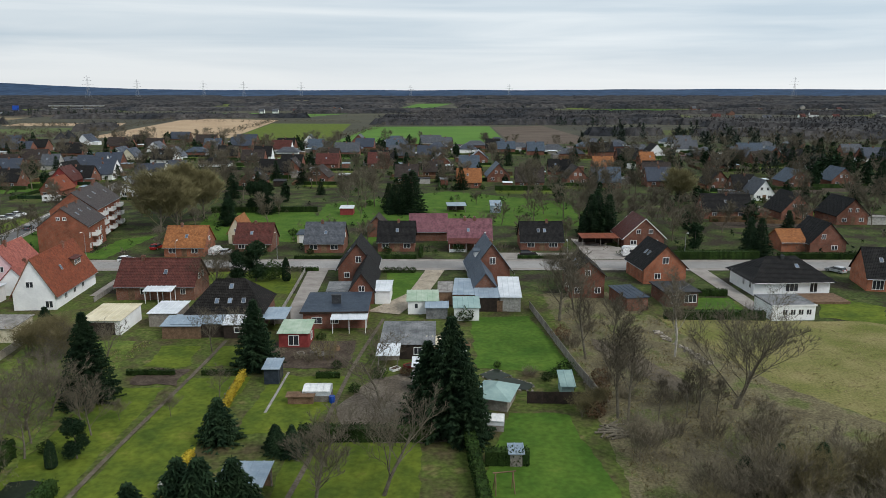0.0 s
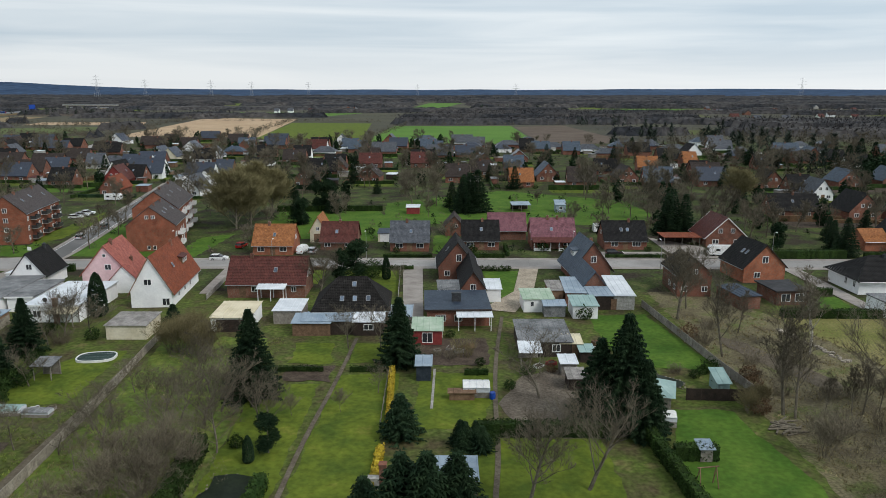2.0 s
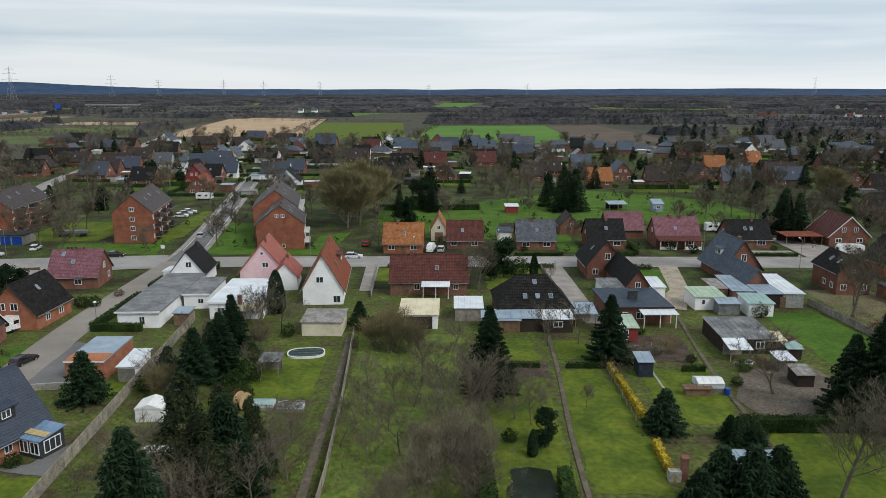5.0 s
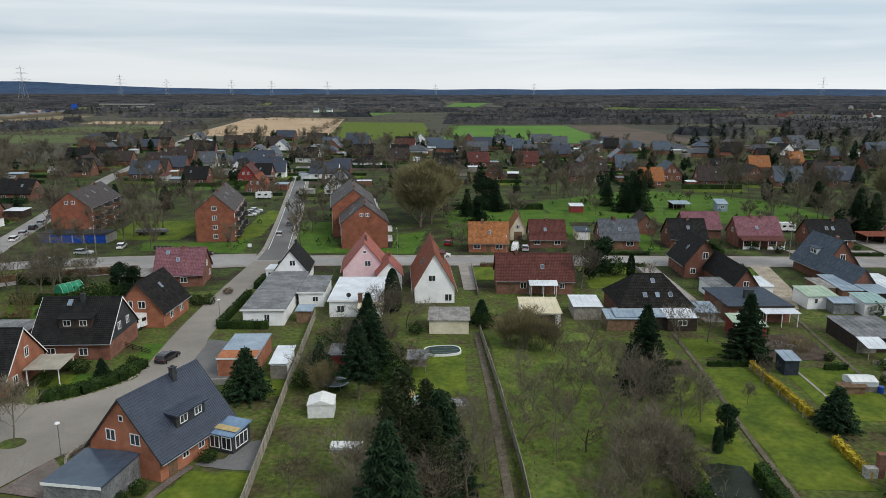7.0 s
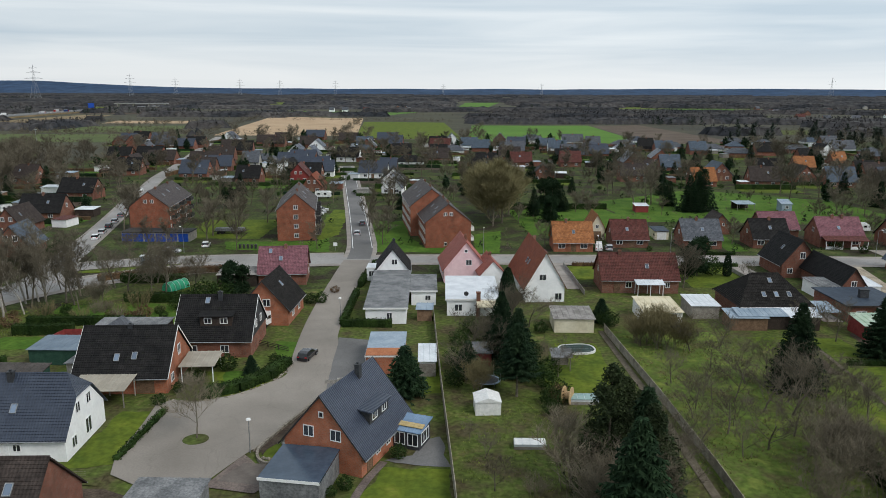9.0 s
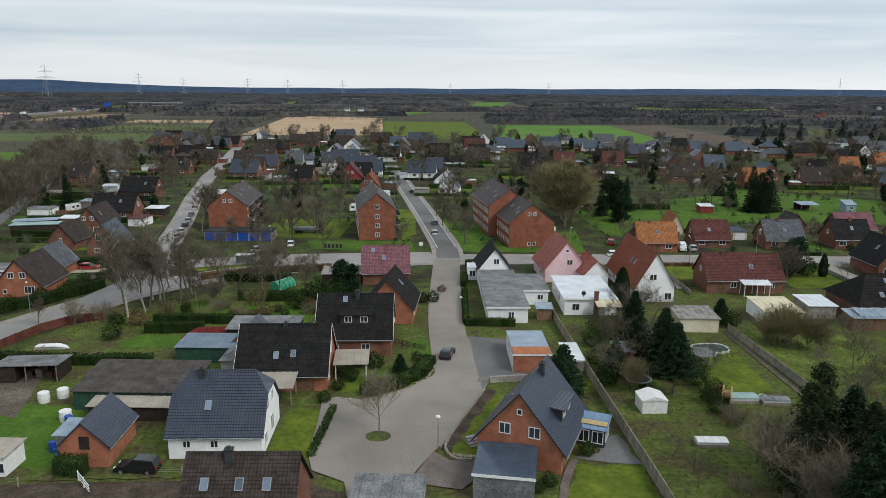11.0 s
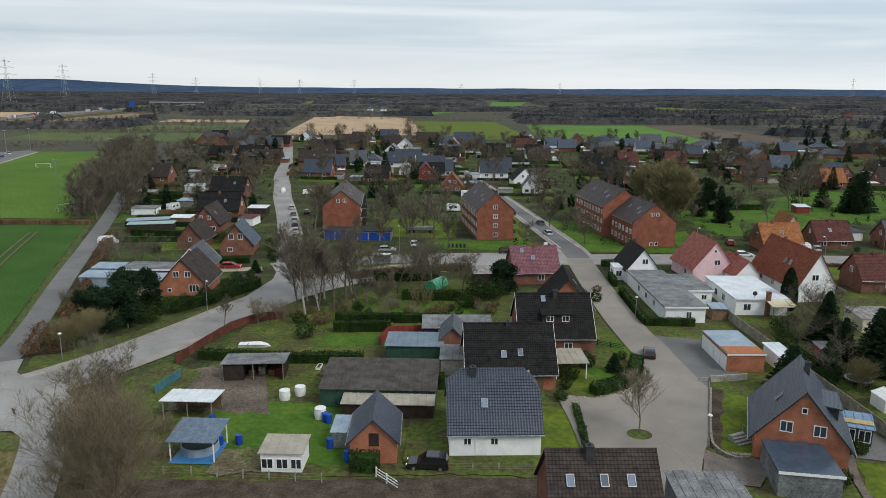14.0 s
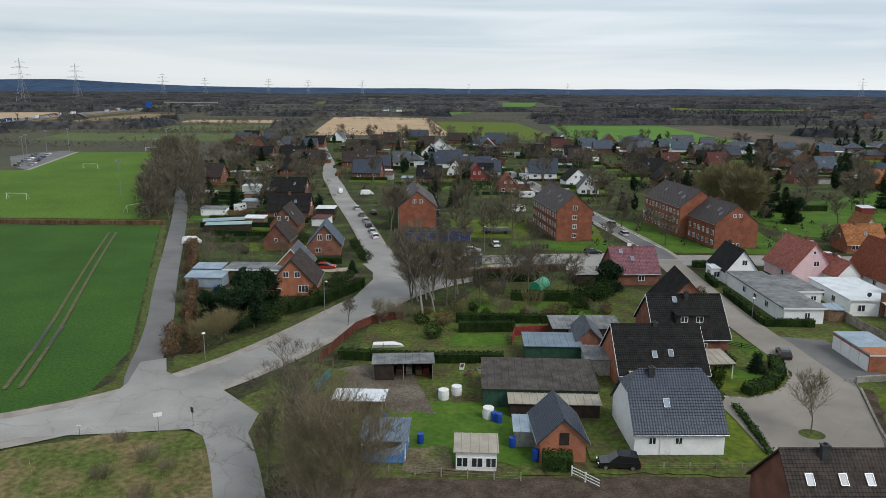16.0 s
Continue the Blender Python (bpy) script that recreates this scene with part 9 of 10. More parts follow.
while len(left) < 220:
    x, y = r9.uniform(-620, -300), r9.choice((r9.uniform(455, 530), r9.uniform(628, 650), r9.uniform(792, 824)))
    if noise.noise(Vector((x * 0.012, y * 0.02, 1.0))) > 0.05:
        left.append((x, y))
woods("meadow_scrub", left, 6, 50, 3.0, 5, TWIG, "scrub and bare trees between meadows", 0.3)
dk = [(r9.gauss(150, 40) + 40, r9.gauss(560, 60)) for _ in range(30)] + [(r9.uniform(120, 200), r9.uniform(300, 420)) for _ in range(8)]
woods("evergreen_stand", dk, 5, 120, 2.6, 13, FARPINE, "dark evergreen trees behind the houses", 0.5)

# low hills on the horizon; their blue is distance haze put into the colour
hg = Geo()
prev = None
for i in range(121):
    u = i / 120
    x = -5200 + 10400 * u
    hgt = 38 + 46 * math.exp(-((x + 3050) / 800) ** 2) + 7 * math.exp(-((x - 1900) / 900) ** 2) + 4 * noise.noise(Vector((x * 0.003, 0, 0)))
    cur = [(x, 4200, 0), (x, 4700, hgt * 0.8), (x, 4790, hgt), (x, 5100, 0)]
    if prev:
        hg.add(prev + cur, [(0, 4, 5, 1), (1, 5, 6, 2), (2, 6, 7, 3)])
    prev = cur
tagged(new("hills", hg.mesh("hills", HILL_HAZE)), "low wooded hills on the horizon, coloured blue for haze", "hills", kind="structure")

# power pylons, far off


def pylon(x, y, h):
    o = thing("power_pylon", x, y, 0, "far lattice power pylon of grey steel", "pylon", "power pylons")
    g = Geo()
    w = h * 0.11
    for sx in (-1, 1):
        for sy in (-1, 1):
            g.tube((sx * w, sy * w, 0), (sx * w * 0.22, sy * w * 0.22, h * 0.6), 0.35, 0.3, 4)
            g.tube((sx * w * 0.22, sy * w * 0.22, h * 0.6), (0, 0, h), 0.3, 0.25, 4)
    for i in range(8):
        k0, k1 = 1 - 0.78 * i / 8, 1 - 0.78 * (i + 1) / 8
        z0, z1 = h * 0.6 * i / 8, h * 0.6 * (i + 1) / 8
        s = 1 if i % 2 else -1
        for sy in (-1, 1):
            g.tube((-w * k0 * s, sy * w * k0, z0), (w * k1 * s, sy * w * k1, z1), 0.2, 0.2, 3)
    part("tower", g, ZINC, o)
    for z, a in ((0.62, 0.26), (0.78, 0.2), (0.9, 0.13)):
        part("cross_arm", Geo().tube((-a * h, 0, h * z), (0, 0, h * (z + 0.035)), 0.22, 0.3, 4).tube((a * h, 0, h * z), (0, 0, h * (z + 0.035)), 0.22, 0.3, 4).tube((-a * h, 0, h * z), (a * h, 0, h * z), 0.22, 0.22, 4), ZINC, o)


pylon(-1218, 1690, 104)
pylon(-1304, 2090, 104)
pylon(-1431, 2990, 97)
pylon(-1438, 3490, 87)
pylon(-1159, 3590, 85)
pylon(-964, 3590, 80)
pylon(-743, 3890, 82)
pylon(-182, 4190, 67)
pylon(374, 4190, 73)
pylon(1842, 3890, 105)

# ---- garden buildings ----
shed("garage", (-60.2, 115.0), (-53.7, 115.0), 8.5, 2.5, 2.8, WHITE, SHEET_YELLOW, "open white garage with a yellowed flat roof", "garage", door=("f", 0, 4.5, 2.1, WOOD_DARK))
shed("shed", (-50.7, 119.3), (-45.9, 119.3), 6.5, 2.4, 2.6, WOOD_GREY, METAL_WHITE, "wooden shed with a white sheet roof")
shed("shed", (-24.8, 94.2), (-22.8, 94.2), 3.0, 2.3, 2.6, mat("navy_boards", (0.02, 0.028, 0.04), (0.035, 0.045, 0.06), 1.5, 0.6, 0.1, 8), METAL_BLUE, "dark navy garden shed beside a yellow hedge", door=("r", 0, 1.2, 1.9, FRAME_DARK))
shed("pavilion", (-26.0, 108.9), (-21.3, 108.9), 5.2, 2.4, 2.9, WOOD_RED, METAL_GREEN, "red garden house with a pale green roof and white windows", "garden house", windows=[("f", 0, 0.4, 1.7, 1.7), ("r", 0, 0.6, 1.4, 1.3)])
shed("shed", (-9.4, 103.8), (-1.4, 103.8), 9.6, 2.4, 2.8, WOOD_DARK, FELT, "old dark wooden shed with a grey sheet roof", windows=[("f", 1.6, 0.8, 1.3, 1.2)])
shed("lean_to", (-9.6, 100.3), (-6.6, 100.3), 3.2, 2.0, 2.5, WOOD_GREY, METAL_WHITE, "grey lean-to with a pale roof", open_front=True)
shed("lean_to", (-3.1, 103.9), (0.1, 103.9), 3.0, 2.1, 2.5, WOOD_BROWN, SHEET_YELLOW, "lean-to with a yellowed roof")
shed("pavilion", (-22.0, 63.3), (-17.6, 63.3), 4.6, 2.6, 2.6, WOOD_BROWN, METAL_BLUE, "open pavilion with a blue ribbed roof", "pavilion", open_front=True)
shed("garden_hut", (-78.5, 93.9), (-75.9, 93.9), 2.6, 2.2, 2.5, WOOD_GREY, FELT, "open grey garden hut beside a pool", "garden hut", open_front=True)
shed("shed", (-76.1, 111.1), (-69.5, 111.1), 6.2, 2.4, 2.7, CREAM, FIBRE, "long low shed with pots on its cream wall")
shed("shed", (-90.0, 95.3), (-87.3, 95.3), 3.5, 2.2, 2.5, WOOD_RED, FELT, "red wooden garden shed under trees")
shed("garden_hut", (7.3, 71.7), (8.6, 71.7), 1.6, 1.6, 1.8, WOOD_GREY, METAL_BLUE, "small grey hutch on the lawn", "hutch")
shed("shed", (-20.2, 87.7), (-16.9, 87.7), 0.9, 1.1, 1.2, WOOD_BROWN, WOOD_BROWN, "low timber potting bench")
shed("shed", (-38.9, 189.2), (-35.2, 189.2), 6, 2.3, 2.5, CREAM, FELT_NAVY, "small garage with a dark blue roof", "garage", door=("f", 0, 2.4, 2.0, FRAME_WHITE))
shed("shed", (-107.7, 217.6), (-102.2, 217.6), 7, 2.4, 2.6, WHITE, FELT, "white garage with a flat roof", "garage")
shed("shed", (15.8, 237.0), (19.2, 237.0), 4, 2.6, 3.6, METAL_BLUE, METAL_BLUE, "pale blue garden house on a lawn", "garden house", windows=[("f", 0, 1, 1.2, 1.0)])
shed("shed", (1.6, 238.4), (7.6, 238.8), 5, 2.2, 2.6, WOOD_DARK, METAL_BLUE, "dark garden shed with a pale roof", open_front=True)
shed("shed", (-33.6, 233.4), (-29.4, 233.4), 4.4, 2.2, 2.5, WOOD_RED, METAL_WHITE, "small red garden shed with a white edge")

# hipped teal summer house
o = thing("summer_house", 7.0, 86.7, -18, "garden summer house with a teal hipped roof", "summer house")
o.location.y += 1.5
part("wall", Geo().box(-2.0, 2.0, -2.4, 2.4, 0, 1.7), WOOD_GREY, o)
part("roof", Geo().add([(-2.5, -3, 1.7), (2.5, -3, 1.7), (2.5, 3, 1.7), (-2.5, 3, 1.7), (0, -0.8, 2.75), (0, 0.8, 2.75)], [(0, 1, 4), (1, 2, 5, 4), (2, 3, 5), (3, 0, 4, 5), (3, 2, 1, 0)]), METAL_TEAL, o)


def greenhouse(x, y, w, d, h, ang, label, pane=None):
    o = thing("greenhouse", x, y, ang, label, "greenhouse")
    part("base", Geo().box(-w / 2, w / 2, -d / 2, d / 2, 0, h * 0.45), WOOD_GREY, o)
    n = max(2, int(w / 0.8))
    for i in range(n):
        x0, x1 = -w / 2 + i * w / n + 0.03, -w / 2 + (i + 1) * w / n - 0.03
        part("roof_pane", Geo().prism([(x0, -d / 2 - 0.1, h * 0.8), (x0, 0, h), (x0, 0, h + 0.04), (x0, -d / 2 - 0.1, h * 0.8 + 0.04)], (x1 - x0, 0, 0)), pane or PLASTIC_WHITE, o)
        part("roof_pane", Geo().prism([(x0, d / 2 + 0.1, h * 0.8), (x0, 0, h), (x0, 0, h + 0.04), (x0, d / 2 + 0.1, h * 0.8 + 0.04)], (x1 - x0, 0, 0)), pane or PLASTIC_WHITE, o)
    part("wall", Geo().prism([(-w / 2, -d / 2, h * 0.45), (-w / 2, d / 2, h * 0.45), (-w / 2, d / 2, h * 0.79), (-w / 2, 0, h - 0.02), (-w / 2, -d / 2, h * 0.79)], (w, 0, 0)), METAL_WHITE, o)
    return o


greenhouse(-16.6, 89.7, 3.6, 2.6, 1.9, 0, "low greenhouse with milky roof panes on a lawn")
greenhouse(6.1, 81.1, 2.6, 2.0, 1.7, -8, "small white greenhouse beside a shed")
greenhouse(-84.0, 71.1, 3.6, 1.4, 0.9, 0, "low cold frame with milky panes")
greenhouse(-71.8, 82.9, 3.4, 1.4, 0.9, 0, "cold frame with cloudy panes", FELT)
greenhouse(-75.8, 83.5, 3.6, 1.8, 1.0, 0, "grey plastic cold frame in a garden", METAL_TEAL)
o = thing("garden_tent", -88.5, 80.6, 4, "white garden tent with a pitched top", "tent")
part("wall", Geo().box(-1.6, 1.6, -1.5, 1.5, 0, 1.8), PLASTIC_WHITE, o)
part("roof", Geo().prism([(-1.7, -1.6, 1.8), (1.7, -1.6, 1.8), (0, -1.6, 2.4)], (0, 3.2, 0)), PLASTIC_WHITE, o)
o = thing("cable_drum", -78.0, 83.1, 65, "large wooden cable drum standing on its rim", "cable drum")
for y in (-0.5, 0.5):
    part("flange", Geo().prism([(1.15 * math.cos(a * math.pi / 10), y - 0.05, 1.15 + 1.15 * math.sin(a * math.pi / 10)) for a in range(20)], (0, 0.1, 0)), mat("pale_wood", (0.36, 0.25, 0.13), (0.46, 0.33, 0.19), 2, 0.8, 0.1, 8), o)
part("core", Geo().tube((0, -0.45, 1.15), (0, 0.45, 1.15), 0.55, 0.55, 12), MATS["pale_wood"], o)

POOLWATER = mat("pool_cover", (0.016, 0.034, 0.03), (0.035, 0.06, 0.052), 0.8, 0.5, 0.02, 3, 0.1)
o = thing("swimming_pool", -73.7, 102.6, 8, "oval garden pool with a white rim and dark green water", "pool")
ring = [(2.7 * math.copysign(abs(math.cos(a)) ** 0.7, math.cos(a)), 1.9 * math.copysign(abs(math.sin(a)) ** 0.7, math.sin(a))) for a in [k * math.pi / 14 for k in range(28)]]
part("rim", ring_wall(ring, 1.07, 0.0, 0.42), PLASTIC_WHITE, o)
part("water", Geo().prism([(x, y, 0.02) for x, y in ring], (0, 0, 0.3)), POOLWATER, o)
for k in range(3):
    part("bar", Geo().box(-2.6, 2.6, -1.1 + k * 1.1, -1.07 + k * 1.1, 0.32, 0.34), ZINC, o)
patch("ground_sheet", [(-175.4, 62.6), (-170.6, 62.6), (-170.4, 67.6), (-175.2, 67.6)], mat("blue_ground_sheet", (0.035, 0.15, 0.34), (0.05, 0.19, 0.42), 1.0, 0.5, 0.05, 4, amp=0.1), "bright blue ground sheet under a round pool", z=0.15, thick=0.05)
o = thing("round_pool", -173.0, 64.2, 0, "round above-ground pool with a pale blue wall", "pool")
o.location.y += 1.6
part("wall", ring_wall(circle(2.0), 1.04, 0.0, 1.1), METAL_BLUE, o)
part("cover", Geo().prism([(2 * math.cos(i * math.pi / 10), 2 * math.sin(i * math.pi / 10), 0.9) for i in range(20)], (0, 0, 0.1)), POOLWATER, o)
o = thing("trampoline", -88.1, 88.9, 0, "round garden trampoline with a dark mat and safety net", "trampoline")
part("mat", Geo().prism([(1.5 * math.cos(i * math.pi / 10), 1.5 * math.sin(i * math.pi / 10), 0.7) for i in range(20)], (0, 0, 0.04)), FRAME_DARK, o)
part("pad", ring_wall(circle(1.5), 1.2, 0.7, 0.76), METAL_BLUE, o)
for i in range(6):
    a = i * math.pi / 3
    part("pole", Geo().tube((1.75 * math.cos(a), 1.75 * math.sin(a), 0), (1.75 * math.cos(a), 1.75 * math.sin(a), 2.4), 0.03, 0.03), ZINC, o)


def pond(pts, label, rim=0.5):
    patch("pond", pts, WATER, label)
    cx, cy = sum(p[0] for p in pts) / len(pts), sum(p[1] for p in pts) / len(pts)
    rng = random.Random(int(cx * 7))
    for a, b in zip(pts, pts[1:] + pts[:1]):
        n = max(1, int(math.hypot(b[0] - a[0], b[1] - a[1]) / rim))
        for i in range(n):
            x, y = a[0] + (b[0] - a[0]) * i / n, a[1] + (b[1] - a[1]) * i / n
            stone(x + rng.gauss(0, 0.1), y + rng.gauss(0, 0.1), rng.uniform(0.1, 0.26))


STONES = []


def stone(x, y, r, label="rounded grey field stone"):
    if not STONES:
        for k in range(4):
            q = random.Random(k)
            bm = bmesh.new()
            bmesh.ops.create_icosphere(bm, subdivisions=1, radius=1)
            for v in bm.verts:
                v.co *= q.uniform(0.75, 1.15)
                v.co.z *= 0.7
            me = bpy.data.meshes.new("stone")
            bm.to_mesh(me)
            bm.free()
            me.materials.append(STONE)
            STONES.append(me)
    o = new("stone", STONES[int(abs(x * 13 + y * 7)) % 4])
    o.matrix_basis = pose(x, y, r * 0.35, 0, 0, x * 50 % 360) @ Matrix.Diagonal((r, r * 0.85, r, 1))
    return tagged(o, label, "stone", "edging stones")


pond([(-44.7, 68.2), (-42.8, 68.8), (-40.9, 68.0), (-40.7, 61.7), (-45.8, 61.7)], "dark garden pond with a stone edge", 0.8)
hedge([(-39.6, 66.6), (-39.8, 60.0)], 1.4, 1.6)
pond([(5.2, 97.7), (7.9, 99.6), (9.7, 96.8), (6.8, 95.2)], "small dark garden pond edged with stones")
pond([(7.7, 96.0), (9.7, 96.4), (12.6, 94.0), (11.8, 91.7), (8.9, 92.5)], "dark garden pond edged with stones")
rs = random.Random(77)
# stone edging below the hedge of the turning circle
for a, b in (((-129.8, 82.4), (-126, 81.9)), ((-126, 81.9), (-121.2, 84.4)), ((-121.2, 84.4), (-117.6, 89.4)), ((-117.6, 89.4), (-116.4, 95))):
    n = int(math.hypot(b[0] - a[0], b[1] - a[1]) / 0.45)
    for i in range(n):
        stone(a[0] + (b[0] - a[0]) * i / n + rs.gauss(0, 0.08), a[1] + (b[1] - a[1]) * i / n + rs.gauss(0, 0.08), rs.uniform(0.18, 0.34))
for i in range(16):
    stone(-113.6 + i * 0.34, 67.6 - math.sin(i / 15 * 3.14) * 0.9 + i * 0.1, rs.uniform(0.2, 0.36))
fence([(-115.1, 69.3), (-109.8, 85.5), (-108.8, 89.1)], 0.25, STONE, "low concrete edging wall of a front garden", 1.6)
patch("bed", [(-109.6, 85.5), (-108.6, 83.7), (-114.3, 68.7), (-115.0, 69.3)], SOIL, "planting bed behind a low wall")
patch("driveway", [(-115.4, 66.5), (-110.0, 66.1), (-111.7, 61.9), (-117.1, 62.8)], mat("red_paving", (0.105, 0.090, 0.080), (0.150, 0.130, 0.115), 0.5, 0.9, 0.1, 6, amp=0.1), "dull brown paved drive beside a garage")
fence([(-110.4, 88.4), (-104.8, 88.8)], 0.6, CONCRETE, "low concrete garden wall", 2.0)

# rubble and logs on the waste ground
for i in range(70):
    u = rs.random()
    x, y = 36.0 + 3.7 * u + rs.gauss(0, 0.4), 116.5 - 15 * u + rs.gauss(0, 0.5)
    o = stone(x, y, rs.uniform(0.2, 0.5), "pale lump of building rubble")
    o["category"], o["group"] = "rubble", "rubble heap"
for i in range(22):
    o = thing("log", 20.4 + rs.gauss(0, 0.7), 79.6 + rs.gauss(0, 0.9), rs.uniform(-40, 60), "cut log lying on a brown wood pile", "log", "wood pile")
    part("bark", Geo().tube((-1.2, 0, 0.14 + 0.1 * (i % 3)), (1.2, 0, 0.16 + 0.1 * (i % 3)), 0.13, 0.11, 7), BARK, o)


# ---- street furniture and vehicles ----
def street_lamp(x, y, h, ang=0):
    o = thing("street_lamp", x, y, ang, "grey steel street lamp with a white head", "street lamp", "street lamps")
    part("pole", Geo().tube((0, 0, 0), (0, 0, h), 0.07, 0.045, 8), ZINC, o)
    if h > 5:
        part("arm", Geo().tube((0, 0, h), (1.1, 0, h + 0.35), 0.045, 0.04, 6), ZINC, o)
        part("lamp_head", Geo().box(1.0, 1.7, -0.13, 0.13, h + 0.3, h + 0.42), PLASTIC_WHITE, o)
    else:
        part("lamp_head", Geo().tube((0, 0, h), (0, 0, h + 0.14), 0.3, 0.22, 10), PLASTIC_WHITE, o)


street_lamp(-115.4, 69.0, 4.0)
street_lamp(-112.9, 116.7, 4.0)
for x, y in ((-86, 170.2), (-40, 170.4), (10, 170.4), (58, 169.6), (-60, 158.6), (28, 158.8)):
    street_lamp(x, y, 6.5, -90 if y > 165 else 90)
street_lamp(-160, 168.5, 6.5, -90)
street_lamp(-203.4, 92, 4.2)
street_lamp(-190, 116, 6.0, -60)


def sign(x, y, ang, w, h, z, material, label):
    o = thing("sign", x, y, ang, label, "sign")
    part("post", Geo().tube((0, 0.03, 0), (0, 0.03, z + h), 0.035, 0.035, 6), ZINC, o)
    part("board", Geo().box(-w / 2, w / 2, -0.02, 0.01, z, z + h), material, o)


sign(-98.7, 185.0, 0, 1.4, 1.0, 1.2, FRAME_WHITE, "white notice board on a post by the flats")
sign(-123.1, 172.4, 0, 1.0, 0.9, 1.2, FRAME_WHITE, "white notice board on a post on a lawn")
sign(-200.3, 68.2, 20, 1.0, 0.5, 2.2, FRAME_WHITE, "white direction sign on a grey post")
sign(-209.2, 66.9, 0, 0.5, 0.15, 1.4, FRAME_WHITE, "small marker post at the road edge")
sign(-196.9, 70.1, -30, 0.5, 0.7, 1.9, FRAME_DARK, "back of a dark road sign")
o = thing("bus_shelter", -162.8, 155.3, 5, "glazed bus shelter with a pale roof", "bus shelter")
part("roof", Geo().box(-2.1, 2.1, -0.8, 0.9, 2.3, 2.42), METAL_WHITE, o)
part("back_pane", Geo().box(-2, 2, 0.75, 0.79, 0.2, 2.2), METAL_BLUE, o)
part("side_pane", Geo().box(-2.02, -1.98, -0.6, 0.75, 0.2, 2.2), METAL_BLUE, o)
part("side_pane", Geo().box(1.98, 2.02, -0.6, 0.75, 0.2, 2.2), METAL_BLUE, o)
for x in (-1.95, 1.95):
    for y in (-0.65, 0.8):
        part("post", Geo().box(x - 0.04, x + 0.04, y - 0.04, y + 0.04, 0, 2.3), ZINC, o)
o = thing("tunnel_greenhouse", -149.2, 135.3, 62, "green plastic tunnel greenhouse on a lawn", "greenhouse")
part("sheet", Geo().prism([(-2.4, 1.35 * math.cos(a * math.pi / 12), 0.25 + 1.7 * math.sin(a * math.pi / 12)) for a in range(13)], (4.8, 0, 0)), PLASTIC_GREEN, o)
for k in range(5):
    g = Geo()
    for a in range(12):
        p0, p1 = (1.37 * math.cos(a * math.pi / 12), 0.25 + 1.73 * math.sin(a * math.pi / 12)), (1.37 * math.cos((a + 1) * math.pi / 12), 0.25 + 1.73 * math.sin((a + 1) * math.pi / 12))
        g.tube((-2.3 + k * 1.15, p0[0], p0[1]), (-2.3 + k * 1.15, p1[0], p1[1]), 0.035, 0.035, 4)
    part("hoop", g, PLASTIC_WHITE, o)


def caravan(x, y, ang, length, label, motor=False):
    o = thing("motorhome" if motor else "caravan", x, y, ang, label, "motorhome" if motor else "caravan")
    p = [(-length / 2, 0.5), (-length / 2 + 0.1, 2.5), (-length / 2 + 0.4, 2.65), (length / 2 - 0.6, 2.65), (length / 2 - 0.1, 1.9 if not motor else 2.2), (length / 2, 0.8), (length / 2 - 0.1, 0.5)]
    part("body", Geo().prism([(a, -1.05, b) for a, b in p], (0, 2.1, 0)), PAINTS["white"], o)
    for s in (-1, 1):
        for u in (-0.25, 0.15):
            part("window", Geo().box(length * u - 0.5, length * u + 0.5, s * 1.04 - 0.02, s * 1.04 + 0.02, 1.4, 2.0), CARGLASS, o)
        for u in ((-0.3, 0.32) if motor else (-0.05,)):
            part("tyre", Geo().tube((length * u, s * 0.95, 0.33), (length * u, s * 1.08, 0.33), 0.33, 0.33, 12), RUBBER, o)
    part("windscreen", Geo().box(length / 2 - 0.12, length / 2 - 0.04, -0.8, 0.8, 1.3, 1.9), CARGLASS, o)
    if not motor:
        part("drawbar", Geo().tube((length / 2, 0, 0.5), (length / 2 + 1.1, 0, 0.42), 0.06, 0.05, 6), ZINC, o)


caravan(-240.1, 225.3, 80, 5.0, "white caravan standing on a garden lawn")
caravan(46.9, 173.1, 178, 6.2, "white motorhome parked beside a house", True)
caravan(-125.7, 112.5, 70, 4.6, "white caravan parked behind a brick house")
caravan(-147.7, 229.5, 10, 4.5, "white caravan in a garden")
caravan(23.6, 202.6, 0, 4.5, "white caravan behind a house")
caravan(-142.5, 261.5, 0, 6.0, "white motorhome on a parking place", True)
o = thing("boat", -176.6, 98.9, 4, "white upturned boat hull on the ground", "boat")
part("hull", loft([(-2.4, 0.1, 0.5), (-2.2, 0.7, 0.7), (1.0, 0.75, 0.8), (2.2, 0.55, 0.4), (2.7, 0.2, 0.1), (2.0, 0.1, 0.3)], 1.0), PLASTIC_WHITE, o)
o = thing("truck", -156.2, 193.2, 4, "flat trailer with a dark load at the lay-by", "trailer")
part("bed", Geo().box(-4.2, 4.2, -1.2, 1.2, 0.8, 1.0), FRAME_DARK, o)
part("load", Geo().box(-3.9, 3.9, -1.1, 1.1, 1.0, 1.7), FELT, o)
for u in (-3, -1.9, 2.6):
    for s in (-1, 1):
        part("tyre", Geo().tube((u, s * 0.9, 0.42), (u, s * 1.15, 0.42), 0.42, 0.42, 12), RUBBER, o)
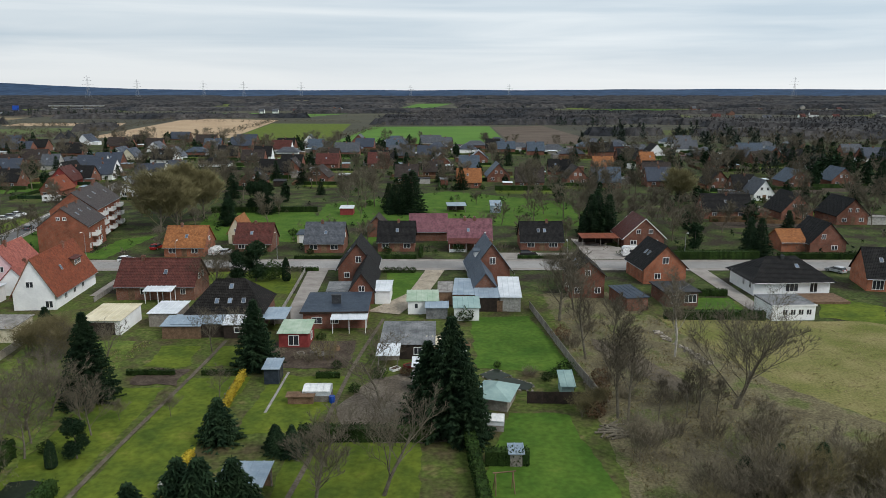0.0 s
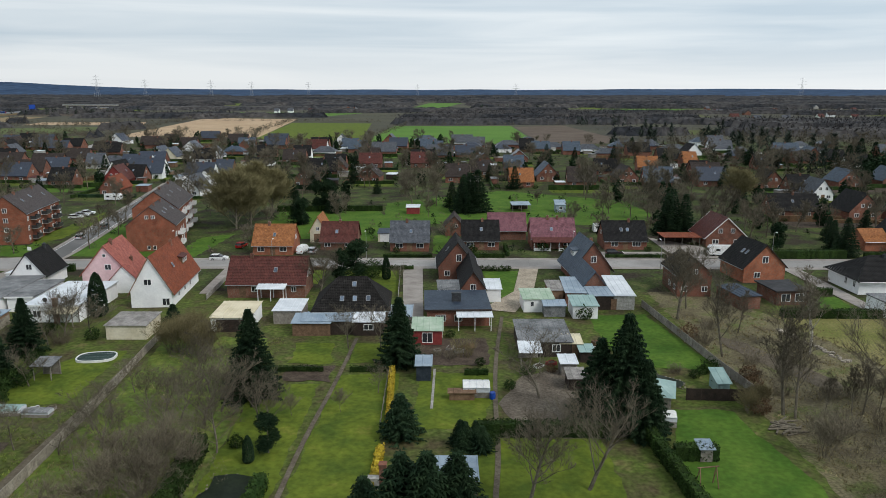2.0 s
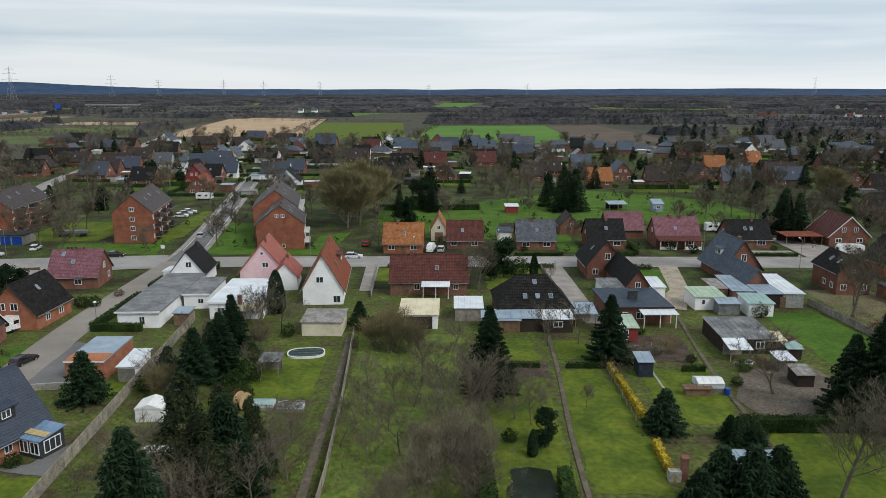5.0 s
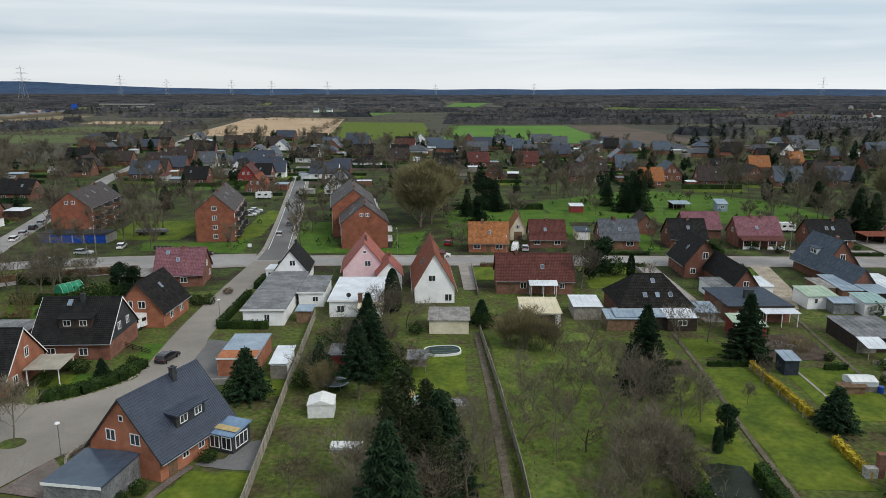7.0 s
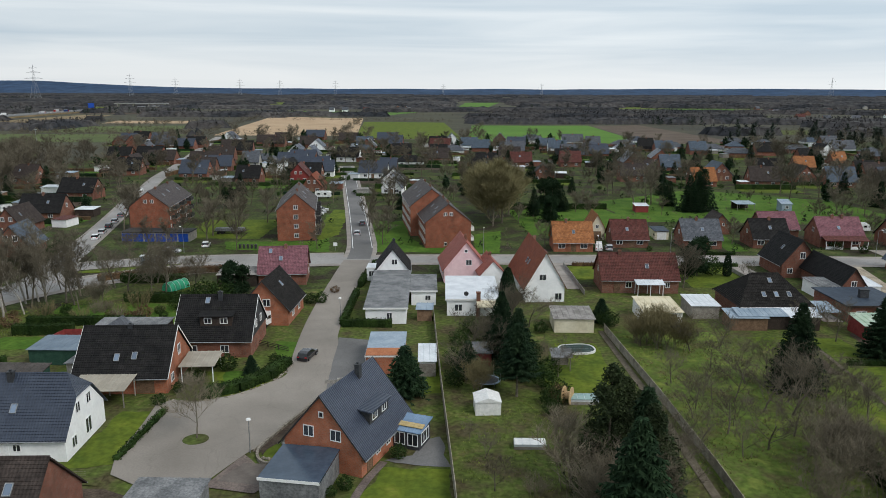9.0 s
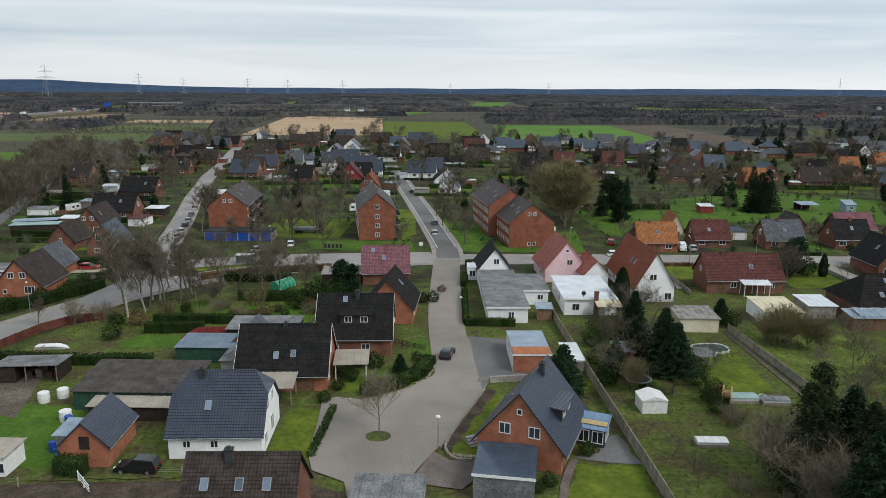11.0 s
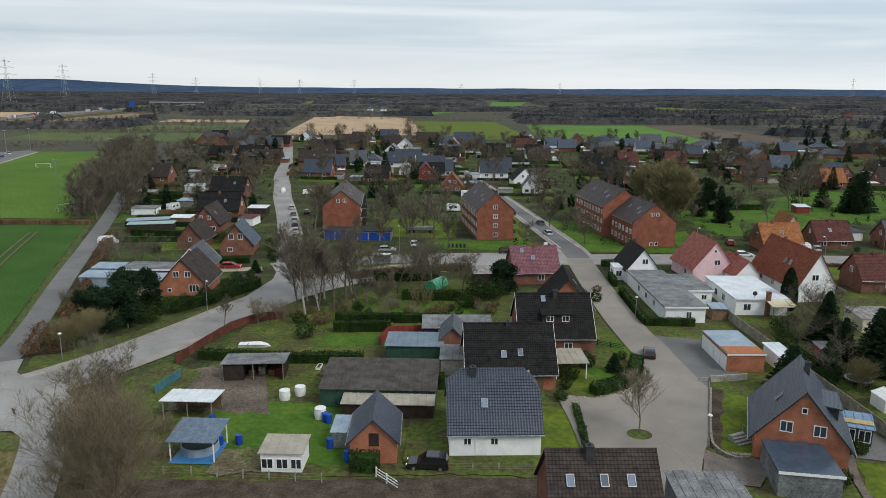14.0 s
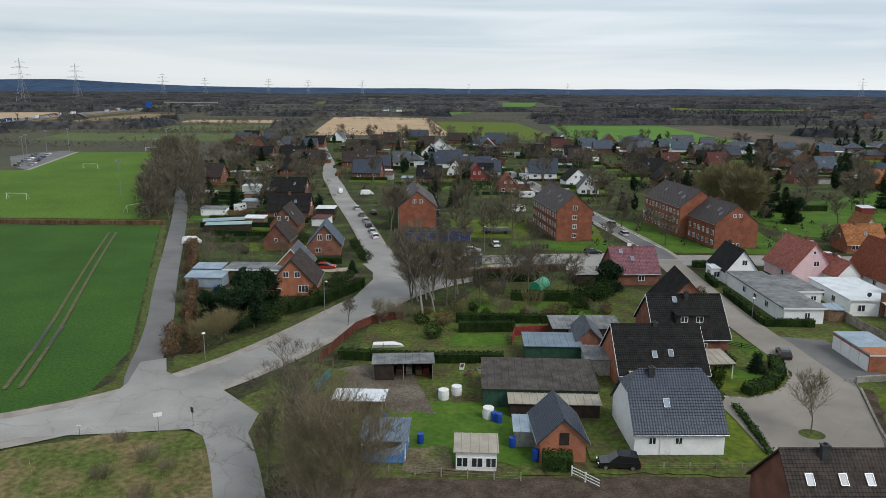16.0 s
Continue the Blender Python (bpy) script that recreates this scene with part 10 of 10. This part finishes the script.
# blue water butts and bins
for t_ in ((-173.9, 72.4, 1.1), (-171.2, 67.1, 1.2), (-158.5, 67.0, 1.2), (-160.3, 73.6, 1.0), (-169.1, 67.4, 1.2), (-156.1, 64.1, 1.3), (-14.5, 88.3, 0.9), (-167.4, 81.3, 0.7), (-159.8, 73.2, 1.2), (-160.4, 73.8, 1.1)):
    barrel(t_[0], t_[1], t_[2], 0.42)
for t_ in ((-166.9, 79.9, 1.3), (-161.1, 74.5, 1.4), (-165.2, 81.4, 1.2)):
    barrel(t_[0], t_[1], t_[2], 0.75, PLASTIC_WHITE, "white plastic water tank", "water_tank")
for i in range(5):
    barrel(-147.7, 174.1, 1.1, 0.35, FRAME_DARK, "dark wheeled refuse bin", "refuse_bin").location.x += i * 1.0
# garden clutter
for k, (x, y, m_) in enumerate(((-163.6, 88.5, WOOD_BROWN), (-161.6, 90, CONCRETE), (-164.6, 91, PLASTIC_WHITE), (-177.5, 93.5, PLASTIC_WHITE), (-171, 96, WOOD_GREY), (-168, 95.6, WOOD_BROWN), (-20, 107, WOOD_GREY), (-22, 106, WOOD_GREY), (-18.5, 105.4, CONCRETE), (-16.8, 107.5, WOOD_BROWN), (-9, 99, WOOD_GREY), (-5, 100.5, WOOD_RED), (-7, 99.6, PLASTIC_WHITE), (3.5, 109, WOOD_BROWN), (2.8, 106, PLASTIC_WHITE), (-71, 84.6, WOOD_GREY), (-73, 84.2, PLASTIC_WHITE))):
    q = random.Random(k)
    o = thing("crate", x, y, q.uniform(0, 90), "weathered garden crate with odds and ends", "crate")
    w, d, h_ = q.uniform(0.4, 0.9), q.uniform(0.3, 0.6), q.uniform(0.3, 0.8)
    part("side", Geo().box(-w, w, -d, -d + 0.05, 0, h_), m_, o)
    part("side", Geo().box(-w, w, d - 0.05, d, 0, h_), m_, o)
    part("end", Geo().box(-w, -w + 0.05, -d + 0.05, d - 0.05, 0, h_), m_, o)
    part("end", Geo().box(w - 0.05, w, -d + 0.05, d - 0.05, 0, h_), m_, o)
    part("content", Geo().box(-w + 0.05, w - 0.05, -d + 0.05, d - 0.05, 0.05, h_ * 0.8), SOIL, o)
o = thing("garden_table", -74.0, 66.7, 0, "weathered wooden garden table", "table")
part("tabletop", Geo().box(-1.0, 1.0, -0.6, 0.6, 0.7, 0.76), WOOD_GREY, o)
for x in (-0.9, 0.9):
    for y in (-0.5, 0.5):
        part("leg", Geo().box(x - 0.05, x + 0.05, y - 0.05, y + 0.05, 0, 0.7), WOOD_GREY, o)
o = thing("barbecue", -27.1, 66.4, 0, "brick garden fireplace with a tall chimney", "fireplace")
part("chimney", Geo().box(-0.35, 0.35, -0.35, 0.35, 0, 2.6).box(-0.42, 0.42, -0.42, 0.42, 2.6, 2.75), BRICK_BROWN, o)
part("hearth", Geo().box(-1.6, -0.36, -0.4, 0.4, 0, 1.2), GREY_RENDER, o)
o = thing("swing_frame", 6.2, 66.6, 10, "wooden swing frame on a lawn", "swing")
for s in (-1, 1):
    part("leg", Geo().tube((s * 1.0, -0.6, 0), (s * 0.9, 0, 2.3), 0.06, 0.06), WOOD_BROWN, o)
    part("leg", Geo().tube((s * 1.0, 0.6, 0), (s * 0.9, 0, 2.3), 0.06, 0.06), WOOD_BROWN, o)
part("beam", Geo().tube((-1.2, 0, 2.3), (1.2, 0, 2.3), 0.07, 0.07), WOOD_BROWN, o)


# ---- sports ground and motorway ----
def goal(x, y, ang):
    o = thing("goal", x, y, ang, "white football goal on the pitch", "goal", "goals")
    part("goal_frame", Geo().tube((-3.66, 0, 0), (-3.66, 0, 2.44), 0.07, 0.07).tube((3.66, 0, 0), (3.66, 0, 2.44), 0.07, 0.07).tube((-3.66, 0, 2.44), (3.66, 0, 2.44), 0.07, 0.07), FRAME_WHITE, o)
    part("net_frame", Geo().tube((-3.66, 0, 2.44), (-3.66, 2, 0), 0.04, 0.04).tube((3.66, 0, 2.44), (3.66, 2, 0), 0.04, 0.04).tube((-3.66, 2, 0.05), (3.66, 2, 0.05), 0.04, 0.04), FRAME_WHITE, o)


goal(-353.5, 344.7, 0)
goal(-367.1, 446.3, 0)
goal(-327.5, 243.4, 0)
goal(-274.0, 222.7, 65)
for x, y in ((-400.0, 365.4), (-407.3, 380.5), (-416.6, 415.3), (-415.2, 437.0), (-290.7, 247.0), (-325.1, 358.0), (-357.9, 449.3)):
    o = thing("floodlight_mast", x, y, 0, "tall grey floodlight mast beside the pitch", "floodlight", "floodlights")
    part("pole", Geo().tube((0, 0, 0), (0, 0, 14), 0.14, 0.09, 8), ZINC, o)
    part("lamp_bar", Geo().box(-0.9, 0.9, -0.15, 0.15, 13.8, 14.4), ZINC, o)
strip("pitch_line", [(-380, 334), (-409, 434)], 2.6, CONCRETE, "pale path beside the pitch")
def on_motorway(y, side):
    """A place on the motorway and the way it runs there."""
    for (x0, y0), (x1, y1) in zip(MOTORWAY, MOTORWAY[1:]):
        if y0 <= y <= y1:
            d = Vector((x1 - x0, y1 - y0)).normalized()
            return x0 + (x1 - x0) * (y - y0) / (y1 - y0) + d.y * side, y, math.degrees(math.atan2(d.y, d.x))
    return MOTORWAY[0][0], MOTORWAY[0][1], 90.0


for i in range(40):
    side = rs.choice((-9.5, -5.5, 5.5, 9.5))
    x, y, ang = on_motorway(rs.uniform(600, 1400), side)
    if i % 3 == 0:
        o = thing("lorry", x, y, ang + (180 if side < 0 else 0), "lorry far off on the motorway", "lorry", "motorway traffic", z=2.0)
        part("box", Geo().box(-6, 5, -1.25, 1.25, 1.0, 4.0), rs.choice((PAINTS["white"], PAINTS["silver"], PAINTS["blue"])), o)
        part("cab", Geo().box(5.3, 7.3, -1.2, 1.2, 0.6, 3.2), rs.choice((PAINTS["white"], PAINTS["red"], PAINTS["blue"])), o)
    else:
        o = thing("car", x, y, ang + (180 if side < 0 else 0), "car far off on the motorway", "car", "motorway traffic", z=2.0)
        tone = rs.choice((PAINTS["white"], PAINTS["silver"], PAINTS["white"], PAINTS["grey"]))
        part("body", loft([(-2.2, 0.3, 1), (-2.2, 0.9, 1), (2.1, 0.85, 0.95), (2.2, 0.3, 0.95)], 0.9), tone, o)
        part("cabin", loft([(-1.9, 0.9, 0.95), (-1.4, 1.45, 0.8), (0.3, 1.45, 0.8), (1.1, 0.88, 0.9)], 0.9), CARGLASS, o)
o = thing("motorway_sign", -722, 1246, 10, "large blue motorway sign on a gantry", "sign")
part("board", Geo().box(-5, 5, -0.2, 0.2, 6, 14), PLASTIC_BLUE, o)
part("post", Geo().box(-4.4, -3.9, 0.2, 0.7, 0, 14), ZINC, o)
part("post", Geo().box(3.9, 4.4, 0.2, 0.7, 0, 14), ZINC, o)
o = thing("road_bridge", -745, 1500, 0, "concrete road bridge over the motorway", "bridge")
part("deck", Geo().box(-55, 55, -5, 5, 7.0, 8.2), CONCRETE, o)
for x in (-48, -16, 16, 48):
    part("pier", Geo().box(x - 0.7, x + 0.7, -4, 4, 0, 7.0), CONCRETE, o)
for y in (-4.9, 4.9):
    part("parapet", Geo().box(-55, 55, y - 0.1, y + 0.1, 8.2, 9.3), ZINC, o)
for i in range(14):
    u = (i + 0.5) / 14
    car(-392.0 - 31 * u + (4.5 if i % 2 else -1.5), 348 + 72 * u, 150 if i % 2 else -30, ("black", "silver", "grey", "white", "blue")[i % 5], "car parked beside the sports pitch")
# tyre tracks in the crop
MUD = mat("crop_mud", (0.075, 0.078, 0.036), (0.115, 0.100, 0.056), 0.5, 0.9, 0.4, 3, 0.2, c3=(0.06, 0.10, 0.03))
for side in (-0.95, 0.95):
    strip("tyre_track", [(-225.6, 79.8), (-228.9, 90.0), (-234.2, 105.5), (-242.8, 128.0), (-254.8, 160.3), (-264.3, 186.8)], 0.6, MUD, "muddy wheel track worn through the crop", side=side)
strip("puddle", [(-231.2, 93.4), (-233.2, 99.8), (-235.7, 106.9)], 0.5, WATER, "water standing in a wheel track")
strip("puddle", [(-230.0, 96.0), (-231.7, 101.3), (-233.0, 106.1)], 0.45, WATER, "water standing in a wheel track")


# ---- rough grass ----


def tufts(name, x0, x1, y0, y1, n, h, material, label, inside=None):
    """Clumps of standing grass blades, one joined mesh."""
    r = random.Random(int(x0 * 3 + y0))
    g = Geo()
    while n > 0:
        x, y = r.uniform(x0, x1), r.uniform(y0, y1)
        if noise.noise(Vector((x * 0.25, y * 0.25, 2.0))) < -0.12 or inside and not inside(x, y):
            n -= 0.3
            continue
        n -= 1
        for _ in range(4):
            a, w = r.random() * 6.283, r.uniform(0.04, 0.09)
            bx, by = x + r.gauss(0, 0.16), y + r.gauss(0, 0.16)
            hh = h * r.uniform(0.5, 1.3)
            g.add([(bx - w * math.cos(a), by - w * math.sin(a), 0.02), (bx + w * math.cos(a), by + w * math.sin(a), 0.02), (bx + r.gauss(0, 0.12), by + r.gauss(0, 0.12), hh)], [(0, 1, 2)])
    return tagged(new(name, g.mesh(name, material)), label, "grass", kind="stuff")


BLADE = mat("grass_blades", (0.105, 0.150, 0.034), (0.185, 0.215, 0.052), 0.4, 0.9, 0.0, 3, 0.1, island=0.35)
BLADE_DRY = mat("dry_grass_blades", (0.17, 0.14, 0.07), (0.26, 0.22, 0.12), 0.4, 0.9, 0.0, 3, 0.1, island=0.35)
tufts("orchard_grass", -65.5, -47, 42, 112, 3600, 0.2, BLADE, "tufted orchard grass, green and uncut")
tufts("orchard_dry_grass", -65.5, -47, 42, 112, 1200, 0.3, BLADE_DRY, "dry brown stalks in orchard grass")
tufts("meadow_grass", 42, 90, 55, 121, 2600, 0.16, BLADE_DRY, "pale dry meadow grass in tufts", lambda x, y: x > 42 + (98 - y) * 0.5)
tufts("waste_grass", 20, 44, 60, 125, 2600, 0.3, BLADE_DRY, "dry grass on waste ground")
tufts("corner_grass", -232, -191, 28, 65, 3000, 0.28, BLADE_DRY, "dry and green grass on a road corner", lambda x, y: y < 64 + (x + 200) * 0.12)
tufts("shade_grass", -92, -67, 42, 86, 2600, 0.22, BLADE, "uncut shaded grass under trees")
tufts("plot_grass", -178, -137, 106, 140, 3000, 0.3, BLADE, "rough uncut garden grass", lambda x, y: y < 118 + (x + 178) * 0.6)

# ---- brush ----
qb = random.Random(404)
brush = []
while len(brush) < 420:
    x, y = qb.uniform(20, 64), qb.uniform(40, 76)
    if x > 21 + (72.8 - y) * 0.25 and (x < 47 or y < 66):
        brush.append((x, y))
woods("thicket_brush", brush, 51, 95, 1.9, 4.2, TWIG, "dense bare brush on the waste ground", 0.022)
scrub = []
while len(scrub) < 120:
    x, y = qb.uniform(20, 38), qb.uniform(76, 130)
    if x < 24 + (130 - y) * 0.12 or y < 90:
        scrub.append((x, y))
woods("waste_scrub", scrub, 52, 60, 1.3, 2.4, TWIG, "thin bare scrub along the waste ground", 0.016)
bank = [(qb.gauss(-52, 3.2), qb.gauss(65, 4)) for _ in range(20)]
woods("orchard_brush", bank, 53, 110, 1.7, 3.8, TWIG_PALE, "bare brush at the foot of an orchard", 0.018)

# ---- shrubs and low growth in the gardens ----


def free_spot(x, y, gap=2.0):
    if any((x - a) ** 2 + (y - b) ** 2 < (r + gap) ** 2 for a, b, r in HOUSES):
        return False
    if abs(y - 164.3 + 0.012 * max(0, -x - 100) ** 1.5) < 8 or abs(x + 200 + (y - 220) * 0.235) < 6 or abs(x + 121.5 + (y - 190) * 0.13) < 6.5 and y < 380:
        return False
    return not (x < -200 - (y - 100) * 0.38 and y < 470)


q5 = random.Random(77)
green, brown, dark = [], [], []
while len(green) + len(brown) + len(dark) < 1900:
    x, y = q5.uniform(-290, 260), q5.uniform(172, 560)
    if noise.noise(Vector((x * 0.05, y * 0.05, 9))) < -0.1 or not free_spot(x, y, 1.0) or x > 90 + y * 0.45 or x < -150 and y < 215:
        continue
    (green, brown, dark)[q5.choices((0, 1, 2), (4, 4, 3))[0]].append((x, y))
woods("garden_shrubs", green, 21, 26, 0.9, 1.5, LEAF, "low evergreen shrubs filling the gardens", 0.2)
woods("bare_garden_shrubs", brown, 22, 26, 1.2, 2.2, TWIG, "low bare shrubs filling the gardens", 0.12)
woods("dark_garden_shrubs", dark, 23, 28, 0.9, 2.2, NEEDLE, "dark evergreen shrubs filling the gardens", 0.22)
count = 0
while count < 40:
    x, y = q5.uniform(-75, 130), q5.uniform(174, 300)
    if free_spot(x, y, 2.5) and x < 40 + y * 0.5:
        plant(q5.choices(("far_bush", "far_shrub", "far_fruit", "far_conifer", "far_spruce", "far_oak"), (3, 4, 4, 2, 1, 3))[0], x, y, q5.uniform(0.6, 1.0))
        count += 1

# ---- small things of the middle gardens ----
strip("path", [(-10.6, 123.5), (-13.3, 101.3), (-14.3, 85.4), (-14.7, 73.5), (-15.7, 64.0)], 0.6, MATS["trodden_earth"], "worn garden path between two plots")
strip("path", [(-22.3, 98.5), (-22.4, 90.7), (-22.5, 85.0)], 0.35, CONCRETE, "pale edging stones across a lawn")
patch("yard", [(-13.9, 86.8), (-10.1, 95.8), (-3.6, 99.1), (1.9, 98.0), (4.4, 83.9), (2.3, 77.4), (-5.2, 76.9), (-11.3, 77.9)], MATS["yard_earth"], "bare brown earth under a fruit tree")
shed("shed", (-4.2, 96.1), (-2.0, 96.1), 3.0, 1.9, 2.1, WOOD_GREY, METAL_WHITE, "small grey shed with a pale roof in a row of huts")
shed("shed", (-4.0, 90.9), (-1.7, 90.9), 3.0, 1.8, 2.1, WOOD_DARK, FIBRE, "small dark hut with an old sheet roof")
shed("shed", (-0.5, 101.4), (1.5, 101.4), 2.6, 1.7, 1.9, WOOD_DARK, METAL_TEAL, "small hut with a green roof")
shed("shed", (15.8, 89.9), (17.4, 89.9), 3.2, 1.6, 2.4, METAL_TEAL, METAL_TEAL, "small teal plastic shed beside a fence")
for i in range(26):
    stone(17.4 + i * 0.11 + q5.gauss(0, 0.25), 125 - i * 1.3 + q5.gauss(0, 0.3), q5.uniform(0.12, 0.26))
for x, y, k, s in ((17, 92, "bush", 1.1), (14.6, 95.6, "bush", 0.8), (16.2, 97, "bush", 0.9), (12.4, 97.6, "shrub", 0.6), (19, 84, "bush_brown", 1.1), (20.5, 88, "bush_brown", 1.2), (22, 95, "bush_brown", 1.2), (-22, 104, "shrub", 0.5), (-25, 106, "shrub", 0.5), (-18, 106, "bush_brown", 0.6), (-20, 103, "shrub", 0.6), (-15.6, 100, "bush", 0.8),
                   (-9, 96.5, "bush_big", 0.55), (-12, 91.5, "bush", 0.8), (-5.4, 97.6, "bush_brown", 0.7), (-19, 75.5, "spruce_c", 0.55), (-17.2, 76, "spruce_c", 0.5), (-15.4, 75.6, "bush_big", 0.5)):
    plant(k, x, y, s)
hedge([(-18, 96.4), (-14.6, 96.6)], 0.7, 1.0)

# ---- gardens inside the fork of the roads ----
patch("driveway", [(-202, 147.6), (-189.8, 150.6), (-188.6, 147.2), (-201, 144.6)], SAND, "pale gravel drive from the street")
patch("bed", [(-194.0, 143.5), (-187.6, 144.6), (-187.0, 133.6), (-193.0, 128.4)], SOIL, "dark planted front garden")
patch("yard", [(-217.6, 131), (-205, 131.4), (-205.4, 123.4), (-216.4, 123.8)], MATS["yard_earth"], "cluttered earth yard beside a brick house")
hedge([(-196.4, 116.4), (-192.2, 121.6), (-188.2, 128.8), (-186.0, 134.6)], 1.8, 2.0, LEAF, "dark overgrown hedge beside the road")
hedge([(-201.4, 153.8), (-193.6, 154.4)], 1.3, 1.5)
hedge([(-206.4, 122.6), (-214.8, 121.2)], 1.2, 1.2)
for x, y, k, s in ((-191.6, 138.2, "bush", 1.3), (-189.6, 141.0, "bush", 1.1), (-192.4, 133.6, "bush_big", 0.6), (-190.2, 135.4, "bush", 1.2), (-194.0, 126.4, "bush_big", 0.7), (-189.8, 146.0, "spruce_c", 0.5), (-188.6, 157.4, "bush_big", 0.8), (-190.2, 162.0, "bush_big", 0.7), (-191.8, 167.6, "bush_big", 0.7), (-219.4, 163.2, "bush", 1.1), (-207.6, 176.4, "bush_big", 0.9), (-193.2, 172.0, "bush", 1.4), (-222.6, 145.6, "bush_big", 0.8), (-216.4, 146.2, "fruit_a", 1.0)):
    plant(k, x, y, s)
for x, y, z in ((-213.6, 127.0, WOOD_GREY), (-210.2, 125.2, PLASTIC_WHITE), (-215.0, 129.4, PLASTIC_BLUE), (-208.4, 128.2, WOOD_BROWN)):
    barrel(x, y, 0.9, 0.45, z, "round water butt in a cluttered yard")

# ---- hedges and growth round the western gardens ----
hedge([(-165.4, 107.2), (-155.9, 108.2)], 1.5, 1.8)
hedge([(-162.9, 140.9), (-148.9, 140.9)], 1.6, 1.8)
hedge([(-155.6, 126.6), (-139.4, 126.6)], 1.6, 1.9, LEAF, "dark overgrown hedge between gardens")
for x, y, k, s in ((-140.4, 126.9, "bush_big", 1.3), (-138.2, 127.8, "bush_big", 1.2), (-144.0, 131.5, "oak_b", 0.6), (-148.2, 127.3, "fruit_a", 1.3), (-151.6, 123.4, "shrub_olive", 1.3), (-156.9, 130.9, "fruit_b", 1.4), (-159.0, 123.1, "shrub_big", 0.7), (-161.7, 121.2, "ash_b", 0.7), (-172.0, 115.3, "birch", 1.05), (-171.9, 110.9, "bush_big", 0.7),
                   (-169.5, 103.8, "bush", 1.5), (-178.8, 110.6, "shrub_big", 0.6), (-176.4, 113.8, "shrub", 1.3), (-165.5, 115.9, "shrub_olive", 1.2), (-168.2, 111.0, "bush_brown", 1.3), (-143.3, 122.0, "bush_big", 0.9), (-147.9, 116.7, "bush_brown", 1.4)):
    plant(k, x, y, s)
for x, y, k, s in ((-81, 56, "shrub", 1.1), (-79, 50.5, "shrub_big", 0.9)):
    plant(k, x, y, s)
for x, y, s, k in ((-62, 178, 1.0, "bush_big"), (-44, 175, 0.8, "bush"), (-33, 176, 0.9, "bush"), (-14, 176, 1.2, "bush"), (4, 178, 0.8, "bush_big"), (9, 174, 1.2, "bush"), (30, 177, 0.9, "bush"), (60, 176, 0.8, "bush_big"), (64, 180, 0.7, "pine"), (-49, 186, 0.6, "oak_a"), (-30, 190, 0.8, "fruit_a"), (-20, 184, 0.9, "fruit_b"), (12, 190, 0.6, "oak_b"), (22, 194, 0.9, "fruit_a"), (33, 190, 0.9, "fruit_b"), (-66, 188, 0.9, "bush_big"), (-70, 178, 0.5, "oak_a"), (78, 180, 0.8, "spruce_b"), (88, 184, 0.9, "bush_big"), (100, 178, 0.7, "oak_b")):
    if free_spot(x, y, 0.8):
        plant(k, x, y, s)

# ---- dense growth beside the lane and round the flats ----
lane = []
for i in range(150):
    y = q5.uniform(205, 420)
    lane.append((-257 - (y - 214) * 0.385 + q5.choice((-7.5, -6.0, -9.0, 5.5)) + q5.gauss(0, 1.2), y))
woods("lane_thicket", lane, 31, 70, 2.6, 8.5, TWIG_DARK, "dense bare trees and brush along the lane", 0.14)
for x, y, k, s in ((186.1, 372.9, "far_spruce", 1.3), (204.8, 396.0, "far_spruce", 1.5), (202.5, 378.6, "far_spruce", 1.4), (188.8, 347.7, "far_conifer", 1.3), (179.3, 342.9, "far_conifer", 1.2), (184.6, 329.6, "far_spruce", 1.3), (178.8, 305.9, "far_conifer", 1.3), (169.9, 280.5, "far_spruce", 1.3), (157.3, 305.9, "far_conifer", 1.2), (225.7, 372.9, "far_spruce", 1.5), (179.1, 372.9, "far_spruce", 1.2)):
    if free_spot(x, y, 0.5):
        plant(k, x, y, s)
